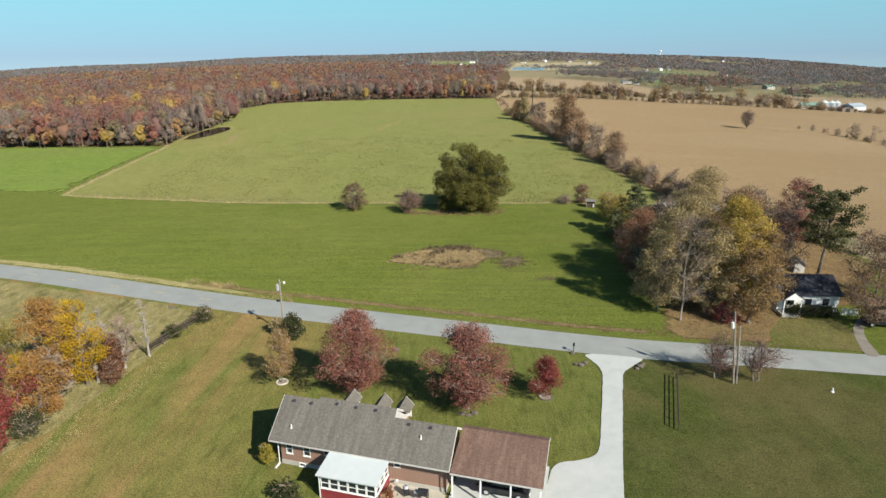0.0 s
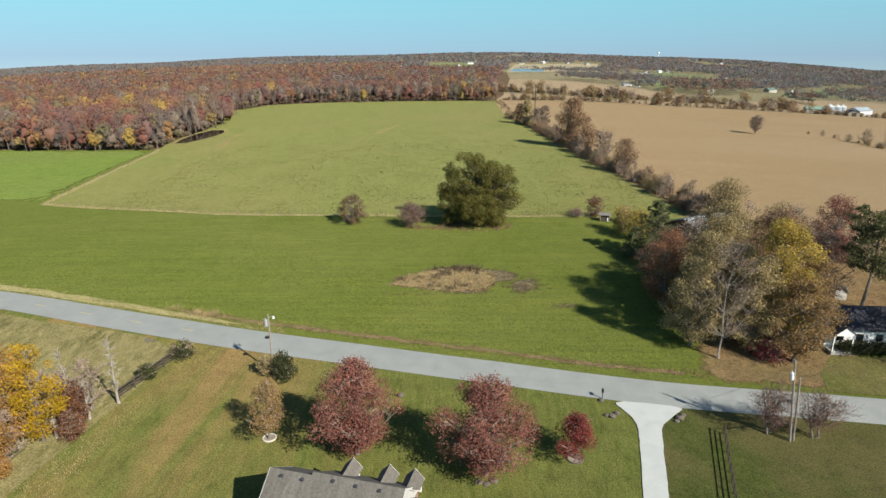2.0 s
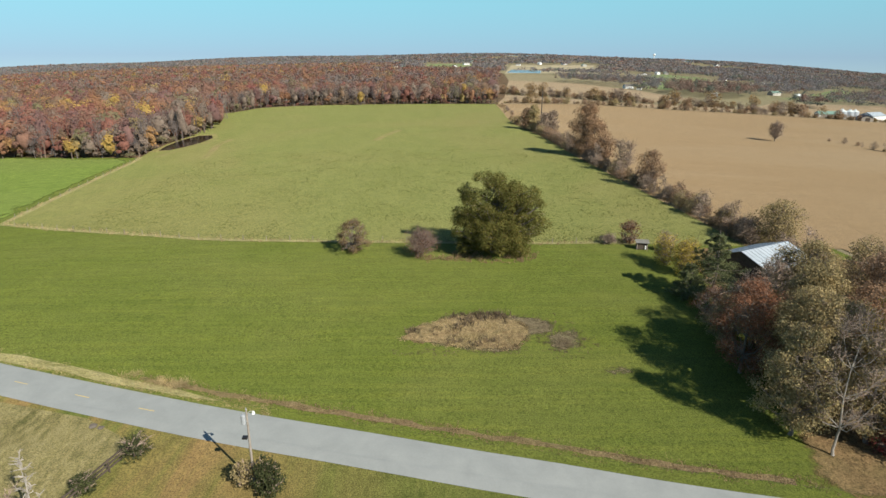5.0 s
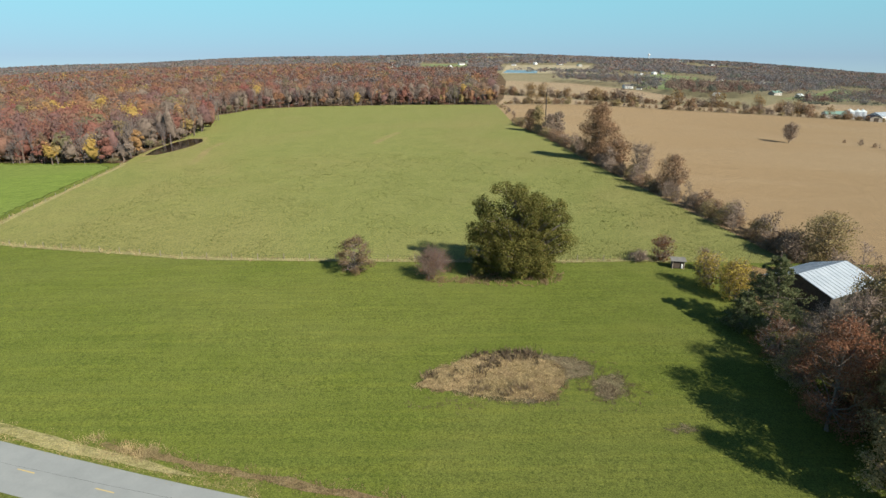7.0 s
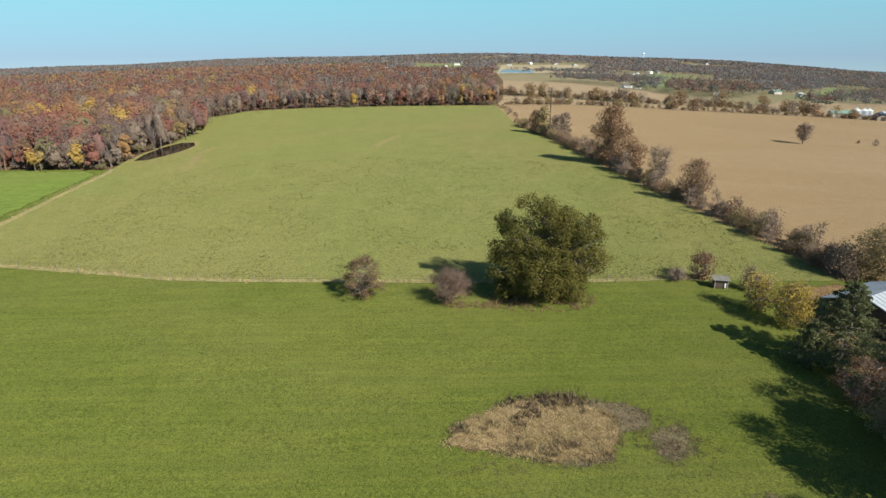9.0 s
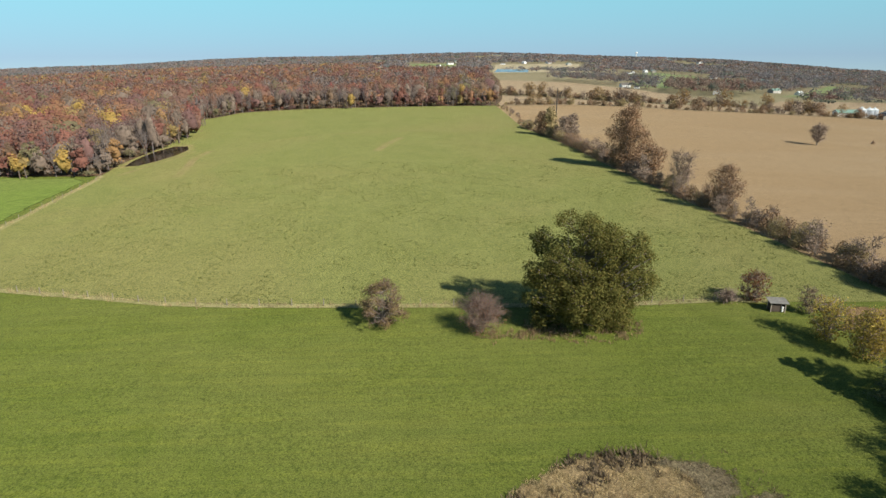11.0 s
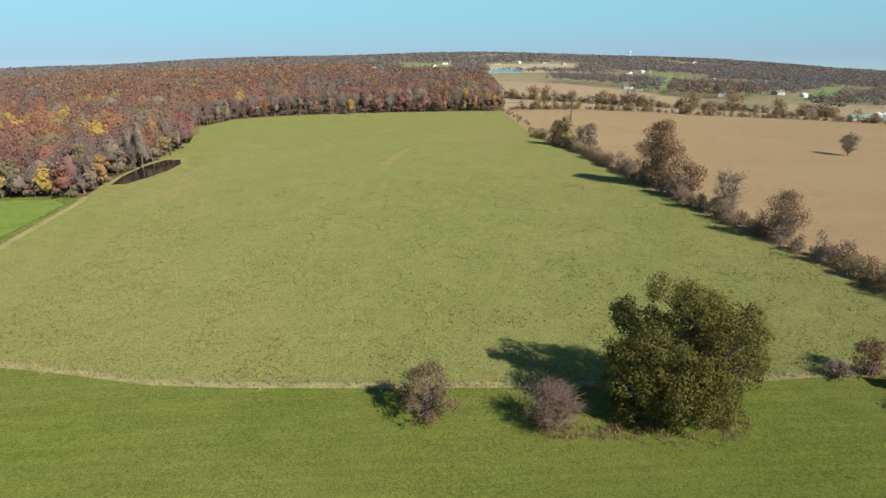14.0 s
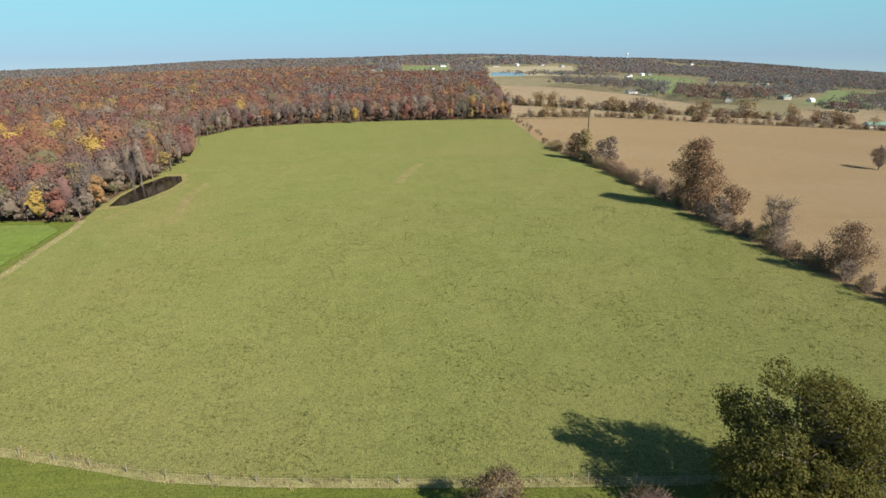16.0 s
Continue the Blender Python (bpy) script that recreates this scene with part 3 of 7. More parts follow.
sheet("south_lawn", [(-300, -60), (8, -60), (11.5, 30), (16, 48), (20.6, 63), (22, 67.8), *[(x, y - 2.4) for x, y in ROAD if -300 < x < 21][::-1]], M["lawn"], 0.0, "mown lawn with brown dry streaks", 14)
sheet("east_lawn", [(8, -60), (260, -60), *[(x, y - 2.4) for x, y in ROAD if 23 <= x < 260][::-1], (22, 67.8), (20.6, 63), (16, 48), (11.5, 30)], M["east_lawn"], 0.0, "dull olive green lawn", 14)
sheet("winter_wheat", [(-116.6, 175), (-118.8, 191), (-121, 212), (-124, 242), (-126.2, 264), (-132, 270.5), (-150, 275.5), (-174, 282), (-210, 295.5), (-300, 325), (-420, 370), (-420, 300), (-300, 240), (-190, 205)], M["wheat"], 0.04, "bright green field of young winter wheat", 8, fade=4)
sheet("rough_paddock", [(-300, 20), (-62, 36), (-45, 46), (-41.5, 53), (-39.5, 61), (-38.6, 69), (-37, 79.5), (-36.5, 81.5), (-44, 86), (-52, 88.2), (-62, 91), (-75, 95.5), (-100, 103), (-150, 119), (-300, 168)], M["meadow"], 0.05, "rough tan paddock of dry grass", 10, wobble=0.4)
sheet("road_verge", [(-180, 135.5), (-120, 116.5), (-75.3, 104.6), (-64, 101), (-53, 97.4), (-44.4, 94.4), (-36, 91.4), (-30, 89.2), (-36, 90.3), (-44, 92.8), (-53, 95.7), (-64, 99.2), (-76, 102.9), (-120, 116.2)], M["dry_verge"], 0.06, "dry yellow grass verge along the road", 3, wobble=0.35)
sheet("forest_floor", WOODS_EDGE[1:] + [(60, 600), (112, 1000), (150, 1400), (-900, 1400), (-900, 700)], M["forest_floor"], 0.1, "brown leaf covered woodland floor", 30)
sheet("leaf_litter", [(31, 72.4), (30.5, 76), (32, 80), (34, 86), (36, 94), (38, 105), (40, 116), (42, 128), (44, 138), (47, 146), (62, 147), (80, 140), (80, 100), (66, 84), (55, 80), (53, 77), (49, 74), (47, 70.6)], M["litter"], 0.04, "brown fallen leaves beneath the roadside trees", 1.8, wobble=0.6, fade=3.5)
sheet("east_yard", [(44.5, 70.9), (46, 75), (50, 79.4), (58.4, 79), (57.4, 74), (55.4, 69.2)], M["yard"], 0.06, "striped mown front lawn beside the white house", 2.5)
sheet("gravel_drive", rounded([(54.8, 68.0), (56.4, 72.0), (58.0, 75.6), (61.5, 79.5), (67, 82), (68, 80.9), (62.6, 78.4), (59.4, 75.4), (57.7, 71.6), (56.8, 67.7)]), M["gravel"], 0.07, "gravel drive leading to the white house", 2.5)

ribbon("road", ROAD, 5.5, M["asphalt"], 0.1, "worn pale grey two lane country road", 0.06)
for k, (x, y, a) in enumerate(along(ROAD, 9.0)):
    if -110 < x < -30:
        b = boxes((-1.05, 1.05, -0.06, 0.06, 0, 0.006))
        ob = part("road_marking", b, M["yellow_line"])
        ob.matrix_world = pose(x, y, gz(x, y) + 0.105, 0, 0, math.degrees(a))
        tagged(ob, "faded yellow centre line dash", "road marking", "centre line dashes", "structure")

# drive of pale concrete, flared at the road and widened behind the house
sheet("driveway", rounded([(18.0, 69.35), (19.4, 66.5), (19.75, 64.4), (18.3, 59), (16.6, 53), (15.8, 50.2), (15.1, 48.6), (13.6, 47.7), (10.6, 47.4), (9.3, 44), (8.1, 40.4), (0.4, 42.4), (-0.3, 39.5), (-1, 34), (13, 30), (13.4, 33), (16.0, 42.7), (18.8, 52.7), (21.6, 62.3), (22.2, 64.2), (24.6, 66.4), (26.3, 67.75)]), M["concrete"], 0.08, "pale concrete driveway flared at the road", 0.7, "driveway", wobble=0.04)
sheet("patio", [(-4.95, 44.75), (-6.0, 40.8), (-0.8, 39.4), (0.25, 43.35)], M["patio"], 0.09, "tan concrete patio behind the house", 2.0, "patio")

for nm, line, w, lab in (("fence_strip", FENCE, 1.5, "strip of dry straw grass along the pasture fence"), ("fence_strip", WEST_LINE, 2.2, "strip of dry straw grass between hay field and pasture")):
    ribbon(nm, resample(line, 3), w, M["dry_verge"], 0.08, lab, category="grass strip")
sheet("ditch", [(x + 1.1, y + 4.75) for x, y in ROAD if -46 < x < 31] + [(x + 1.4, y + 5.55 + 0.3 * math.sin(x)) for x, y in ROAD if -46 < x < 31][::-1], M["ditch"], 0.05, "brown weedy ditch bank beside the road", 1.5, wobble=0.25)
for nm, line, w in (("cattle_path", [(-97, 262), (-100, 280), (-104, 300), (-104, 318)], 3.0), ("cattle_path", [(-33, 305), (-30, 322), (-24, 345)], 3.5), ("cattle_path", [(-85, 342), (-50, 366), (-20, 372), (10, 377), (38, 388)], 1.6), ("cattle_path", [(-120, 270), (-117, 283), (-113, 300), (-111, 320)], 1.6)):
    ribbon(nm, curve_line(line, 3), w, M["path"], 0.06, "worn brown cattle path across the pasture", category="path")

# far fields, hedges between them
sheet("far_field", [(45, 526), (75, 530), (110, 537), (140, 530), (188, 508), (286, 494), (362, 492), (420, 478), (560, 640), (543, 730), (349, 655), (285, 575), (200, 560), (118, 610), (62, 660)], M["stubble_pale"], 0.08, "pale tan stubble strip between hedgerows", 30)
sheet("far_field", [(66, 690), (118, 640), (200, 590), (260, 640), (250, 800), (205, 960), (108, 1020)], M["stubble_pale"], 0.08, "pale tan stubble field beyond a hedgerow", 30)
sheet("far_pasture", [(276, 857), (310, 845), (520, 1200), (655, 1510), (635, 1734), (470, 1467)], M["far_green"], 0.1, "distant green pasture among trees", 50)
sheet("far_pasture", [(520, 780), (900, 1200), (760, 1180), (500, 850), (400, 740)], M["far_green"], 0.1, "distant green pasture among trees", 50)
sheet("far_pale_field", [(150, 1396), (390, 1584), (690, 2700), (300, 2500)], M["pale_field"], 0.15, "distant pale bare field", 80)
sheet("far_pasture", [(-12, 1450), (64, 1440), (150, 2600), (-40, 2600)], M["far_green"], 0.15, "distant green pasture among trees", 80)
sheet("far_pond", [(165, 1480), (246, 1490), (300, 1780), (215, 1800)], M["lake"], 0.3, "distant pale blue farm pond", 60, "pond")
sheet("pond_bank", [(-129, 284), (-121.5, 286), (-116, 298), (-113, 312), (-114, 328), (-119, 340), (-128, 341), (-131.5, 325), (-130.5, 300)], M["path"], 0.06, "bare pale earth bank round the pond", 3, wobble=0.5)
sheet("pond", [(-126, 288), (-121, 288.5), (-117.5, 298), (-115, 311), (-115.5, 325), (-119.5, 335), (-126, 336), (-129, 322), (-128.5, 302)], M["pond"], 0.1, "small dark brown farm pond", 4, "pond")
# dry mound in the hay field and worn soil beside it
sheet("worn_soil", [(-12, 104.4), (-8, 108.9), (-2, 112.6), (4, 113), (8, 112), (10.8, 111.6), (13.0, 108.6), (12.8, 104.6), (8.8, 104.4), (7.8, 102.6), (6.2, 99.6), (2, 99), (-4, 100.8)], M["bare_soil"], 0.03, "worn dry soil patch in the hay field", 0.8, wobble=0.4, fade=3.4)
sheet("worn_soil", [(10.2, 106.4), (14.1, 108.2), (17, 105.4), (15.6, 101.6), (11.8, 98.2), (9.0, 102)], M["bare_soil"], 0.032, "worn dry soil patch in the hay field", 0.8, wobble=0.4, fade=3.9)
sheet("mound_ground", [(-11, 104.2), (-7.4, 108.6), (-1.8, 112), (3.8, 112.4), (7, 110.2), (8.6, 107), (7.6, 103.4), (5.4, 101), (1.5, 100.6), (-3.8, 102), (-7.9, 102.8)], M["flat_straw"], 0.06, "flattened straw in the hay field", 0.9, wobble=0.4, fade=1.2)
sheet("worn_soil", [(14.6, 95.5), (17.5, 97.4), (20.6, 96.6), (21.3, 94.2), (17, 93.3)], M["bare_soil"], 0.03, "worn dry soil patch in the hay field", 0.7, wobble=0.3, fade=3.2)


# ---- trees ----
def leaf_cards(centres, sizes, rng, out=None, loose=0.42):
    """Sprays of leaves: small folded four-cornered blades; those of a clump face more or less outwards."""
    n = len(centres)
    c = rng.normal(size=(n, 3))
    if out is not None:
        c = out + c * loose
    c /= np.linalg.norm(c, axis=1)[:, None]
    a = np.cross(c, rng.normal(size=(n, 3)))
    a /= np.linalg.norm(a, axis=1)[:, None]
    b = np.cross(c, a)
    s = np.asarray(sizes)[:, None]
    k = rng.uniform(0.45, 0.8, (n, 1))
    v = np.stack([centres - a * s, centres - b * s * k + c * s * 0.25, centres + a * s, centres + b * s * k + c * s * 0.25], 1).reshape(-1, 3)
    f = np.arange(4 * n).reshape(n, 4)
    return v, f


def make_lobes(rng, h, w, low, count, shape, size, inner=0.28, span=0.5):
    """Clumps that together make an uneven crown."""
    out = []
    zc, hh = (low + 1) / 2 * h, (1 - low) / 2 * h
    ph = rng.uniform(0, 6.28)
    if shape == "oak":
        # a broad old crown: rounded masses that reach the ground, each covered with clumps
        masses = [((-0.09, 0.0, 0.6), (0.36, 0.34, 0.39)), ((0.26, 0.0, 0.58), (0.25, 0.26, 0.34)), ((-0.32, -0.05, 0.32), (0.18, 0.2, 0.26)),
                  ((-0.02, -0.12, 0.26), (0.29, 0.26, 0.25)), ((0.38, 0.02, 0.36), (0.18, 0.2, 0.2)), ((0.2, -0.1, 0.16), (0.18, 0.15, 0.13)), ((0.0, 0.2, 0.3), (0.3, 0.25, 0.28))]
        core = [((-0.09, 0.0, 0.58), (0.32, 0.3, 0.36)), ((0.24, 0.0, 0.5), (0.2, 0.2, 0.3)), ((-0.1, -0.08, 0.26), (0.3, 0.2, 0.2)), ((0.15, -0.08, 0.22), (0.26, 0.16, 0.16))]
        for i in range(count // 4):
            (cx, cy, cz), (rx, ry, rz) = core[i % 4]
            d = rng.normal(size=3)
            d *= rng.uniform(0.35, 0.85) / np.linalg.norm(d)
            out.append((np.array([(cx + d[0] * rx) * w, (cy + d[1] * ry) * w, (cz + d[2] * rz) * h]), size * w * 1.5))
        while len(out) < count:
            j = int(rng.choice(len(masses), p=[0.36, 0.17, 0.1, 0.19, 0.07, 0.06, 0.05]))
            (cx, cy, cz), (rx, ry, rz) = masses[j]
            d = rng.normal(size=3)
            d /= np.linalg.norm(d)
            k = rng.uniform(0.78, 1.04)
            p = np.array([cx + d[0] * rx * k, cy + d[1] * ry * k, cz + d[2] * rz * k])
            deep = min(math.sqrt(sum(((p[i] - c[i]) / r[i]) ** 2 for i in range(3))) for n, (c, r) in enumerate(masses) if n != j)
            if p[2] < 0.03 or deep < 0.72:
                continue
            out.append((p * np.array([w, w, h]), size * w * rng.uniform(0.6, 1.35)))
        return out
    for i in range(count):
        t = (i + 0.5) / count * 2 - 1 + rng.uniform(-0.15, 0.15)
        t = max(-0.95, min(0.93, t))
        if shape == "cone":
            env = (1 - t) / 2 * 0.95 + 0.06
        elif shape == "egg":
            env = math.sqrt(max(0.02, 1 - t * t)) * (1 - 0.28 * t)
        elif shape == "vase":
            env = math.sqrt(max(0.02, 1 - t * t)) * (0.8 + 0.3 * t)
        else:
            env = math.sqrt(max(0.03, 1 - t * t))
        ang = i * 2.4 + rng.uniform(-0.5, 0.5)
        env *= 1 + 0.2 * math.sin(2 * ang + ph) + 0.14 * math.sin(3 * t + 2 * ph + ang)
        r = env * w / 2 * ((inner if i % 4 else 0.0) + span * math.sqrt(rng.random()))
        rad = size * w * rng.uniform(0.6, 1.4)
        out.append((np.array([math.cos(ang) * r, math.sin(ang) * r, zc + t * (hh - rad * 0.4)]), rad))
    return out


def grow(rng, lobes, h, w, low, trunk_r, stems=1, twigs=6, twig_r=0.03, sides=5, lean=0.0, fork=3):
    """Trunk, limbs to each clump and twigs within it."""
    verts, faces, tv, tf = [], [], [], []
    tops = []
    for s in range(stems):
        a = s * 2.2 + rng.uniform(0, 1)
        off = 0 if stems == 1 else w * 0.2
        base = np.array([math.cos(a) * off * 0.25, math.sin(a) * off * 0.25, -0.15])
        top = np.array([math.cos(a) * off + lean * h, math.sin(a) * off, h * 0.82])
        pts = [base + (top - base) * t + np.array([*rng.normal(0, w * 0.02, 2), 0]) * (t > 0) for t in (0, 0.06, 0.25, 0.5, 0.75, 1)]
        rr = [trunk_r * k for k in (1.5, 1.05, 0.85, 0.6, 0.35, 0.12)]
        tube(verts, faces, [tuple(p) for p in pts], rr, 7)
        tops.append(pts)
    for c, rad in lobes:
        pts = tops[int(rng.integers(len(tops)))]
        want = max(0.12 * h, c[2] - 0.55 * math.hypot(c[0], c[1]) - 0.05 * h)
        i = min(range(1, 6), key=lambda k: abs(pts[k][2] - want))
        p0 = pts[i]
        mid = (p0 + c) / 2 + np.array([0, 0, -0.04 * h]) + rng.normal(0, 0.03 * w, 3)
        r0 = trunk_r * (0.5 if i < 3 else 0.3)
        tube(verts, faces, [tuple(p0), tuple(mid), tuple(c)], [r0, r0 * 0.6, max(twig_r, r0 * 0.25)], sides)
        for _ in range(twigs):
            d = rng.normal(size=3)
            d[2] = abs(d[2]) * 0.8 + 0.1
            d = d / np.linalg.norm(d) + 0.5 * (c - np.array([0, 0, c[2] * 0.8])) / (np.linalg.norm(c) + 0.1)
            d /= np.linalg.norm(d)
            start = mid + (c - mid) * rng.uniform(0.2, 1)
            e = start + d * rad * rng.uniform(0.7, 1.25)
            m2 = (start + e) / 2 + rng.normal(0, rad * 0.08, 3)
            tube(tv, tf, [tuple(start), tuple(m2), tuple(e)], [twig_r * 1.6, twig_r, twig_r * 0.4], 3)
            for _ in range(fork):
                d2 = d + rng.normal(0, 0.55, 3)
                d2 /= np.linalg.norm(d2)
                q = start + (e - start) * rng.uniform(0.25, 0.9)
                tube(tv, tf, [tuple(q), tuple(q + d2 * rad * rng.uniform(0.35, 0.75))], [twig_r * 0.9, twig_r * 0.35], 3)
    return verts, faces, tv, tf


def tree(name, label, x, y, h, w, leaf, leaves=3000, size=0.3, low=0.22, lobes=26, shape="round", trunk=0.25, bark="bark", stems=1, twigs=4, twig_r=0.03,
         seed=1, lobe=0.19, lean=0.0, category="tree", group="", turn=0.0, fork=2, twig_mat="twig", fill=0.55, inner=0.28, span=0.5, loose=0.75, spill=0.1):
    """A tree or shrub: tapered trunk with limbs, twigs, and a crown of many small leaf sprays."""
    rng = np.random.default_rng(seed)
    lb = make_lobes(rng, h, w, low, lobes, shape, lobe, inner, span)
    verts, faces, tv, tf = grow(rng, lb, h, w, low, trunk, stems, twigs, twig_r, fork=fork, lean=lean)
    root = thing(name, pose(x, y, gz(x, y), 0, 0, turn), label, category, group)
    link_mesh("trunk", verts, faces, M[bark], root)
    if tv:
        tagged(link_mesh("branch_work", tv, tf, M[twig_mat], root), kind="stuff")
    if leaves:
        tot = sum(r * r for _, r in lb)
        cs, ss, ds = [], [], []
        for c, r in lb:
            n = max(8, int(leaves * r * r / tot))
            d = rng.normal(size=(n, 3))
            d /= np.linalg.norm(d, axis=1)[:, None]
            rad = r * (fill + (1.08 - fill) * rng.random(n) ** 0.6) * np.exp(rng.normal(0, spill, n))
            p = c + d * rad[:, None] * np.array([1, 1, 0.82])
            cs.append(p)
            ds.append(d)
            ss.append(size * rng.uniform(0.55, 1.25, n))
        c = np.concatenate(cs)
        keep = c[:, 2] > 0.1
        v, f = leaf_cards(c[keep], np.concatenate(ss)[keep], rng, np.concatenate(ds)[keep], loose)
        link_mesh("crown", v.tolist(), f.tolist(), LEAF[leaf], root)
    return root


def conifer(name, label, x, y, h, w, leaf, leaves=6000, size=0.28, low=0.08, seed=1, trunk=0.22, tiers=11, ragged=0.3, group="", top_round=0.0):
    """A pine: straight trunk, whorls of boughs, needle sprays along them."""
    rng = np.random.default_rng(seed)
    root = thing(name, pose(x, y, gz(x, y)), label, "tree", group)
    verts, faces = [], []
    tube(verts, faces, [(0, 0, -0.1), (0.05 * w, 0, h * 0.4), (0.02 * w, 0.03 * w, h * 0.97)], [trunk, trunk * 0.7, 0.04], 7)
    bv, bf, cs, ss = [], [], [], []
    per = leaves // (tiers * 6)
    for i in range(tiers):
        t = low + (0.97 - low) * (i + rng.uniform(-0.2, 0.2)) / tiers
        env = ((1 - t) ** 0.75 if not top_round else math.sqrt(max(0.05, 1 - ((t - 0.62) / 0.42) ** 2))) * w / 2
        for k in range(6):
            a = k * 1.047 + i * 0.5 + rng.uniform(-0.35, 0.35)
            ln = env * rng.uniform(1 - ragged, 1 + ragged * 0.6)
            p0 = np.array([0, 0, t * h])
            e = p0 + np.array([math.cos(a) * ln, math.sin(a) * ln, ln * rng.uniform(-0.05, 0.35)])
            tube(bv, bf, [tuple(p0), tuple((p0 + e) / 2 - np.array([0, 0, ln * 0.06])), tuple(e)], [0.07, 0.045, 0.02], 4)
            u = rng.random(per) ** 0.6
            knots = 0.25 + 0.8 * (np.arange(5) + rng.uniform(0.2, 0.8, 5)) / 5
            side = rng.normal(0, 0.1, (5, 3)) * max(ln, 0.8)
            pick = np.minimum((u * 5).astype(int), 4)
            p = p0 + (e - p0) * knots[pick][:, None] + side[pick] + rng.normal(0, 1, (per, 3)) * np.array([0.085, 0.085, 0.055]) * max(ln, 0.8)
            cs.append(p)
            ss.append(size * rng.uniform(0.6, 1.2, per))
    link_mesh("trunk", verts, faces, M["bark"], root)
    tagged(link_mesh("boughs", bv, bf, M["bark"], root), kind="stuff")
    v, f = leaf_cards(np.concatenate(cs), np.concatenate(ss), rng)
    link_mesh("crown", v.tolist(), f.tolist(), LEAF[leaf], root)
    return root


# the great oak on the fence line with its two shrubs
tree("oak_tree", "large spreading dark green oak on the fence line", 6.5, 141.0, 16.2, 17.6, "oak", 66000, 0.165, 0.03, 250, "oak", 0.45, seed=8, lobe=0.066, twigs=1, twig_r=0.025, fill=0.62, loose=0.36, spill=0.13)
tree("fence_shrub", "tall shrub with brown lower leaves and bare top", -22.0, 142.3, 6.7, 8.2, "thorn", 5600, 0.11, -0.05, 56, "egg", 0.12, stems=4, seed=5, twigs=7, twig_mat="dark_twig", lobe=0.1, span=0.6, fork=3, fill=0.3, category="shrub")
tree("bare_shrub", "rounded bare reddish grey shrub", -8.2, 138.8, 5.0, 7.2, "russet", 1500, 0.09, 0.02, 26, "round", 0.08, stems=5, seed=6, twigs=16, twig_mat="dark_twig", twig_r=0.018, lobe=0.22, category="shrub", fork=4)

# front garden trees
tree("maple_tree", "maroon leaved maple on the front lawn", -10.0, 59.8, 10.6, 9.4, "maroon", 21000, 0.1, 0.1, 80, "egg", 0.22, seed=11, lobe=0.115, span=0.48, group="front garden maples", fill=0.4)
tree("maple_tree", "maroon leaved maple on the front lawn", 2.6, 56.6, 10.2, 9.8, "maroon", 21000, 0.1, 0.1, 80, "egg", 0.22, seed=12, lobe=0.115, span=0.48, group="front garden maples", fill=0.4)
tree("young_maple", "small bright crimson maple in a ring of stones", 11.7, 58.9, 5.0, 4.2, "crimson", 8000, 0.08, 0.16, 20, "egg", 0.09, seed=13, lobe=0.2)
tree("young_tree", "young golden brown tree in a mulch ring", -19.5, 62.4, 6.9, 4.4, "bronze", 5000, 0.085, 0.18, 22, "egg", 0.09, seed=14, lobe=0.18)
tree("round_evergreen", "dark round evergreen shrub beside the pole", -21.0, 74.3, 3.2, 3.0, "green", 2600, 0.13, 0.0, 16, "egg", 0.07, seed=15, lobe=0.24, category="shrub")
tree("brown_shrub", "small brown shrub beside the pole", -23.4, 75.4, 2.6, 2.4, "olive", 1100, 0.12, 0.02, 12, "egg", 0.06, seed=16, lobe=0.24, category="shrub")
tree("bare_tree", "low bare crab apple beside the utility pole", 33.2, 62.8, 5.6, 6.8, "maroon", 1700, 0.06, 0.2, 26, "vase", 0.11, bark="bark", seed=17, twigs=12, twig_r=0.012, lobe=0.18, fork=4, stems=2, twig_mat="dark_twig")
tree("bare_tree", "low bare crab apple beside the utility pole", 37.4, 61.9, 5.6, 7.0, "maroon", 1700, 0.06, 0.2, 26, "vase", 0.11, bark="bark", seed=18, twigs=12, twig_r=0.012, lobe=0.18, fork=4, stems=2, twig_mat="dark_twig")
tree("corner_shrub", "clipped yellow green conical shrub at the house corner", -17.2, 47.6, 2.3, 1.5, "yellowgreen", 1500, 0.1, 0.0, 12, "egg", 0.05, seed=19, lobe=0.3, category="shrub")
tree("dark_shrub", "dark green garden shrub on the lawn", -13.9, 42.4, 1.9, 2.2, "green", 1200, 0.12, 0.0, 12, "round", 0.05, seed=20, lobe=0.26, category="shrub")

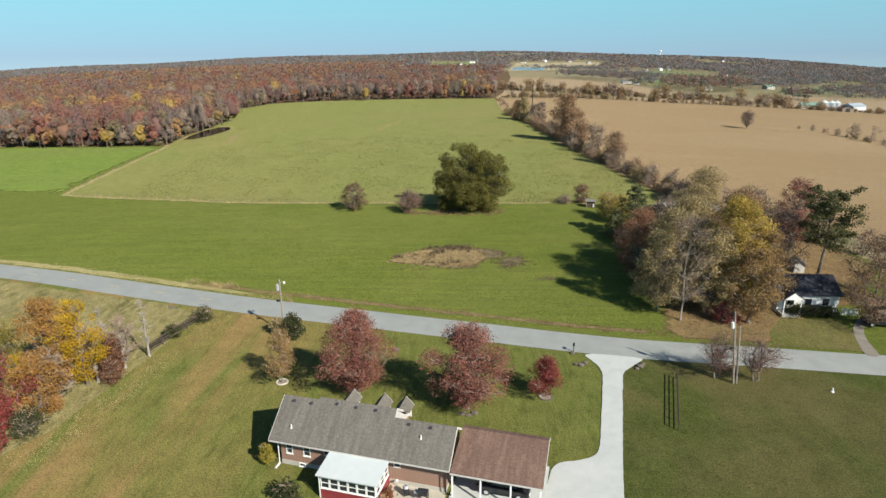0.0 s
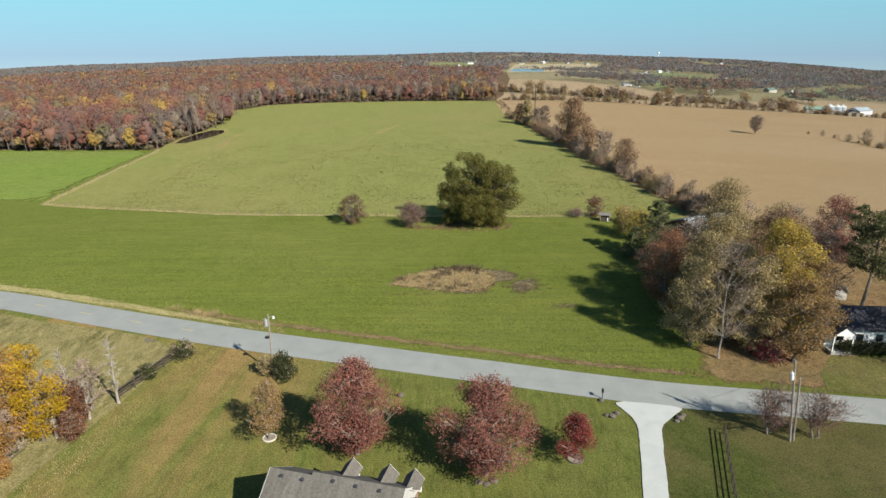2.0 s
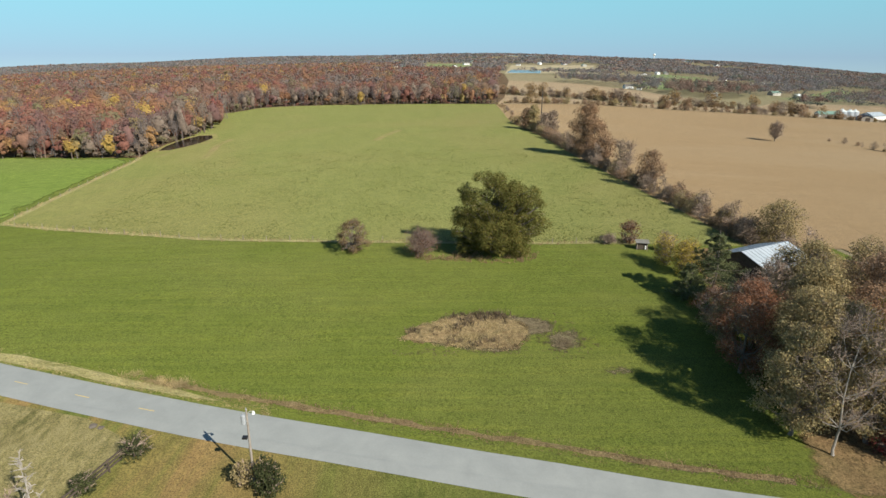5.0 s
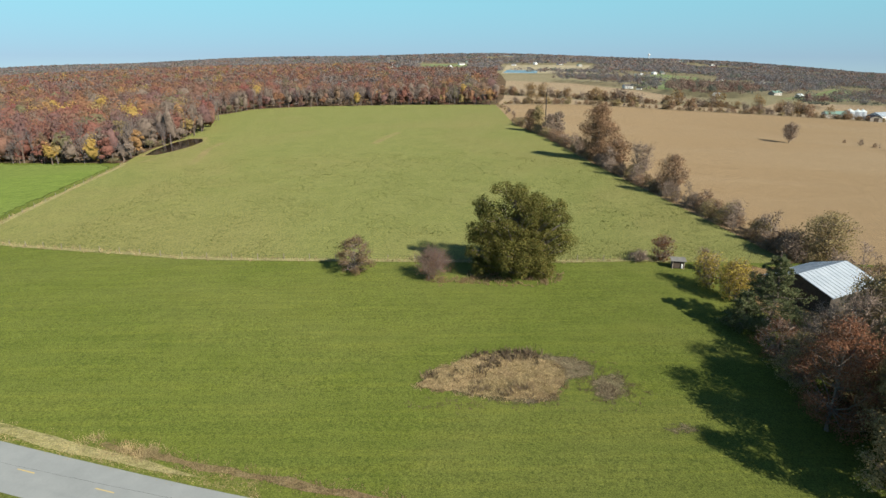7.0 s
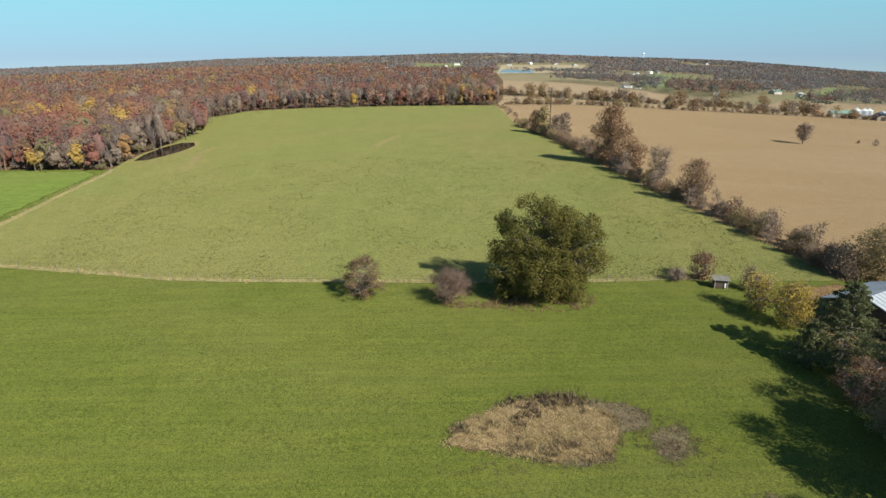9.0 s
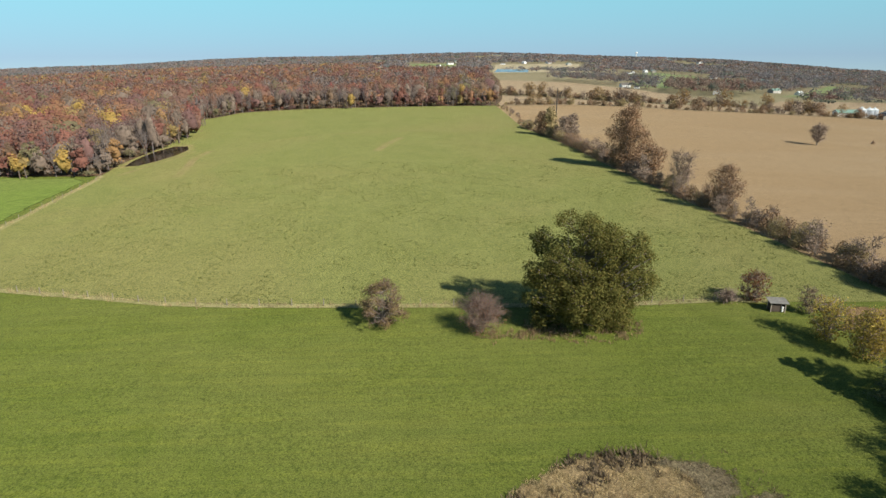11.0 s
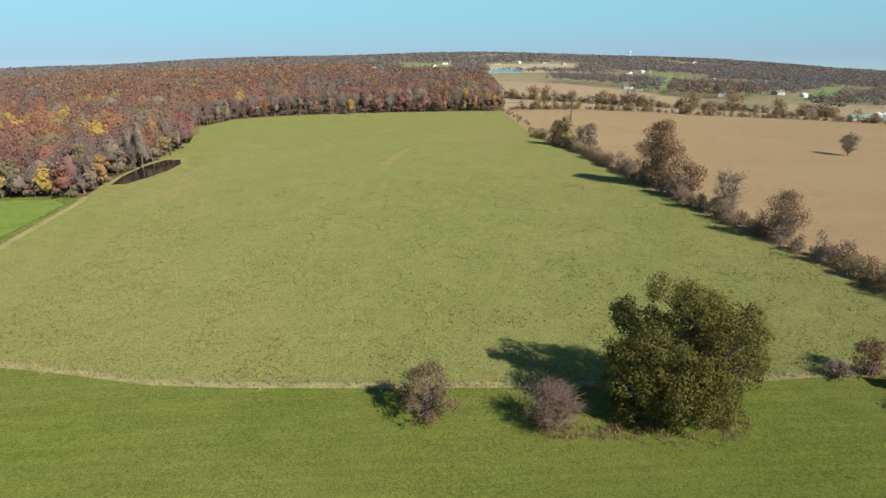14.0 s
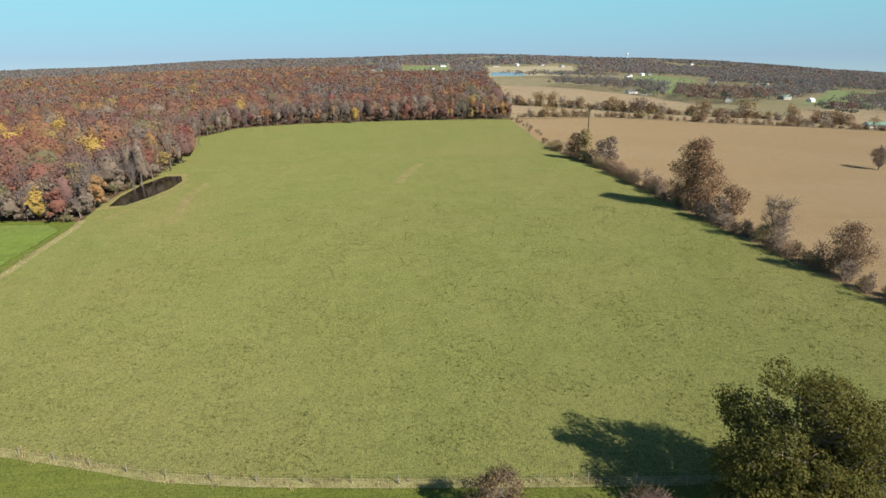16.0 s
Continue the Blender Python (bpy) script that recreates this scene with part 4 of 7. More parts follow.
# wood edge beyond the paddock fence
W = [("orange", "orange leaved tree at the paddock edge", -45.5, 60.5, 12.0, 6.8, 9240, 0.132, 31), ("yellow", "bright yellow leaved tree at the paddock edge", -42.8, 62.0, 11.2, 6.0, 7920, 0.132, 32),
     ("orange", "orange leaved tree at the paddock edge", -44.0, 55.8, 7.0, 6.2, 6160, 0.132, 33), ("crimson", "crimson leaved tree at the paddock edge", -46.5, 52.3, 9.6, 6.8, 9240, 0.132, 34),
     ("crimson", "crimson leaved low tree at the paddock edge", -44.8, 48.3, 7.0, 5.6, 5720, 0.132, 35), ("yellowgreen", "yellow green tree at the paddock edge", -50.5, 60.5, 9.0, 6.5, 4840, 0.132, 36),
     ("olive", "thin leaved olive tree at the paddock edge", -54.0, 62.5, 10.0, 6.5, 2860, 0.132, 37), ("rust", "rust brown thicket at the paddock edge", -40.9, 64.6, 5.2, 4.4, 3300, 0.112, 38),
     ("rust", "rust brown thicket at the paddock edge", -40.0, 62.4, 3.4, 4.0, 2420, 0.099, 39), ("green", "dark green thicket at the paddock edge", -43.4, 52.4, 3.0, 4.4, 3300, 0.099, 40),
     ("olive", "dull olive thicket at the paddock edge", -48, 56, 5.5, 6.0, 3300, 0.119, 41), ("yellow", "bright yellow leaved tree at the paddock edge", -47.2, 57.2, 6.6, 4.0, 2420, 0.119, 42)]
for leaf, lab, x, y, h, w, n, s, sd in W:
    tree("wood_edge_tree", lab, x, y, h, w, leaf, int(n * 1.1), s * 0.8, 0.08, 46, "egg", 0.15, "bark", seed=sd, lobe=0.135, span=0.54, twigs=3, fill=0.35, twig_r=0.02)
for x, y, h, w, sd in ((-38.6, 69.0, 8.6, 2.6, 51), (-43.0, 67.0, 8.4, 2.2, 52), (-40.2, 65.9, 5.0, 2.2, 511), (-41.6, 65.4, 6.4, 1.8, 512), (-41.8, 62.6, 4.4, 1.8, 513), (-45.2, 65.8, 9.2, 2.4, 514)):
    tree("dead_tree", "pale dead tree with broken limbs", x, y, h, w, "grey", 0, 0.1, 0.25, 14, "cone", 0.15, "white_bark", seed=sd, twigs=5, twig_r=0.035, lobe=0.2, twig_mat="pale_bark")
for x, y, h, w, sd in ((-41.2, 67.6, 6.4, 4.4, 53), (-42.6, 65.6, 6.2, 4.4, 54), (-45, 66, 5.4, 4.6, 55), (-48.5, 64.5, 7.6, 5, 56), (-43.5, 57.4, 6.8, 4.6, 57)):
    tree("bare_tree", "leafless grey tree at the paddock edge", x, y, h, w, "grey", 260, 0.13, 0.1, 22, "egg", 0.11, seed=sd, twigs=10, twig_r=0.025, lobe=0.19, fork=3, stems=2)
for x, y, h, w, sd in ((-35.6, 79.4, 2.3, 3.2, 58), (-38.0, 74.3, 1.9, 2.4, 59)):
    tree("fence_bush", "dark scrubby bush on the rail fence", x, y, h, w, "green", 1300, 0.11, 0.0, 14, "round", 0.05, seed=sd, lobe=0.25, category="shrub", stems=3)

# trees round the white house and beside the hay field
tree("roadside_tree", "tall pale barked tree nearly bare", 35.0, 79.0, 16.4, 7.4, "grey", 900, 0.08, 0.2, 26, "egg", 0.13, "pale_bark", seed=61, twigs=14, twig_r=0.014, lobe=0.17, fork=4)
R = [("tree", "thin leaved olive tree beside the hay field", 32.6, 82.5, 12.8, 8.0, "olive", 13000, 0.15, 0.08, 30, "egg", 0.2, "bark", 62, 6),
     ("tree", "tall gold leaved maple beside the road", 43.5, 83.0, 18.0, 9.6, "gold", 18000, 0.166, 0.14, 36, "egg", 0.3, "bark", 63, 5),
     ("tree", "yellow brown tree beside the road", 44.6, 78.0, 11.5, 8.2, "bronze", 10000, 0.151, 0.1, 28, "round", 0.25, "bark", 64, 6),
     ("tree", "thin leaved brown tree beside the road", 39.8, 81.0, 13.5, 8.0, "olive", 13000, 0.15, 0.1, 30, "egg", 0.22, "bark", 65, 8),
     ("tree", "rust brown tree beside the hay field", 33.4, 95.0, 12.6, 9.4, "russet", 13000, 0.125, 0.04, 28, "round", 0.2, "bark", 66, 7),
     ("tree", "bare purple grey tree beside the hay field", 39.0, 101.5, 13.0, 9.0, "grey", 2600, 0.11, 0.08, 32, "egg", 0.2, "bark", 67, 14),
     ("tree", "olive leaved tree near the barn", 41.0, 95, 15.0, 9.5, "olive", 18000, 0.16, 0.08, 34, "egg", 0.26, "bark", 68, 6),
     ("tree", "olive leaved tree near the barn", 46.5, 104, 14.5, 10.0, "olive", 13440, 0.158, 0.08, 34, "egg", 0.26, "bark", 69, 6),
     ("tree", "brown leaved tree near the barn", 50.5, 96, 16.0, 10.0, "brown", 11730, 0.158, 0.1, 34, "egg", 0.26, "bark", 70, 8),
     ("tree", "bare grey tree behind the white house", 57, 104, 14.0, 10.0, "grey", 3750, 0.122, 0.1, 34, "egg", 0.24, "bark", 71, 12),
     ("tree", "brown leaved tree beside the white house", 61.6, 77.2, 14.0, 10.5, "brown", 10590, 0.144, 0.06, 34, "egg", 0.26, "bark", 72, 9),
     ("tree", "brown leaved tree beside the white house", 72, 82, 15.0, 10.0, "brown", 10020, 0.144, 0.06, 34, "egg", 0.26, "bark", 73, 9),
     ("tree", "dull red tree behind the tall pine", 66.5, 107, 15.0, 7.5, "maroon", 8000, 0.14, 0.2, 30, "round", 0.26, "bark", 74, 7),
     ("tree", "yellow tinged tree beside the barn", 52, 112, 10.5, 8.5, "olive", 8880, 0.144, 0.05, 28, "round", 0.2, "bark", 75, 7),
     ("tree", "yellow brown tree near the white house", 48.8, 83.5, 12.5, 8.0, "bronze", 7740, 0.144, 0.1, 28, "egg", 0.22, "bark", 76, 7),
     ("tree", "bare grey tree beside the barn", 40.5, 108.5, 8.0, 6.5, "grey", 2895, 0.108, 0.05, 26, "round", 0.15, "bark", 77, 12),
     ("tree", "grey brown tree behind the barn", 75, 118, 10.0, 9.0, "grey", 4605, 0.144, 0.05, 28, "round", 0.2, "bark", 78, 10),
     ("tree", "bare grey tree behind the white house", 68, 112, 9.5, 9.0, "brown", 5175, 0.144, 0.05, 28, "round", 0.2, "bark", 79, 10),
     ("tree", "olive leaved tree beside the hay field", 36.4, 87.5, 14.8, 9.4, "olive", 15000, 0.155, 0.06, 32, "egg", 0.22, "bark", 80, 6),
     ("tree", "olive leaved tree behind the russet tree", 40.6, 88.0, 13.0, 9.5, "olive", 13000, 0.15, 0.05, 34, "egg", 0.22, "bark", 181, 6),
     ("tree", "brown leaved tree behind the russet tree", 45.5, 91.5, 13.5, 9.5, "brown", 13000, 0.15, 0.05, 34, "egg", 0.22, "bark", 182, 6),
     ("tree", "brown twiggy thicket below the pine", 36.2, 109.5, 5.6, 6.5, "russet", 2600, 0.11, 0.0, 26, "round", 0.12, "bark", 183, 12),
     ("tree", "dull olive thicket beside the hay field", 35.4, 103.5, 7.0, 7.0, "olive", 6500, 0.12, 0.0, 26, "round", 0.12, "bark", 184, 8),
     ("tree", "olive leaved tree beside the russet tree", 39.5, 93.5, 12.0, 9.0, "olive", 13000, 0.15, 0.04, 32, "egg", 0.22, "bark", 185, 6),
     ("tree", "thin grey brown tree behind the white house", 58.5, 97.0, 12.0, 9.0, "grey", 7000, 0.13, 0.05, 32, "egg", 0.22, "bark", 186, 10),
     ("tree", "brown leaved tree behind the white house", 53.5, 101.0, 14.0, 9.5, "brown", 9000, 0.14, 0.05, 32, "egg", 0.22, "bark", 187, 8),
     ("tree", "thin olive leaved tree before the barn", 44.4, 107.0, 13.0, 9.0, "olive", 9000, 0.14, 0.06, 30, "egg", 0.2, "bark", 189, 8),
     ("tree", "olive leaved tree beyond the white house", 60.0, 112.0, 13.0, 10.0, "olive", 9000, 0.15, 0.04, 32, "egg", 0.22, "bark", 188, 7)]
for nm, lab, x, y, h, w, leaf, n, s, low, lb, sh, tr, bk, sd, tw in R:
    tree("roadside_tree", lab, x, y, h, w, leaf, n, s * 0.85, low, int(lb * 1.9), sh, tr, bk, seed=sd, twigs=max(3, tw // 2), lobe=0.13, span=0.66, fork=2, fill=0.3, loose=0.5)
tree("red_shrub", "dark crimson shrub beneath the roadside trees", 40.8, 78.6, 2.6, 4.2, "crimson", 1100, 0.13, 0.0, 14, "round", 0.06, seed=81, lobe=0.26, category="shrub")
conifer("pine_tree", "tall dark pine behind the white house", 64.0, 94.0, 16.5, 9.0, "pine", 13000, 0.17, 0.4, 82, 0.28, 9, 0.4, top_round=1.0)
conifer("white_pine", "blue green pine beside the barn", 39.9, 118.4, 11.9, 11.0, "spruce", 20000, 0.125, 0.06, 83, 0.2, 12, 0.35)
conifer("white_pine", "blue green pine beside the barn", 36.0, 118.2, 6.4, 6.0, "spruce", 9000, 0.12, 0.04, 84, 0.16, 9, 0.35)
tree("yellow_shrub", "yellow leaved shrub beside the fence end", 40.0, 129.0, 6.6, 6.4, "mustard", 3400, 0.16, 0.02, 22, "egg", 0.1, seed=85, lobe=0.2, twigs=6, category="shrub", stems=2)
tree("olive_shrub", "olive leaved shrub beside the fence end", 38.6, 134.6, 5.6, 6.0, "mustard", 2000, 0.16, 0.0, 20, "round", 0.1, seed=86, lobe=0.2, twigs=8, category="shrub", stems=2)
tree("red_brown_shrub", "red brown shrub beside the little shed", 35.6, 147.9, 4.8, 5.6, "rust", 1300, 0.14, 0.02, 22, "round", 0.1, seed=87, lobe=0.2, twigs=9, category="shrub", stems=3)
tree("bare_shrub", "low bare shrub at the fence end", 31.4, 147.6, 2.0, 4.2, "grey", 400, 0.12, 0.0, 16, "round", 0.06, seed=88, lobe=0.24, twigs=10, category="shrub", stems=3)
tree("bare_shrub", "pale bare shrub at the fence end", 41.5, 143.0, 4.0, 4.0, "olive", 500, 0.13, 0.0, 18, "round", 0.07, seed=89, lobe=0.22, twigs=10, category="shrub", stems=3)

# hedgerow between pasture and bean field
tree("hedge_tree", "tall bronze leaved oak in the hedgerow", 54.6, 262.0, 21.0, 15.6, "brown", 16000, 0.26, 0.04, 60, "egg", 0.45, seed=91, lobe=0.15, fill=0.4)
tree("hedge_tree", "rust leaved tree in the hedgerow", 57.6, 247.0, 10.0, 8.5, "brown", 2200, 0.3, 0.05, 26, "round", 0.3, seed=92, lobe=0.19, twigs=6, fill=0.4)
tree("hedge_tree", "bronze leaved tree at the hedgerow's far end", 47.5, 350.0, 13.2, 8.4, "olive", 2200, 0.42, 0.04, 22, "cone", 0.3, seed=93, lobe=0.22)
tree("hedge_tree", "grey brown tree at the hedgerow's far end", 44.0, 352.0, 11.0, 8.4, "brown", 1800, 0.36, 0.0, 22, "egg", 0.25, seed=195, lobe=0.2, twigs=6)
tree("hedge_tree", "grey brown tree at the hedgerow's far end", 56.0, 341.0, 11.5, 8.0, "grey", 1500, 0.36, 0.02, 22, "egg", 0.25, seed=196, lobe=0.2, twigs=6)
tree("hedge_tree", "grey brown tree at the hedgerow's far end", 51.5, 338.0, 10.0, 7.4, "grey", 1500, 0.36, 0.04, 22, "egg", 0.25, seed=94, lobe=0.2, twigs=6)
tree("hedge_tree", "rounded olive tree in the hedgerow", 67.5, 148.5, 9.8, 10.4, "olive", 8000, 0.17, 0.0, 34, "round", 0.25, seed=95, lobe=0.19, twigs=5)
tree("hedge_tree", "rounded tan leaved tree in the hedgerow", 60.4, 206.0, 11.4, 9.0, "brown", 6500, 0.16, 0.08, 44, "round", 0.24, seed=96, lobe=0.15, twigs=6, fork=3)
tree("hedge_tree", "bare spreading tree in the hedgerow", 59.4, 229.0, 11.6, 11.0, "grey", 300, 0.16, 0.1, 34, "vase", 0.26, seed=97, lobe=0.17, twigs=12, fork=4, stems=2, twig_r=0.03)
tree("field_tree", "lone bare tree in the bean field", 170.0, 333.0, 10.0, 10.0, "grey", 700, 0.25, 0.1, 30, "vase", 0.25, seed=98, lobe=0.18, twigs=11, fork=4, twig_r=0.05)
protos = []
for i, (leaf, h, w, n, tw, lab) in enumerate((("grey", 5.6, 5.4, 700, 7, "bare grey shrub in the hedgerow"), ("brown", 4.6, 5.0, 900, 6, "brown leaved shrub in the hedgerow"), ("grey", 7.4, 5.0, 260, 9, "slim bare tree in the hedgerow"),
                                              ("olive", 4.2, 4.8, 1300, 5, "olive leaved shrub in the hedgerow"), ("weed", 3.0, 4.2, 900, 5, "low brown bramble in the hedgerow"))):
    protos.append(tree("hedge_shrub", lab, 62 + i, 150 + 5 * i, h, w, leaf, n, 0.17, 0.0, 14, "egg", 0.1, seed=101 + i, lobe=0.22, twigs=tw, fork=2, stems=2, category="shrub", group="hedgerow shrubs"))
rng = random.Random(5)
for x, y, a in along(HEDGE, 1.75):
    if y > 384 and rng.random() < 0.75:
        continue
    k = rng.choices(range(5), (5, 3, 3, 2, 4) if y < 300 else (2, 4, 1, 4, 4))[0]
    s = rng.uniform(0.6, 1.15) * (0.5 if y > 384 else 1)
    px, py = x + rng.uniform(0.5, 5.5), y + rng.uniform(-1.5, 1.5)
    copy_thing(protos[k], pose(px, py, gz(px, py), 0, 0, rng.uniform(0, 360)) @ Matrix.Scale(s, 4))
far_protos = []
for i, (leaf, h, w, n, lab) in enumerate((("grey", 6.5, 6.5, 420, "bare grey shrub in a far hedgerow"), ("brown", 5.6, 6.0, 420, "brown leaved shrub in a far hedgerow"), ("bronze", 8.6, 6.5, 460, "slim bronze tree in a far hedgerow"),
                                          ("olive", 4.4, 6.0, 380, "olive leaved shrub in a far hedgerow"), ("weed", 3.0, 5.5, 300, "low brown bramble in a far hedgerow"))):
    far_protos.append(tree("far_hedge_shrub", lab, 62 + 9 * i, 536 + 1.2 * i, h, w, leaf, n, 0.34, 0.0, 12, "egg", 0.12, seed=301 + i, lobe=0.24, twigs=2, twig_r=0.06, fork=1, stems=2, category="shrub", group="far hedgerow shrubs"))
# scrub line running to the farm, and hedgerows between the far fields
def hedge_copies(line, step, wide, lo, hi, weights, seed, kinds=None):
    r = random.Random(seed)
    for x, y, a in along(line, step):
        k = r.choices(range(5), weights)[0]
        px, py = x + r.uniform(-wide, wide), y + r.uniform(-wide, wide)
        k_scale = r.uniform(lo, hi) * (1 + 0.35 * noise.noise((px / 25, py / 25, seed)))
        copy_thing((kinds or protos)[k], pose(px, py, gz(px, py), 0, 0, r.uniform(0, 360)) @ Matrix.Diagonal((k_scale * r.uniform(0.9, 1.5), k_scale, k_scale, 1)))


hedge_copies([(205, 350), (213, 332), (216, 312), (217, 290), (218, 262)], 6, 1.5, 0.35, 0.9, (3, 3, 1, 2, 3), 7)
hedge_copies([(215, 332), (219, 300)], 16, 1.5, 1.0, 1.2, (1, 2, 1, 0, 0), 8)
hedge_copies([(62, 662), (80, 645), (120, 612), (158, 578), (200, 560), (250, 545), (300, 520)], 3.2, 3.0, 0.6, 1.7, (4, 5, 3, 3, 2), 9, far_protos)
hedge_copies([(50, 532), (110, 542), (150, 530), (190, 510), (286, 497), (362, 494), (420, 480)], 3.4, 2.5, 0.35, 1.2, (2, 3, 1, 3, 5), 10, far_protos)
hedge_copies([(59, 156), (63, 149), (68, 140), (70, 128), (74, 120), (82, 108)], 3.0, 3, 0.6, 1.0, (4, 3, 3, 2, 3), 11)
hedge_copies([(41, 139), (46, 135), (52, 131)], 3.0, 1.5, 0.4, 0.7, (3, 3, 0, 3, 3), 12)
hedge_copies([(-46, 47), (-52, 52), (-60, 58)], 3.0, 3, 0.5, 0.9, (3, 3, 1, 3, 2), 13)


# ---- woods ----
def autumn_mat(name, stops):
    """Woodland foliage: each tree has its own place on the autumn ramp, each spray its own tone."""
    m = Nodes(name, 0.85, spec=0.1)
    m.b.inputs["Diffuse Roughness"].default_value = 0.4
    a = m.add("ShaderNodeAttribute")
    a.attribute_name = "autumn"
    r = m.add("ShaderNodeNewGeometry").outputs["Random Per Island"]
    c = m.ramp(a.outputs["Fac"], stops, "CONSTANT")
    c = m.mix(1.0, c, m.ramp(r, [(0, (0.88, 0.88, 0.88)), (0.6, (1.0, 1.0, 1.0)), (1, (1.14, 1.12, 1.1))]), "MULTIPLY")
    p = m.coords()
    fine = m.noise(p, 0.9, 4, 0.7)
    c = m.mix(1.0, c, m.ramp(fine, [(0.34, (0.8, 0.8, 0.8)), (0.52, (1, 1, 1)), (0.68, (1.2, 1.18, 1.15))]), "MULTIPLY")
    m.base(c).bump(fine, 0.35, 0.5)
    tr = m.add("ShaderNodeBsdfTranslucent")
    m.join(c, tr.inputs[0])
    mx = m.add("ShaderNodeMixShader")
    mx.inputs[0].default_value = 0.3
    m.join(m.b.outputs[0], mx.inputs[1])
    m.join(tr.outputs[0], mx.inputs[2])
    m.join(mx.outputs[0], m.t.nodes["Material Output"].inputs[0])
    return m.mat


AUTUMN = [(0.0, (0.219, 0.184, 0.166)), (0.10, (0.189, 0.161, 0.154)), (0.19, (0.248, 0.194, 0.155)), (0.28, (0.214, 0.126, 0.114)), (0.37, (0.243, 0.141, 0.104)), (0.47, (0.266, 0.124, 0.095)), (0.56, (0.310, 0.169, 0.100)), (0.65, (0.222, 0.152, 0.103)),
          (0.72, (0.208, 0.184, 0.104)), (0.79, (0.371, 0.223, 0.103)), (0.86, (0.282, 0.108, 0.091)), (0.92, (0.358, 0.270, 0.118)), (0.965, (0.458, 0.316, 0.100))]
M["autumn"] = autumn_mat("autumn_woods", AUTUMN)
# bare grey and brown trees, cooled and greyed to carry distance haze in the colour
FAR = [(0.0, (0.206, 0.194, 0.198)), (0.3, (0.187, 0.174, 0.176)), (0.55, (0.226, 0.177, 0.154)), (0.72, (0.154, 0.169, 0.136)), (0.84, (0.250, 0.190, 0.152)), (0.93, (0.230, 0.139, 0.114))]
M["hazed_far_woods"] = autumn_mat("hazed_far_woods", FAR)


def clump_shape():
    """A rounded clump, as points and triangles."""
    bm = bmesh.new()
    bmesh.ops.create_icosphere(bm, subdivisions=2, radius=1.0)
    v, f = np.array([p.co[:] for p in bm.verts]), np.array([[q.index for q in t.verts] for t in bm.faces])
    bm.free()
    bm = bmesh.new()
    bmesh.ops.create_icosphere(bm, subdivisions=1, radius=1.0)
    v1, f1 = np.array([p.co[:] for p in bm.verts]), np.array([[q.index for q in t.verts] for t in bm.faces])
    bm.free()
    return (v, f), (v1, f1)


FINE, COARSE = clump_shape()


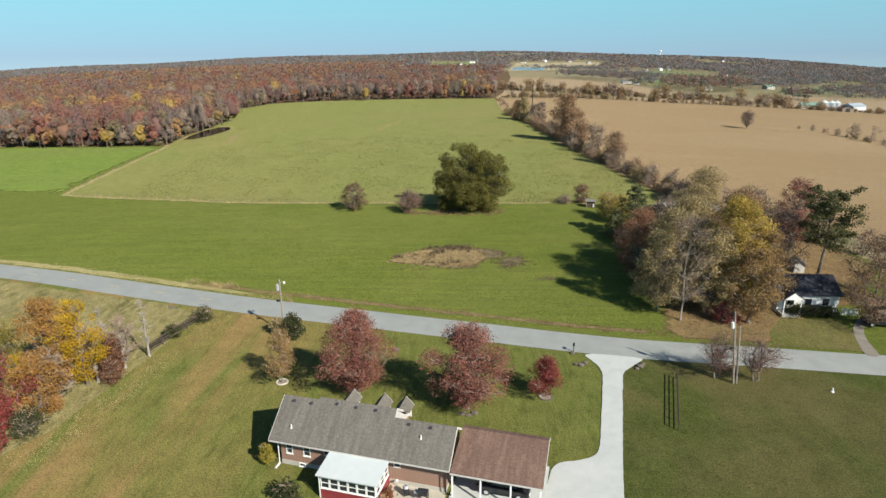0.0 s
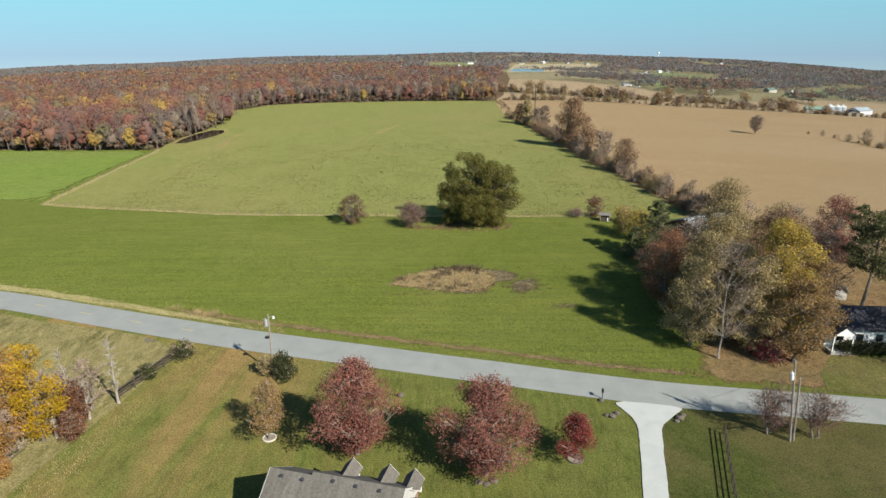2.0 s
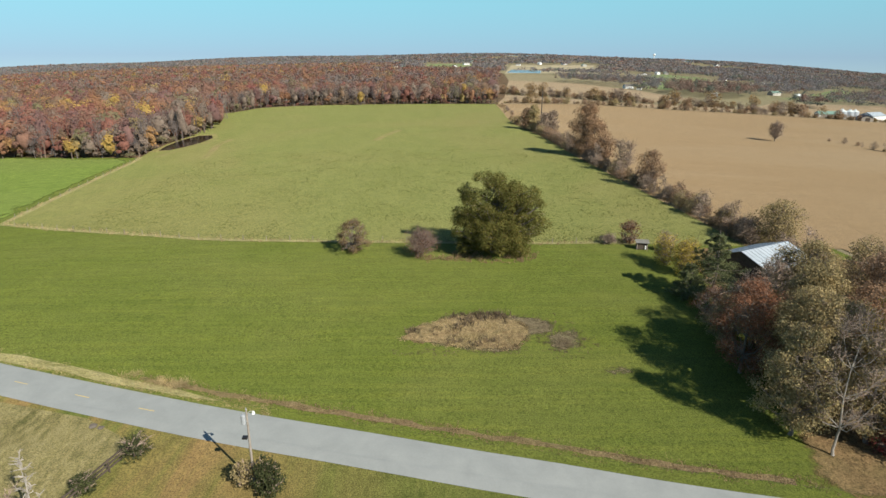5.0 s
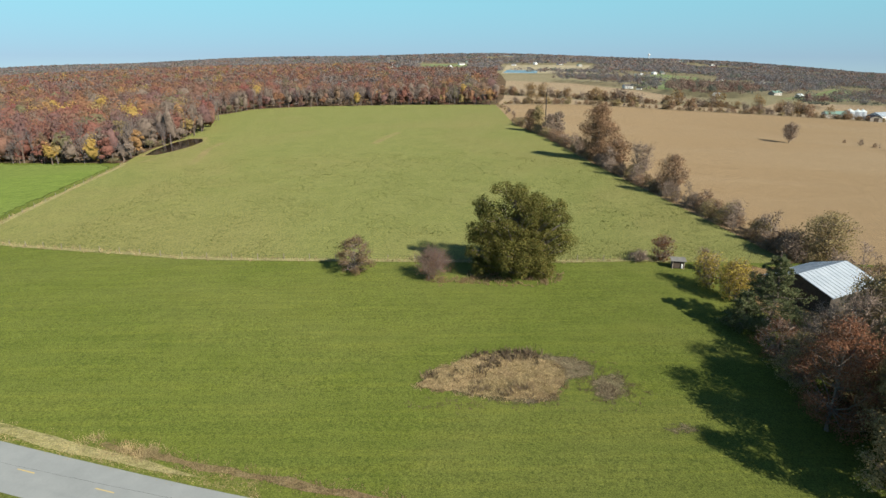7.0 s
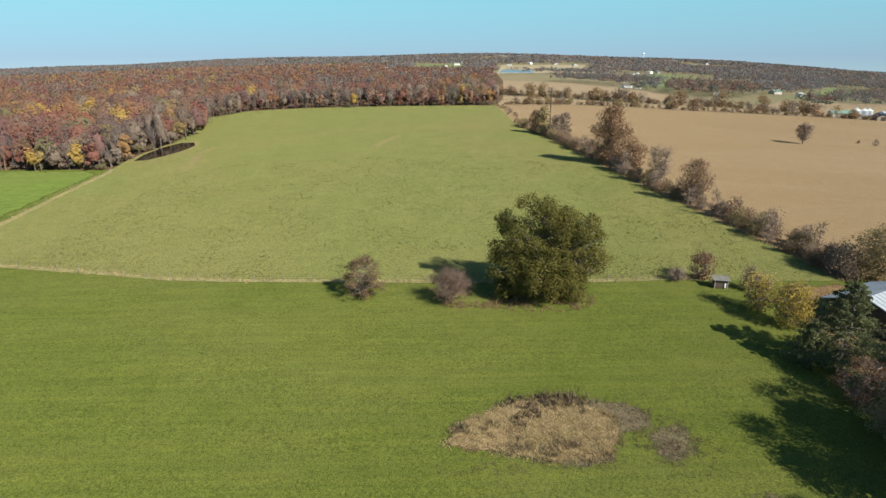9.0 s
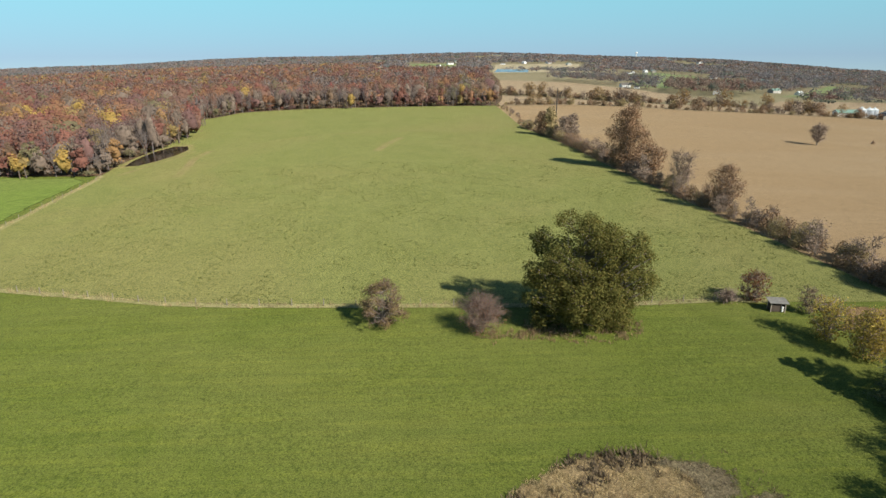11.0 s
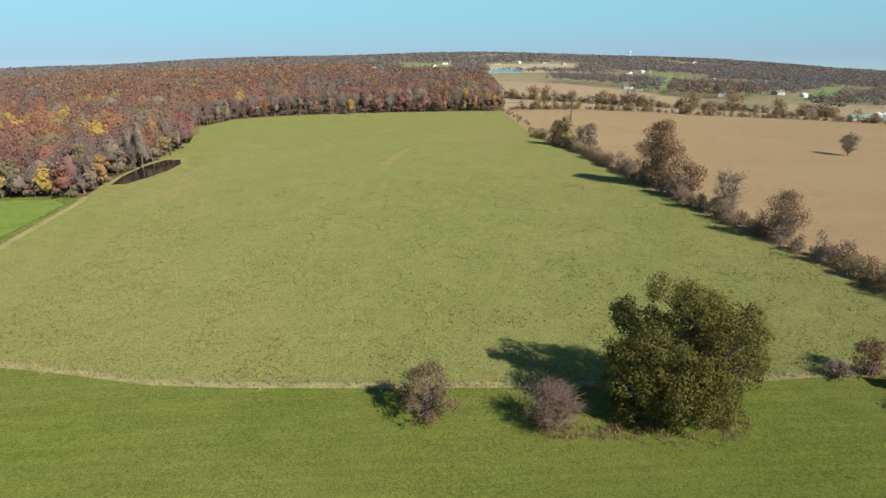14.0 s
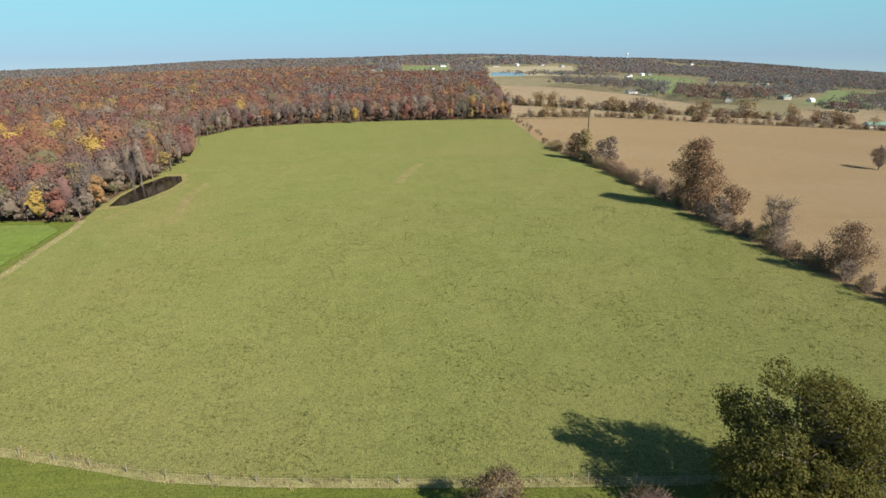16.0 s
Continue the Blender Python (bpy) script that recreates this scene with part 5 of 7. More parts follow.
def woods(name, trees, mat, label, trunks=True, seed=3):
    """Many trees as one piece of woodland: each is a domed crown of uneven boughs set with leaf sprays, on a trunk with limbs."""
    rng = np.random.default_rng(seed)
    V, Q, QA, T, TA, base = [], [], [], [np.zeros((0, 3), dtype=int)], [], 0

    def rod(p, q, r0, r1, tone):
        """A three-sided limb from p to q."""
        nonlocal base
        a0 = rng.uniform(0, 2)
        ring = np.array([(math.cos(a0 + k * 2.09), math.sin(a0 + k * 2.09), 0) for k in range(3)])
        V.append(np.concatenate([p + ring * r0, q + ring * r1]))
        Q.append(np.array([(0, 1, 4, 3), (1, 2, 5, 4), (2, 0, 3, 5)]) + base)
        QA.append(np.full(3, tone))
        base += 6

    for x, y, h, w, n, s, kind in trees:
        z0 = gz(x, y)
        bare = kind < 0.19 and n > 100
        low = rng.uniform(0.02, 0.2) if not bare else rng.uniform(0.15, 0.3)
        mid = np.array([x, y, z0 + h * (0.5 + low / 2)])
        size = np.array([w / 2, w / 2, h * (1 - low) / 2]) * (rng.uniform(0.85, 1.15, 3) if n > 20 else 1.0)
        ph, fold = rng.uniform(0, 6.28, 6), rng.integers(2, 5, 3)

        def bulge(d):
            """Uneven swelling of the crown in each direction, widest above the middle."""
            a, t = np.arctan2(d[:, 1], d[:, 0]), d[:, 2]
            k = 1 + 0.17 * np.sin(fold[0] * a + ph[0] + 2 * t) + 0.14 * np.sin(4.5 * t + ph[1] + a) + 0.11 * np.sin((fold[1] + 3) * a + ph[2] - 5 * t) + 0.14 * np.sin(7 * a + ph[3]) * np.sin(6 * t + ph[4])
            return (k * (1 - 0.1 * t))[:, None]

        full = n >= 300
        if bare:
            n = n // 2
        if not bare and n >= 100:
            tv, tf = FINE if n >= 200 and not full else COARSE
            v = tv * bulge(tv) * size * (0.6 if full else 0.75) + mid
            V.append(v)
            T.append(tf + base)
            TA.append(np.full(len(tf), kind))
            base += len(v)
        d = rng.normal(size=(n, 3))
        d[:, 1] -= 0.35
        d[:, 2] = np.where(d[:, 2] < (-0.4 if trunks else 0.0), -d[:, 2], d[:, 2])
        d /= np.linalg.norm(d, axis=1)[:, None]
        if full and not bare:
            # boughs at several heights, each a flattened clump of its own
            m = int(rng.integers(9, 15))
            hub = rng.normal(size=(m, 3))
            hub /= np.linalg.norm(hub, axis=1)[:, None]
            hub[:, 1] -= 0.25
            hub *= np.array([0.72, 0.72, 0.8]) * rng.uniform(0.65, 1.1, (m, 1))
            own = rng.integers(0, m, n)
            c = mid + (hub[own] + d * rng.uniform(0.14, 0.4, (m, 1))[own] * rng.uniform(0.6, 1.1, (n, 1)) * np.array([1.1, 1.1, 0.75])) * size
        else:
            c = mid + d * bulge(d) * rng.uniform(0.35 if bare or n < 100 else 0.78, 1.1, (n, 1)) ** (0.6 if n < 100 else 1) * size
        v, f = leaf_cards(c, s * rng.uniform(0.5, 1.3, n) * (0.62 if bare else 1.08), rng, d, 0.34 if n >= 100 else 0.3)
        V.append(v)
        Q.append(f + base)
        QA.append(np.full(n, kind))
        base += len(v)
        if bare or (trunks and n >= 100 and rng.random() < 0.55):
            foot = np.array([x, y - (0 if bare else w * 0.22), z0 - 0.3])
            fork = foot + np.array([rng.normal(0, 0.3), 0, 0.3 + h * rng.uniform(0.3, 0.5)])
            pale = rng.choice((0.0, 0.12, 0.2))
            rod(foot, fork, 0.2 + 0.006 * h, 0.15, pale)
            for _ in range(8 if bare else 3):
                a0, q = rng.uniform(0, 6.28), rng.uniform(0.08, 0.46)
                rod(fork - np.array([0, 0, rng.uniform(0, 0.12) * h]), np.array([x + math.cos(a0) * w * q, y + math.sin(a0) * w * q, z0 + h * rng.uniform(0.72, 1.04)]), 0.11, 0.035, pale)
    V, Q, T = np.concatenate(V), np.concatenate(Q), np.concatenate(T)
    A = np.concatenate(QA + TA)
    me = bpy.data.meshes.new(name)
    me.vertices.add(len(V))
    me.vertices.foreach_set("co", V.astype(np.float32).ravel())
    loops = np.concatenate([Q.ravel(), T.ravel()])
    me.loops.add(len(loops))
    me.loops.foreach_set("vertex_index", loops.astype(np.int32))
    me.polygons.add(len(Q) + len(T))
    me.polygons.foreach_set("loop_start", np.concatenate([np.arange(len(Q)) * 4, len(Q) * 4 + np.arange(len(T)) * 3]).astype(np.int32))
    me.polygons.foreach_set("use_smooth", np.concatenate([np.zeros(len(Q), dtype=bool), np.ones(len(T), dtype=bool)]))
    me.attributes.new("autumn", "FLOAT", "FACE").data.foreach_set("value", A.astype(np.float32))
    me.materials.append(mat)
    me.update(calc_edges=True)
    me.validate()
    return tagged(new(name, me), label, "woodland", kind="stuff")


def wood_kind(rng, x, y):
    """Patches of like colour run through the wood."""
    n = noise.noise((x / 70, y / 70, 3.1)) * 0.55 + noise.noise((x / 24, y / 24, 7.7)) * 0.3
    v = 0.47 + n * 1.0 + rng.gauss(0, 0.17) - 0.1 * (1 if y > 480 and x > -150 else 0)
    if rng.random() < 0.14:
        v = rng.random()
    return min(max(v, 0.0), 0.999)


rng = random.Random(21)
front, deep = [], []
edge = resample(WOODS_EDGE, 3.8)
for x, y in edge:
    for row in range(4):
        px, py = x - rng.uniform(-1, 2.5) * (1 + row), y + row * 6.5 + rng.uniform(-1.5, 2.5)
        if y < 300 and x > -150:
            px -= row * 3.0
        if 290 < y < 345 and row == 0 and -132 < x < -120:
            px -= 5
        if abs(px) > 0.95 * py + 40 or (-127 < px and py < 500):
            continue
        k = wood_kind(rng, px, py)
        if y < 300 and row == 0 and rng.random() < 0.45:
            k = rng.choice((0.80, 0.57, 0.57, 0.93, 0.74, 0.5))
        grey = rng.random() < (0.62 if x > -150 and 272 < y < 350 else 0.5 if y > 300 else 0.1)
        if grey:
            k = rng.uniform(0, 0.27)
        h = rng.uniform(7.0, 15.5) if row < 2 else rng.uniform(11, 18.5)
        near = py < 380
        n = (600 if near else 320) if row < 2 else 170
        front.append((px, py, h, rng.uniform(5.0, 9.5), n, (0.42 if near else 0.5) * (0.75 if grey else 1), k))
for x, y in resample(WOODS_EDGE, 2.6):
    if abs(x) < 0.95 * y + 40 and rng.random() < 0.8:
        front.append((x + rng.uniform(-3, 1), y + rng.uniform(-1.2, 4), rng.uniform(1.5, 5.5), rng.uniform(2.5, 5), 80, 0.32, rng.choice((0.05, 0.2, 0.3, 0.4, 0.5, 0.66, 0.74, 0.74))))
poly = WOODS_EDGE[1:] + [(56, 540), (75, 700), (107, 1000), (150, 1400), (-1250, 1400), (-1250, 700)]
y = 290.0
while y < 1400:
    step = 10.0 + max(0, y - 420) * 0.0055
    x = -0.92 * y - 40
    while x < 0.108 * y:
        px, py = x + rng.uniform(-0.5, 0.5) * step, y + rng.uniform(-0.5, 0.5) * step
        if inside(px, py, poly) and inside(px + 12, py - 22, poly):
            big = rng.choice((0.8, 1.0, 1.0, 1.3))
            h = rng.uniform(10.5, 18.0) * (0.85 + 0.15 * big) * (1.0 + 0.14 * noise.noise((px / 120, py / 120, 0)))
            deep.append((px, py, h, step * big * rng.uniform(0.8, 1.35), 200 if y < 480 else 130 if y < 640 else 80 if y < 950 else 32, 0.5 if y < 480 else 0.62 if y < 640 else 1.0 if y < 950 else 1.4 + (y - 800) * 0.001, wood_kind(rng, px, py)))
        x += step
    y += step
woods("woodland_edge", front, M["autumn"], "edge of an autumn wood of red, orange and grey trees")
woods("woodland", deep, M["autumn"], "wide autumn woodland of red, orange and brown trees", False, 4)
woods("yellow_woodland_tree", [(-64, 509, 10.5, 5.5, 160, 0.6, 0.98), (-139, 274, 11, 5.5, 220, 0.5, 0.97), (-156, 276, 8, 5, 150, 0.5, 0.97), (-187, 286, 9, 5, 150, 0.5, 0.85)], M["autumn"], "bright yellow trees at the edge of the wood", seed=9)

# scattered woods of the far country
far, far_west = [], []


def patch(poly, step, h0, h1, n, s, lo=0.0, hi=0.99):
    xs, ys = [p[0] for p in poly], [p[1] for p in poly]
    yy = min(ys)
    while yy < max(ys):
        xx = min(xs)
        while xx < max(xs):
            px, py = xx + rng.uniform(-0.5, 0.5) * step, yy + rng.uniform(-0.5, 0.5) * step
            if inside(px, py, poly):
                far.append((px, py, rng.uniform(h0 * 0.8, h1 * 1.25), step * rng.uniform(0.9, 1.7), n * 2 + 20, s * 0.95, rng.uniform(lo, hi)))
            xx += step
        yy += step


patch([(180, 1010), (246, 880), (300, 850), (330, 900), (330, 990), (240, 1090)], 9, 11, 16, 12, 0.9)
patch([(258, 722), (285, 690), (332, 685), (395, 770), (400, 830), (330, 880), (290, 800)], 8.5, 11, 16, 20, 0.9, 0.82)
patch([(250, 800), (275, 780), (290, 830), (262, 850)], 8, 7, 12, 14, 0.9)
patch([(345, 600), (372, 590), (392, 640), (368, 660)], 8, 7, 12, 16, 0.9, 0.6)
patch([(420, 780), (560, 930), (700, 1080), (640, 1100), (480, 940), (380, 830)], 11, 8, 14, 9, 1.1)
patch([(620, 830), (760, 1000), (980, 1240), (1060, 1220), (760, 850)], 11, 10, 17, 9, 1.1, 0.3)
patch([(430, 560), (640, 780), (780, 880), (700, 720), (480, 540)], 14, 4, 9, 9, 0.9)
patch([(420, 640), (520, 690), (700, 880), (760, 980), (640, 930), (480, 780)], 13, 7, 13, 16, 0.9, 0.2)
patch([(560, 1240), (700, 1500), (1100, 1500), (1300, 1400), (1000, 1260), (760, 1190)], 15, 9, 15, 7, 1.5)


def far_open(x, y):
    """Fields left open between the far woods."""
    if inside(x, y, [(-30, 1400), (80, 1400), (165, 2600), (-60, 2600)]) or inside(x, y, [(145, 1380), (400, 1570), (720, 2700), (290, 2600)]):
        return True
    if inside(x, y, [(276, 840), (520, 1180), (690, 1510), (650, 1780), (450, 1480)]):
        return True
    return noise.noise((x / 260, y / 420, 1.7)) > 0.22 and x > -200


yy = 1400.0
while yy < 4800:
    step = 15 + (yy - 1400) * 0.011
    xx = -0.86 * yy
    while xx < 0.86 * yy:
        px, py = xx + rng.uniform(-0.5, 0.5) * step, yy + rng.uniform(-0.5, 0.5) * step
        if not far_open(px, py) and rng.random() < 0.9:
            one = (px, py, rng.uniform(9, 16.5), step * rng.uniform(1.1, 1.8), 16, 1.9 + (yy - 1400) * 0.0016)
            # beyond this the autumn colours give way to the haze-greyed palette
            if px < -0.06 * py and py < 2300:
                far_west.append((*one, wood_kind(rng, px, py)))
            else:
                far.append((*one, rng.random()))
        xx += step
    yy += step
woods("west_woodland", far_west, M["autumn"], "distant autumn woods of orange and brown trees", False, 7)
woods("far_woodland", far, M["hazed_far_woods"], "distant bare grey brown woods between fields, haze mixed into their colour", False, 6)


# ---- dry grass and weeds, too many to count ----
def tufts(name, places, leaf, label, height, spread, blades, width, seed, droop=1.0):
    rg = np.random.default_rng(seed)
    V, F, base = [], [], 0
    for x, y, s in places:
        n = blades
        bx, by = x + rg.normal(0, spread * s, n), y + rg.normal(0, spread * s, n)
        hh = height * s * rg.uniform(0.5, 1.2, n)
        a = rg.uniform(0, 6.28, n)
        lean = rg.uniform(0.1, 0.6, n) * hh * droop
        z = np.array([gz(u, v) for u, v in zip(bx, by)])
        wx, wy = np.cos(a) * width * 0.5, np.sin(a) * width * 0.5
        la = rg.uniform(0, 6.28, n)
        p0 = np.stack([bx - wx, by - wy, z - 0.02], 1)
        p1 = np.stack([bx + wx, by + wy, z - 0.02], 1)
        p2 = np.stack([bx + np.cos(la) * lean + wx * 0.4, by + np.sin(la) * lean + wy * 0.4, z + hh], 1)
        p3 = np.stack([bx + np.cos(la) * lean - wx * 0.4, by + np.sin(la) * lean - wy * 0.4, z + hh], 1)
        V.append(np.stack([p0, p1, p2, p3], 1).reshape(-1, 3))
        F.append(np.arange(4 * n).reshape(n, 4) + base)
        base += 4 * n
    ob = link_mesh(name, np.concatenate(V).tolist(), np.concatenate(F).tolist(), LEAF[leaf])
    return tagged(ob, label, "grass", kind="stuff")


rng = random.Random(31)
P = []
for x, y, a in along(FENCE, 0.55) + along(WEST_LINE, 0.7):
    d = rng.gauss(0, 0.45)
    if 4 < x < 12:
        continue
    P.append((x - math.sin(a) * d, y + math.cos(a) * d, rng.uniform(0.45, 1.15)))
tufts("fence_grass", P, "straw", "strip of tall dry straw grass along the pasture fence", 0.75, 0.28, 16, 0.06, 1)
P = []
for x, y in resample([p for p in ROAD if -46 < p[0] < 33], 0.5):
    for _ in range(4):
        d = 5.1 + rng.gauss(0, 0.5)
        if rng.random() < 0.82 + 0.2 * noise.noise((x / 4, 0, 0)):
            P.append((x + 0.25 * d, y + d, rng.uniform(0.35, 1.0)))
tufts("ditch_weeds", P, "weed", "brown dry weeds in the roadside ditch", 0.3, 0.32, 12, 0.05, 2, 2.0)
P = []
for _ in range(20):
    P.append((rng.uniform(-44, -34), 0, rng.uniform(0.8, 1.7)))
P = [(x, road_y(x) + 5.4 + rng.gauss(0, 0.5), s) for x, _, s in P]
tufts("ditch_grass", P, "straw", "straw coloured clumps in the roadside ditch", 0.34, 0.35, 60, 0.045, 3, 2.2)
P = [(x, road_y(x) + 2.9 + abs(rng.gauss(0, 1.1)) + 0.25, rng.uniform(0.4, 1.0)) for x in (rng.uniform(-110, -24) for _ in range(900))]
tufts("verge_grass", P, "straw", "short dry grass along the road verge", 0.16, 0.35, 12, 0.05, 16, 2.2)
MOUND = [(-11, 104.2), (-7.4, 108.6), (-1.8, 112), (3.8, 112.4), (7, 110.2), (8.6, 107), (7.6, 103.4), (5.4, 101), (1.5, 100.6), (-3.8, 102), (-7.9, 102.8)]
P, Q = [], []
while len(P) < 520:
    x, y = rng.uniform(-11, 10), rng.uniform(100, 113)
    if inside(x, y, MOUND):
        e = min(1, (113 - y) / 12)
        P.append((x, y, rng.uniform(0.2, 0.8) * (0.7 + 0.4 * e)))
        if rng.random() < (0.9 if y > 110.3 else 0.06 + 0.5 * noise.noise((x / 3, y / 3, 0))):
            Q.append((x, y, rng.uniform(0.5, 1.1)))
P2 = [p for p in P if noise.noise((p[0] / 2.2, p[1] / 2.2, 4.4)) > 0.12]
P = [p for p in P if p not in P2 or rng.random() < 0.35]
tufts("mound_brown_grass", P2, "weed", "brown flattened weeds among the dry straw", 0.34, 0.45, 30, 0.06, 14, 2.4)
P3 = [(x, y, rng.uniform(0.3, 0.8)) for x, y in ((rng.gauss(12.8, 1.9), rng.gauss(103.2, 2.0)) for _ in range(150))] + [(x, y, rng.uniform(0.3, 0.7)) for x, y in ((rng.gauss(9.5, 1.8), rng.gauss(108.2, 1.6)) for _ in range(110))]
P3 += [(x, y, rng.uniform(0.2, 0.6)) for x, y in ((rng.uniform(-11, 8), rng.gauss(100.4, 0.7)) for _ in range(70))]
tufts("soil_weeds", P3, "dead_weed", "sparse dead stalks on the worn soil", 0.28, 0.4, 12, 0.06, 15, 2.2)
tufts("dry_mound", P, "straw", "mound of tall dry straw grass in the hay field", 0.38, 0.45, 36, 0.06, 4, 2.6)
tufts("mound_weeds", Q, "dead_weed", "dark brown dead weeds on the dry mound", 0.7, 0.4, 14, 0.12, 5, 1.8)
P = []
for x, y, a in along([(-42.5, 46.8), (-40.8, 52.7), (-39.2, 60.9), (-38.0, 69.2)], 0.4):
    for _ in range(9):
        P.append((x + rng.uniform(-0.6, 3.4), y + rng.uniform(-0.4, 0.4), rng.uniform(0.3, 0.8)))
tufts("paddock_edge_grass", P, "straw", "unmown straw grass along the wood edge", 0.22, 0.4, 7, 0.04, 6)
P = []
for x, y, a in along(HEDGE[3:], 0.8):
    P.append((x + rng.uniform(0, 2.5), y, rng.uniform(0.5, 1.2)))
tufts("hedge_grass", P, "weed", "rank brown grass along the hedgerow foot", 0.8, 0.5, 14, 0.08, 7)
P = []
while len(P) < 9000:
    x, y = rng.uniform(-95, 60), 149 + 130 * rng.random() ** 1.5
    if noise.noise((x / 9, y / 9, 5.5)) + rng.gauss(0, 0.25) > 0 and inside(x, y - 1.5, FENCE + [(60, 148), (56, 230), (50, 300), (-120, 300)]):
        P.append((x, y, rng.uniform(0.5, 1.3)))
tufts("pasture_tufts", P, "tussock", "uneaten tufts of coarse grass in the pasture", 0.2, 0.13, 7, 0.07, 9, 2.0)
P = [(6.6 + math.cos(a) * r, 140.2 + math.sin(a) * r * 0.7, rng.uniform(0.4, 0.9)) for a, r in ((rng.uniform(0, 6.28), rng.uniform(3, 8.5)) for _ in range(220))]
P += [(rng.uniform(-9, 2), rng.gauss(137.5, 0.8), rng.uniform(0.4, 0.9)) for _ in range(70)]
tufts("oak_grass", P, "weed", "rank dry grass round the oak", 0.7, 0.35, 14, 0.06, 8)


# ---- the brick house ----
def wall_with_openings(x0, x1, y0, y1, z0, z1, holes):
    """A thick wall along x with rectangular openings (x0, x1, z0, z1) right through it."""
    bm = bmesh.new()
    xs = sorted({x0, x1, *[h[0] for h in holes], *[h[1] for h in holes]})
    for a, b in zip(xs, xs[1:]):
        cut = sorted((h[2], h[3]) for h in holes if h[0] <= a and h[1] >= b)
        z = z0
        for c, d in cut:
            if c > z:
                box(bm, a, b, y0, y1, z, c)
            z = d
        if z < z1:
            box(bm, a, b, y0, y1, z, z1)
    bmesh.ops.remove_doubles(bm, verts=bm.verts, dist=0.0005)
    return bm


def window(parent, x, y, z, w, h, deep=0.12, sash=True, turn=None):
    """A sash window: white frame with a rail across the middle, glass set back, sill."""
    f = 0.07
    spec = [(x, x + f, y, y + deep, z, z + h), (x + w - f, x + w, y, y + deep, z, z + h), (x + f, x + w - f, y, y + deep, z, z + f), (x + f, x + w - f, y, y + deep, z + h - f, z + h)]
    if sash:
        spec.append((x + f, x + w - f, y + 0.02, y + deep, z + h / 2 - 0.03, z + h / 2 + 0.03))
    win = part("window", boxes(*spec), M["white"], parent)
    part("pane", boxes((x + f, x + w - f, y + 0.06, y + 0.075, z + f, z + h - f)), M["glass"], win)
    part("sill", boxes((x - 0.04, x + w + 0.04, y - 0.05, y + deep, z - 0.06, z - 0.002)), M["white"], win)
    if turn is not None:
        win.matrix_basis = turn
    return win


def gable_roof(name, parent, x0, x1, ya, yr, yb, za, zr, zb, mat, t=0.14, label="", trim=True, rakes=(0, 0)):
    """A pitched roof with thickness, and white boards along eaves and gables."""
    roof = part(name, prism([(ya, za), (yr, zr), (yb, zb), (yb, zb + t), (yr, zr + t), (ya, za + t)], x0, x1), mat, parent, label)
    if trim:
        for y, z, d in ((ya, za, -1), (yb, zb, 1)):
            part("gutter", boxes((x0, x1, y - 0.07 if d < 0 else y + 0.004, y - 0.004 if d < 0 else y + 0.07, z - 0.06, z + t - 0.06)), M["trim_paint"], roof)
        for x in [q for q, on in ((x0 - 0.06, rakes[0]), (x1 + 0.004, rakes[1])) if on]:
            part("rake_board", prism([(ya, za - 0.1), (yr, zr - 0.1), (yb, zb - 0.1), (yb, zb + t + 0.005), (yr, zr + t + 0.005), (ya, za + t + 0.005)], x, x + 0.04), M["trim_paint"], roof)
    return roof


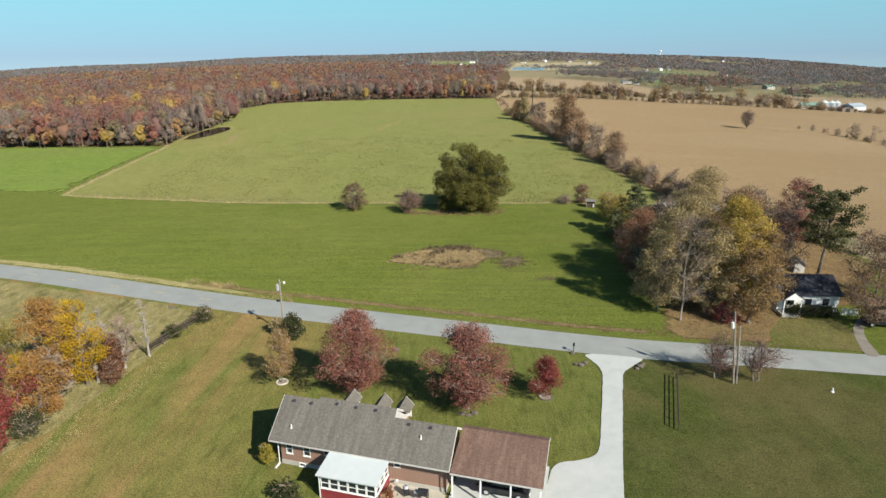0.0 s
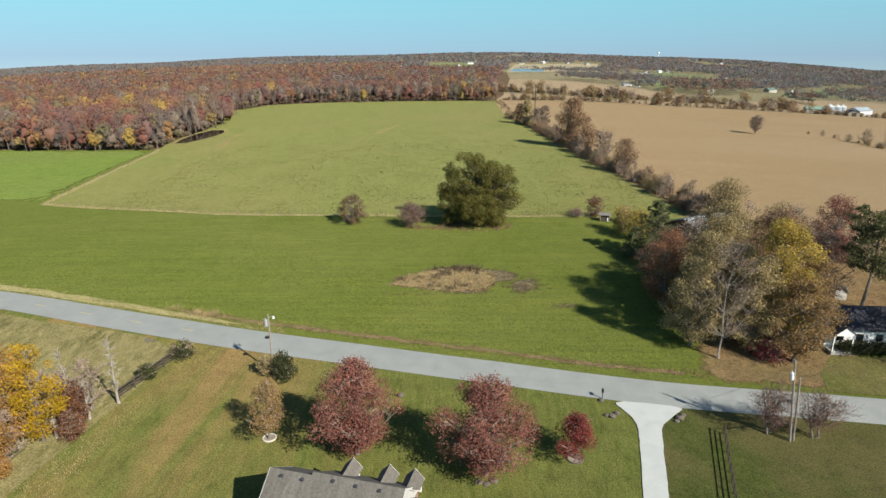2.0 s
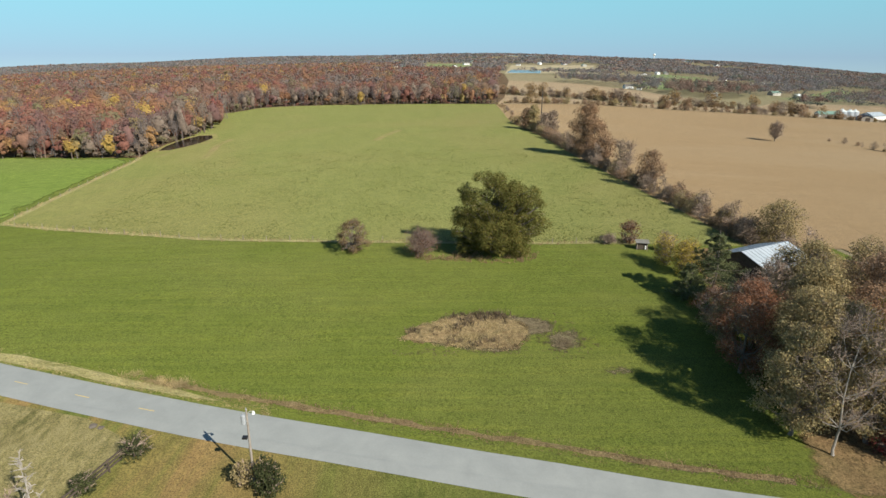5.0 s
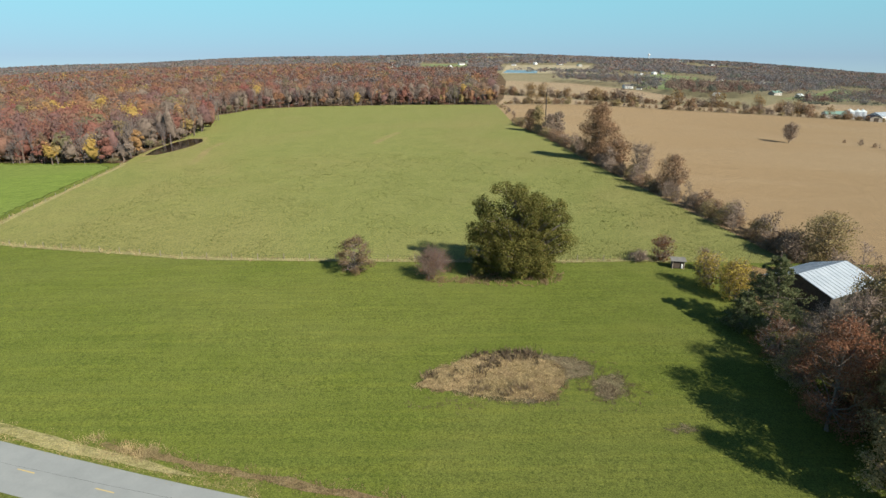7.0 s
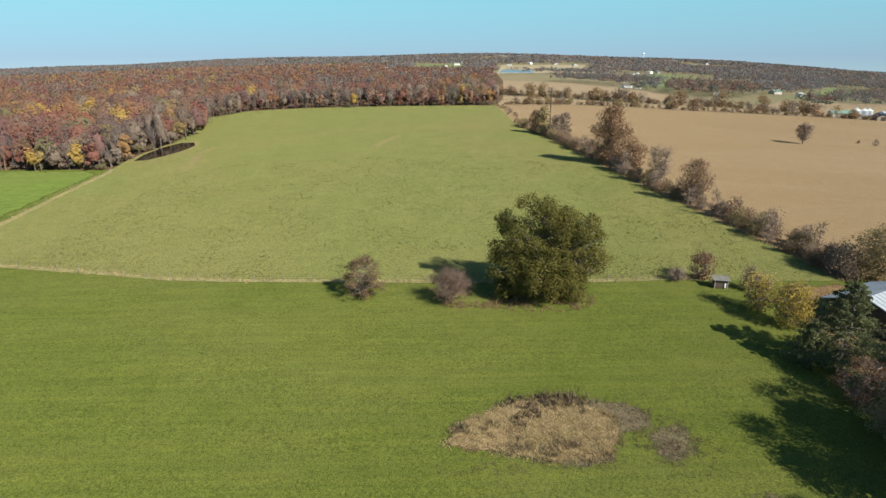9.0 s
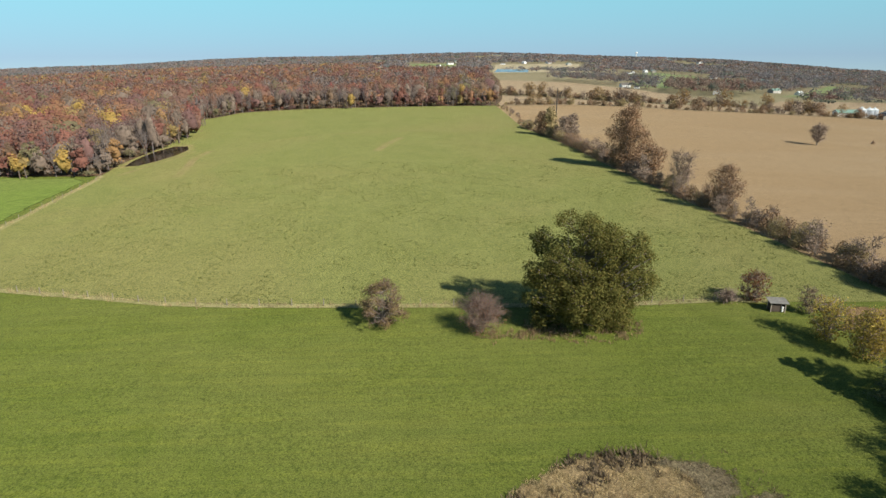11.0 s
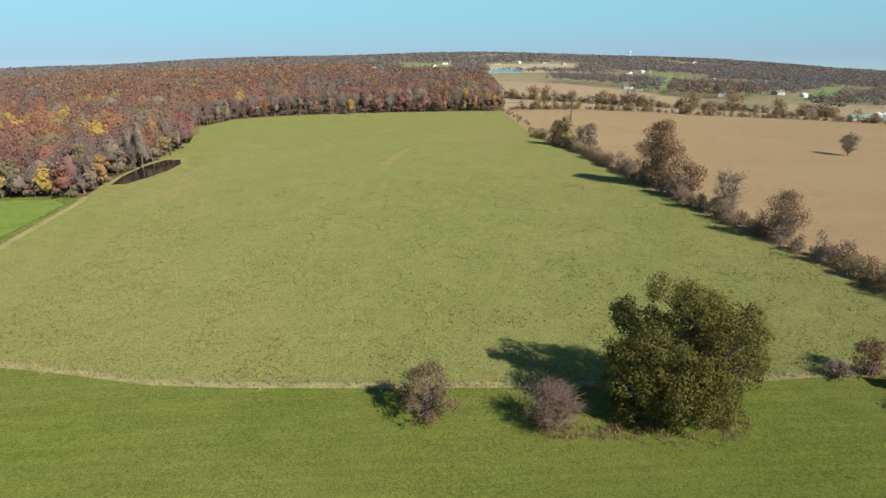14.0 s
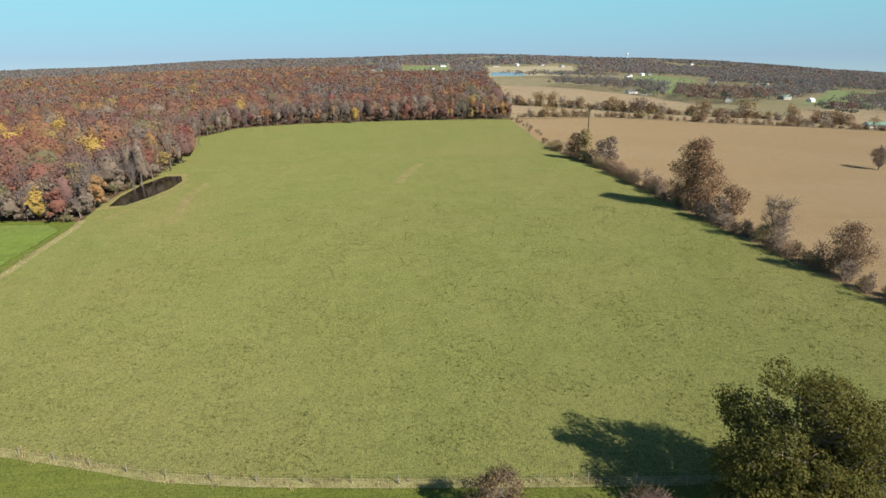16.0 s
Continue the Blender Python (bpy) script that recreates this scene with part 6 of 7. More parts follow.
def brick_house():
    h = thing("brick_house", pose(-16.3, 47.2, 0, 0, 0, -14.9), "brown brick house with grey shingle roof, red sunroom and carport", "house")
    part("foundation", wall_with_openings(0.5, 16.9, 0.55, 5.8, -0.1, 0.45, [(2.35, 3.0, -0.1, 0.45)]), M["block"], h)
    part("foundation", boxes((0.5, 11.3, 5.802, 7.2, -0.1, 0.45)), M["block"], h)
    holes = [(1.05, 1.75, 1.25, 2.35), (2.85, 3.6, 1.25, 2.35), (5.0, 5.75, 1.75, 2.35), (11.95, 12.6, 1.85, 2.4)]
    part("wall", wall_with_openings(0.5, 16.9, 0.6, 0.85, 0.45, 2.85, holes), M["brick"], h, "brown brick back wall")
    part("wall", boxes((0.5, 11.3, 6.9, 7.15, 0.45, 2.85)), M["brick"], h)
    part("wall", boxes((11.302, 16.9, 5.5, 5.75, 0.45, 2.85)), M["brick"], h)
    part("wall", boxes((11.05, 11.298, 5.752, 6.898, 0.45, 2.85)), M["brick"], h)
    for x, y in ((0.5, 6.898), (16.65, 5.498)):
        part("wall", boxes((x, x + 0.25, 0.852, y, 0.45, 2.85)), M["brick"], h)
    for a, b, c, d in holes:
        window(h, a, 0.58, c, b - a, d - c, sash=d - c > 0.8)
    window(h, 2.35, 0.5, 0.02, 0.65, 0.4, sash=False)
    part("floor", boxes((0.76, 16.64, 0.86, 5.49, 0.3, 0.44)), M["grey_wood"], h)
    part("ceiling", boxes((0.76, 16.64, 0.86, 5.49, 2.7, 2.84)), M["white"], h)
    m = 0.75
    gable_roof("roof", h, -0.35, 3.4, 0.0, 3.6, 7.2, 2.8, 2.8 + m * 3.6, 2.8, M["shingle"], label="weathered grey shingle roof", rakes=(1, 0))
    gable_roof("roof", h, 3.4, 11.3, 0.0, 3.82, 7.64, 2.8, 2.8 + m * 3.82, 2.8, M["shingle"])
    gable_roof("roof", h, 11.3, 17.3, 0.0, 3.12, 6.24, 2.8, 2.8 + m * 3.12, 2.8, M["shingle"], rakes=(0, 1))
    part("rake_board", prism([(3.12, 2.8 + m * 3.12 + 0.1), (3.82, 2.8 + m * 3.82 - 0.1), (7.64, 2.7), (7.64, 2.96), (3.82, 2.8 + m * 3.82 + 0.16), (3.3, 2.8 + m * 3.3 + 0.12)], 11.302, 11.345), M["trim_paint"], h, "white painted gable board")
    for x, yr, y1, mt in ((0.5, 3.6, 6.6, "white"), (11.1, 3.82, 7.0, "trim_paint"), (16.75, 3.12, 5.7, "brick")):
        part("gable", prism([(0.6, 2.85 + 0.3), (yr, 2.75 + m * yr), (y1, 2.85)], x, x + 0.15), M[mt], h)
    for u in (5.4, 8.75, 11.0):
        bm = bmesh.new()
        pts = [(u - 0.8, 4.05), (u, 4.9), (u + 0.8, 4.05)]
        lo = [bm.verts.new((x, 4.9 + (4.9 - z) * 1.33, z)) for x, z in pts]
        hi = [bm.verts.new((x, 7.35, z)) for x, z in pts]
        lo2 = [bm.verts.new((x, 4.9 + (4.9 - z) * 1.33, z - 0.12)) for x, z in pts]
        hi2 = [bm.verts.new((x, 7.35, z - 0.12)) for x, z in pts]
        for i in (0, 1):
            bm.faces.new((lo[i], lo[i + 1], hi[i + 1], hi[i]))
            bm.faces.new((hi2[i], hi2[i + 1], lo2[i + 1], lo2[i]))
            bm.faces.new((hi[i], hi[i + 1], hi2[i + 1], hi2[i]))
        bmesh.ops.recalc_face_normals(bm, faces=bm.faces)
        dorm = part("dormer", bm, M["shingle"], h)
        part("dormer_front", prism([(u - 0.65, 2.9), (u - 0.65, 4.05), (u, 4.76), (u + 0.65, 4.05), (u + 0.65, 2.9)], 6.95, 7.05), M["white"], dorm).matrix_basis = Matrix(((0, 1, 0, 0), (1, 0, 0, 0), (0, 0, 1, 0), (0, 0, 0, 1)))
        for s in (-1, 1):
            part("fascia", prism([(u, 4.78), (u, 4.93), (u + s * 0.83, 4.05), (u + s * 0.83, 3.9)], 7.355, 7.38), M["trim_paint"], dorm).matrix_basis = Matrix(((0, 1, 0, 0), (1, 0, 0, 0), (0, 0, 1, 0), (0, 0, 0, 1)))
    for u, v in ((0.85, 3.2), (2.7, 3.2), (5.3, 3.45), (7.3, 3.4), (9.3, 3.4), (12.8, 2.75), (14.9, 2.75)):
        z = 2.94 + v * m
        part("roof_vent", boxes((u - 0.14, u + 0.14, v - 0.14, v + 0.14, z - 0.06, z + 0.12), bevel=0.03), M["dark_shingle"], h, "small dark roof vent")
    for u, v in ((1.5, 1.15), (14.2, 1.9)):
        z = 2.94 + v * m
        bm = cylinder(bmesh.new(), u, v, z - 0.1, z + 0.3, 0.06)
        cylinder(bm, u, v, z - 0.1, z + 0.06, 0.13, 0.07)
        part("vent_pipe", bm, M["white"], h, "white vent pipe")
    bm = cylinder(bmesh.new(), 0.3, 0.45, 0.1, 2.75, 0.05, seg=8)
    box(bm, 0.22, 0.38, -0.35, 0.45, 0.02, 0.12)
    part("downpipe", bm, M["white"], h)
    bm = cylinder(bmesh.new(), 16.95, 0.2, 0.1, 2.75, 0.045, seg=8)
    part("downpipe", bm, M["black"], h)
    # sunroom
    s = part("sunroom", boxes((6.2, 11.5, -2.75, -2.6, 0.05, 1.02), (6.2, 6.35, -2.6, 0.59, 0.05, 1.02), (11.35, 11.5, -2.6, 0.59, 0.05, 1.02), (6.2, 11.5, -2.75, 0.59, 0.0, 0.05)), M["red_paint"], h, "red panelled sunroom with white framed windows")
    part("sunroom_roof", prism([(-3.05, 2.45), (0.35, 2.72), (0.35, 2.82), (-3.05, 2.55)], 5.95, 11.75), M["white_metal"], s, "flat white metal roof")
    part("lintel", boxes((6.2, 11.5, -2.75, -2.62, 2.2, 2.44), (6.2, 6.33, -2.62, 0.5, 2.2, 2.46), (11.37, 11.5, -2.62, 0.5, 2.2, 2.46)), M["white"], s)
    for k in range(6):
        window(s, 6.26 + k * 0.87, -2.74, 1.03, 0.83, 1.16)
    for k in range(3):
        for x, a in ((11.49, 90), (6.21, -90)):
            y = -2.55 + k * 1.02 + (0 if a > 0 else 0.9)
            window(s, 0, 0, 1.03, 0.9, 1.16, turn=pose(x, y, 0, 0, 0, a))
    part("corner_post", boxes((6.12, 6.2, -2.83, -2.75, 0.0, 2.44)), M["white"], s)
    # carport
    c = gable_roof("carport_roof", h, 17.38, 25.5, 0.0, 5.1, 6.2, 2.6, 3.75, 3.3, M["brown_shingle"], label="faded brown shingle carport roof", rakes=(0, 1))
    for y in (0.15, 6.0):
        for x in (17.55, 20.1, 22.75, 25.3):
            part("carport_post", boxes((x - 0.07, x + 0.07, y - 0.07, y + 0.07, 0.05, 2.6)), M["white"], c)
        part("beam", boxes((17.4, 25.45, y - 0.08, y + 0.08, 2.44, 2.6)), M["white"], c)
    part("slab", boxes((17.3, 25.6, -0.1, 6.3, -0.1, 0.13)), M["concrete"], h)
    part("gable", prism([(0.5, 2.6), (5.1, 3.68), (5.9, 3.3), (5.9, 2.62)], 25.35, 25.42), M["white"], c)
    return h


house = brick_house()
HM = pose(-16.3, 47.2, 0, 0, 0, -14.9)


def parked_car(m, label, mat):
    """A saloon car: body, cabin glass, wheels with rims, lights."""
    car = thing("car", m, label, "car")
    body = [(-2.35, 0.35), (-2.4, 0.62), (-2.3, 0.86), (-1.25, 0.95), (1.3, 0.98), (2.2, 0.9), (2.36, 0.66), (2.34, 0.35)]
    bm = prism([(a, b) for a, b in body], -0.9, 0.9)
    bmesh.ops.bevel(bm, geom=bm.edges[:], offset=0.06, segments=2, affect="EDGES")
    rot = Matrix(((0, 1, 0, 0), (1, 0, 0, 0), (0, 0, 1, 0), (0, 0, 0, 1)))
    part("body", bm, mat, car).matrix_basis = rot
    bm = prism([(-1.35, 0.97), (-0.6, 1.45), (0.75, 1.47), (1.55, 0.99)], -0.72, 0.72)
    bmesh.ops.bevel(bm, geom=bm.edges[:], offset=0.08, segments=2, affect="EDGES")
    part("cabin", bm, M["glass"], car).matrix_basis = rot
    part("car_roof", boxes((-0.5, 0.7, -0.62, 0.62, 1.455, 1.5), bevel=0.02), mat, car)
    for x in (-1.45, 1.45):
        for y in (-0.82, 0.82):
            bm = bmesh.new()
            bmesh.ops.create_cone(bm, cap_ends=True, segments=20, radius1=0.33, radius2=0.33, depth=0.22, matrix=Matrix.Translation((x, y, 0.33)) @ Matrix.Rotation(math.pi / 2, 4, "X"))
            wheel = part("wheel", bm, M["tyre"], car)
            bm = bmesh.new()
            bmesh.ops.create_cone(bm, cap_ends=True, segments=16, radius1=0.2, radius2=0.2, depth=0.24, matrix=Matrix.Translation((x, y, 0.33)) @ Matrix.Rotation(math.pi / 2, 4, "X"))
            part("rim", bm, M["steel"], wheel)
    for y in (-0.65, 0.65):
        part("headlight", boxes((-2.42, -2.34, y - 0.16, y + 0.16, 0.62, 0.76), bevel=0.02), M["white"], car)
        part("tail_light", boxes((2.3, 2.385, y - 0.16, y + 0.16, 0.66, 0.82), bevel=0.02), M["red_paint"], car)
    return car


parked_car(HM @ pose(21.9, 1.9, 0.13, 0, 0, 180), "black car parked under the carport", M["black"])
parked_car(pose(63.0, 77.0, gz(63, 77) + 0.07, 0, 0, 170), "dark car parked on the gravel drive", M["black"])


def barbecue(m):
    g = thing("barbecue", m, "black lidded barbecue on a wheeled cart", "barbecue")
    bm = bmesh.new()
    bmesh.ops.create_cone(bm, cap_ends=True, segments=16, radius1=0.3, radius2=0.3, depth=0.9, matrix=Matrix.Translation((0, 0, 0.9)) @ Matrix.Rotation(math.pi / 2, 4, "Y"))
    part("lid", bm, M["black"], g)
    part("firebox", boxes((-0.45, 0.45, -0.28, 0.28, 0.62, 0.9), bevel=0.03), M["black"], g)
    for x in (-0.42, 0.42):
        for y in (-0.22, 0.22):
            part("leg", boxes((x - 0.025, x + 0.025, y - 0.025, y + 0.025, 0, 0.62)), M["black"], g)
    part("side_shelf", boxes((-0.8, -0.46, -0.25, 0.25, 0.84, 0.88)), M["grey_metal"], g)
    return g


def smoker(m):
    g = thing("kettle_smoker", m, "upright dark kettle smoker with a pale lid", "barbecue")
    part("drum", cylinder(bmesh.new(), 0, 0, 0.15, 0.85, 0.27, 0.29, 18), M["black"], g)
    bm = bmesh.new()
    bmesh.ops.create_uvsphere(bm, u_segments=18, v_segments=8, radius=0.29, matrix=Matrix.Translation((0, 0, 0.86)) @ Matrix.Diagonal((1, 1, 0.75, 1)))
    part("lid", bm, M["grey_metal"], g, "pale metal lid")
    for k in range(3):
        a = k * 2.09
        part("leg", cylinder(bmesh.new(), math.cos(a) * 0.25, math.sin(a) * 0.25, 0, 0.2, 0.03, seg=8), M["black"], g)
    part("handle", boxes((-0.08, 0.08, -0.03, 0.03, 1.06, 1.12), bevel=0.015), M["black"], g)
    return g


smoker(HM @ pose(13.55, -0.75, 0.1))
barbecue(HM @ pose(15.2, -0.95, 0.1, 0, 0, 4))


def flower_pot(m, r, hgt, leaf, n, label):
    p = thing("flower_pot", m, label, "plant pot", "patio pots")
    bm = cylinder(bmesh.new(), 0, 0, 0, hgt, r * 0.72, r, 20)
    cylinder(bm, 0, 0, hgt - 0.06, hgt, r * 1.08, r * 1.08, 20)
    part("pot", bm, M["orange"], p)
    rg = np.random.default_rng(int(r * 1000))
    c = rg.normal(0, r * 0.5, (n, 3)) + np.array([0, 0, hgt + r * 0.6])
    c[:, 2] = np.maximum(c[:, 2], hgt)
    v, f = leaf_cards(c, rg.uniform(0.05, 0.12, n), rg)
    link_mesh("plant", v.tolist(), f.tolist(), LEAF[leaf], p)


flower_pot(HM @ pose(11.95, -2.5, 0.1), 0.42, 0.55, "brown", 160, "orange pot with a brown faded plant on the patio")
flower_pot(HM @ pose(12.05, -1.4, 0.1), 0.4, 0.35, "rust", 420, "orange pot of rust red flowers on the patio")
flower_pot(HM @ pose(12.4, -2.0, 0.1), 0.28, 0.3, "rust", 220, "small orange pot of rust red flowers on the patio")
lamp = thing("garden_light", HM @ pose(12.35, 0.2, 0.1), "small white globe garden light on a stake", "lamp")
part("stake", cylinder(bmesh.new(), 0, 0, 0, 0.5, 0.03, seg=8), M["grey_metal"], lamp)
bm = bmesh.new()
bmesh.ops.create_uvsphere(bm, u_segments=12, v_segments=8, radius=0.13, matrix=Matrix.Translation((0, 0, 0.58)))
part("globe", bm, M["white"], lamp)
tree("patio_shrub", "bare brown shrub beside the patio", 0.0, 40.2, 1.1, 2.6, "rust", 700, 0.08, 0.0, 12, "round", 0.04, seed=201, lobe=0.26, category="shrub", stems=3)


# ---- fences ----
def rail_fence(line, mat, label, hgt=1.4, rails=3, gap=2.4, r=0.085):
    """Posts with flat rails between them."""
    (x0, y0), (x1, y1) = line
    ln, a = math.hypot(x1 - x0, y1 - y0), math.degrees(math.atan2(y1 - y0, x1 - x0))
    f = thing("rail_fence", pose(x0, y0, gz(x0, y0), 0, 0, a), label, "fence")
    n = max(2, round(ln / gap))
    for i in range(n + 1):
        x = ln * i / n
        part("post", boxes((x - 0.9 * r, x + 0.9 * r, -0.9 * r, 0.9 * r, -0.1, hgt + 0.1), bevel=0.02), mat, f)
    for k in range(rails):
        z = hgt * (k + 0.85) / rails
        for i in range(n):
            a0, a1 = ln * i / n + 0.08, ln * (i + 1) / n - 0.08
            part("rail", boxes((a0, a1, -0.6 * r, 0.6 * r, z - r, z + r), bevel=0.01), mat, f)
    return f


rail_fence(((-36.4, 79.6), (-39.0, 69.8)), M["fence_wood"], "dark three rail wooden fence beside the paddock", 1.3)
rail_fence(((28.3, 62.8), (24.55, 52.45)), M["fence_wood"], "short weathered three rail fence on the lawn", 1.15, 3, 1.55, 0.05)


def post_fence(line, step, label):
    f = thing("wire_fence", pose(*line[0], gz(*line[0])), label, "fence")
    inv = f.matrix_world.inverted()
    last = None
    me = None
    for x, y, a in along(line, step):
        p = inv @ Vector((x, y, gz(x, y)))
        if me is None:
            bm = cylinder(bmesh.new(), 0, 0, -0.2, 1.25, 0.06, 0.05, 6)
            me = bpy.data.meshes.new("post")
            bm.to_mesh(me)
            bm.free()
            me.materials.append(M["pole_wood"])
        o = new("post", me)
        o.parent = f
        o.matrix_basis = Matrix.Translation(p)
        if last is not None:
            for z in (0.5, 0.85, 1.15):
                v, fc = [], []
                tube(v, fc, [tuple(last + Vector((0, 0, z))), tuple(p + Vector((0, 0, z)))], [0.008, 0.008], 3)
                link_mesh("fence_wire", v, fc, M["wire"], f)
        last = p


post_fence(FENCE, 5.0, "post and wire fence along the pasture")
post_fence(WEST_LINE, 6.0, "post and wire fence between hay field and pasture")


# ---- poles and wires ----
def utility_pole(x, y, hgt, label, can=None, can_mat="grey_metal", arm=None, lamp_arm=False, lean=0.0, stout=1.0, wood="pole_wood"):
    p = thing("utility_pole", pose(x, y, gz(x, y), 0, lean, 0), label, "pole")
    v, f = [], []
    tube(v, f, [(0, 0, -0.3), (0, 0, hgt * 0.5), (0, 0, hgt)], [0.125 * stout, 0.11 * stout, 0.085 * stout], 10)
    link_mesh("shaft", v, f, M[wood], p)
    if can:
        cx, cy, cz, r, ch = can
        bm = cylinder(bmesh.new(), cx, cy, cz, cz + ch, r, seg=16)
        cylinder(bm, cx, cy, cz + ch, cz + ch + 0.06, r * 1.05, r * 0.5, 16)
        cylinder(bm, cx, cy, cz + ch, cz + ch + 0.22, 0.05, seg=8)
        part("transformer", bm, M[can_mat], p)
        part("bracket", boxes((min(0, cx), max(0, cx), cy - 0.04, cy + 0.04, cz + 0.2, cz + 0.3)), M["grey_metal"], p)
    if lamp_arm:
        v, f = [], []
        tube(v, f, [(0, 0, hgt - 0.5), (0.3, -0.1, hgt - 0.15), (0.62, -0.15, hgt - 0.1)], [0.03, 0.03, 0.03], 6)
        link_mesh("lamp_arm", v, f, M["grey_metal"], p)
        bm = cylinder(bmesh.new(), 0.68, -0.16, hgt - 0.35, hgt - 0.08, 0.16, 0.09, 12)
        part("lamp_head", bm, M["white"], p)
    if arm:
        part("meter_box", boxes(arm, bevel=0.02), M["black"], p)
    part("insulator", cylinder(bmesh.new(), 0, 0, hgt, hgt + 0.2, 0.05, 0.03, 8), M["grey_metal"], p)
    return p


utility_pole(-22.6, 75.6, 8.0, "grey wooden utility pole with a lamp and transformer", (-0.33, -0.05, 6.55, 0.2, 0.85), lamp_arm=True, arm=(-0.62, -0.14, -0.2, 0.2, 4.9, 5.12))
utility_pole(34.6, 61.6, 9.3, "tall wooden utility pole with a pale transformer", (-0.27, -0.05, 7.4, 0.17, 0.72), "white", arm=(-0.5, -0.14, -0.15, 0.15, 4.75, 4.95), lean=-7)
utility_pole(35.0, 61.7, 7.3, "shorter pale wooden utility pole beside the taller one", lean=-5)
utility_pole(-100.0, 99.5, 8.6, "wooden utility pole beside the paddock")
utility_pole(55.5, 372.0, 21.0, "very tall dark wooden pole at the hedgerow", stout=2.4, wood="dark_wood")
utility_pole(-150.0, 492.0, 12.0, "wooden utility pole at the far wood edge", stout=1.5)


def wire(a, b, sag, r=0.022):
    n = 16
    pts = [tuple(Vector(a).lerp(Vector(b), i / n) - Vector((0, 0, sag * 4 * (i / n) * (1 - i / n)))) for i in range(n + 1)]
    v, f = [], []
    tube(v, f, pts, [r] * (n + 1), 4)
    tagged(link_mesh("overhead_wire", v, f, M["wire"]), "black overhead power line between poles", "wire", "overhead wires")


wire((33.46, 61.6, 9.25), (-22.6, 75.6, 8.6), 0.7, 0.007)
wire((-22.6, 75.6, 8.6), (-100, 99.5, 9.0), 0.9, 0.007)
for dz in (0.0, 2.6):
    wire((55.5, 372.0, 16.5 + dz), (-150.0, 492.0, 7.0 + dz), 1.5, 0.035)
wire((34.4, 61.7, 7.1), (59.0, 80.5, 3.3), 0.5, 0.016)


# ---- small things on the lawn and by the road ----
def mailbox(x, y):
    m = thing("mailbox", pose(x, y, gz(x, y), 0, 0, 75), "dark mailbox on a post beside the drive", "mailbox")
    part("post", boxes((-0.05, 0.05, -0.05, 0.05, -0.1, 1.0)), M["fence_wood"], m)
    bm = bmesh.new()
    bmesh.ops.create_cone(bm, cap_ends=True, segments=16, radius1=0.13, radius2=0.13, depth=0.5, matrix=Matrix.Translation((0, 0, 1.14)) @ Matrix.Rotation(math.pi / 2, 4, "Y"))
    box(bm, -0.25, 0.25, -0.13, 0.13, 1.0, 1.14)
    part("box", bm, M["black"], m)
    part("flag", boxes((0.05, 0.07, 0.135, 0.15, 1.15, 1.35)), M["red_paint"], m)


mailbox(17.2, 69.6)


def stone(x, y, r, mat="boulder", seed=1, label="rough brown boulder beside the drive", flat=0.6):
    rg = random.Random(seed)
    bm = bmesh.new()
    bmesh.ops.create_icosphere(bm, subdivisions=2, radius=r)
    for v in bm.verts:
        n = noise.noise(v.co * 1.7 / r + Vector((seed, 0, 0)))
        v.co = v.co * (1 + 0.35 * n)
        v.co.z *= flat
    ob = part("boulder", bm, M[mat])
    ob.matrix_world = pose(x, y, gz(x, y) + r * flat * 0.45, 0, 0, rg.uniform(0, 360))
    tagged(ob, label, "rock", "drive boulders")


for i, (x, y, r) in enumerate(((17.4, 66.0, 0.42), (18.1, 66.6, 0.32), (16.8, 66.2, 0.3), (17.0, 69.2, 0.33), (24.7, 65.6, 0.45), (25.3, 66.2, 0.32), (24.2, 65.1, 0.3))):
    stone(x, y, r, seed=i + 3)
for i, (x, y, r) in enumerate(((2.0, 55.6, 0.4), (2.7, 55.3, 0.35), (3.4, 55.7, 0.4))):
    stone(x, y, r, "boulder", 20 + i, "brown stone at the foot of the maple", 0.4)
stone(-6.3, 70.3, 0.4, "boulder", 31, "brown stone on the front lawn", 0.7)
stone(-42.6, 84.4, 0.45, "boulder", 32, "weathered stone at the culvert end", 0.4)
stone(-41.6, 84.1, 0.35, "boulder", 33, "weathered stone at the culvert end", 0.4)


def mulch_ring(x, y, r, mat, label):
    """A low ring of stones round a tree's foot, filled with mulch."""
    t = thing("mulch_ring", pose(x, y, gz(x, y)), label, "garden bed")
    part("mulch_bed", cylinder(bmesh.new(), 0, 0, -0.05, 0.07, r, r * 0.9, 20), M["mulch"], t)
    n = 14
    for k in range(n):
        a = 2 * math.pi * k / n
        bm = boxes((-0.16, 0.16, -0.09, 0.09, -0.02, 0.14), bevel=0.035)
        part("stone", bm, M[mat], t).matrix_basis = pose(math.cos(a) * r, math.sin(a) * r, 0, 0, 0, math.degrees(a) + 90)


mulch_ring(-19.5, 62.4, 0.65, "pale_stone", "ring of pale stones round the young golden tree")
mulch_ring(11.7, 58.9, 0.75, "boulder", "ring of brown stones round the crimson maple")
statue = thing("garden_statue", pose(45.2, 59.6, 0), "small white garden ornament on the east lawn", "ornament")
bm = cylinder(bmesh.new(), 0, 0, 0, 0.12, 0.2, 0.18, 10)
cylinder(bm, 0, 0, 0.12, 0.42, 0.1, 0.07, 10)
cylinder(bm, 0, 0, 0.42, 0.6, 0.09, 0.03, 10)
part("ornament", bm, M["white"], statue)


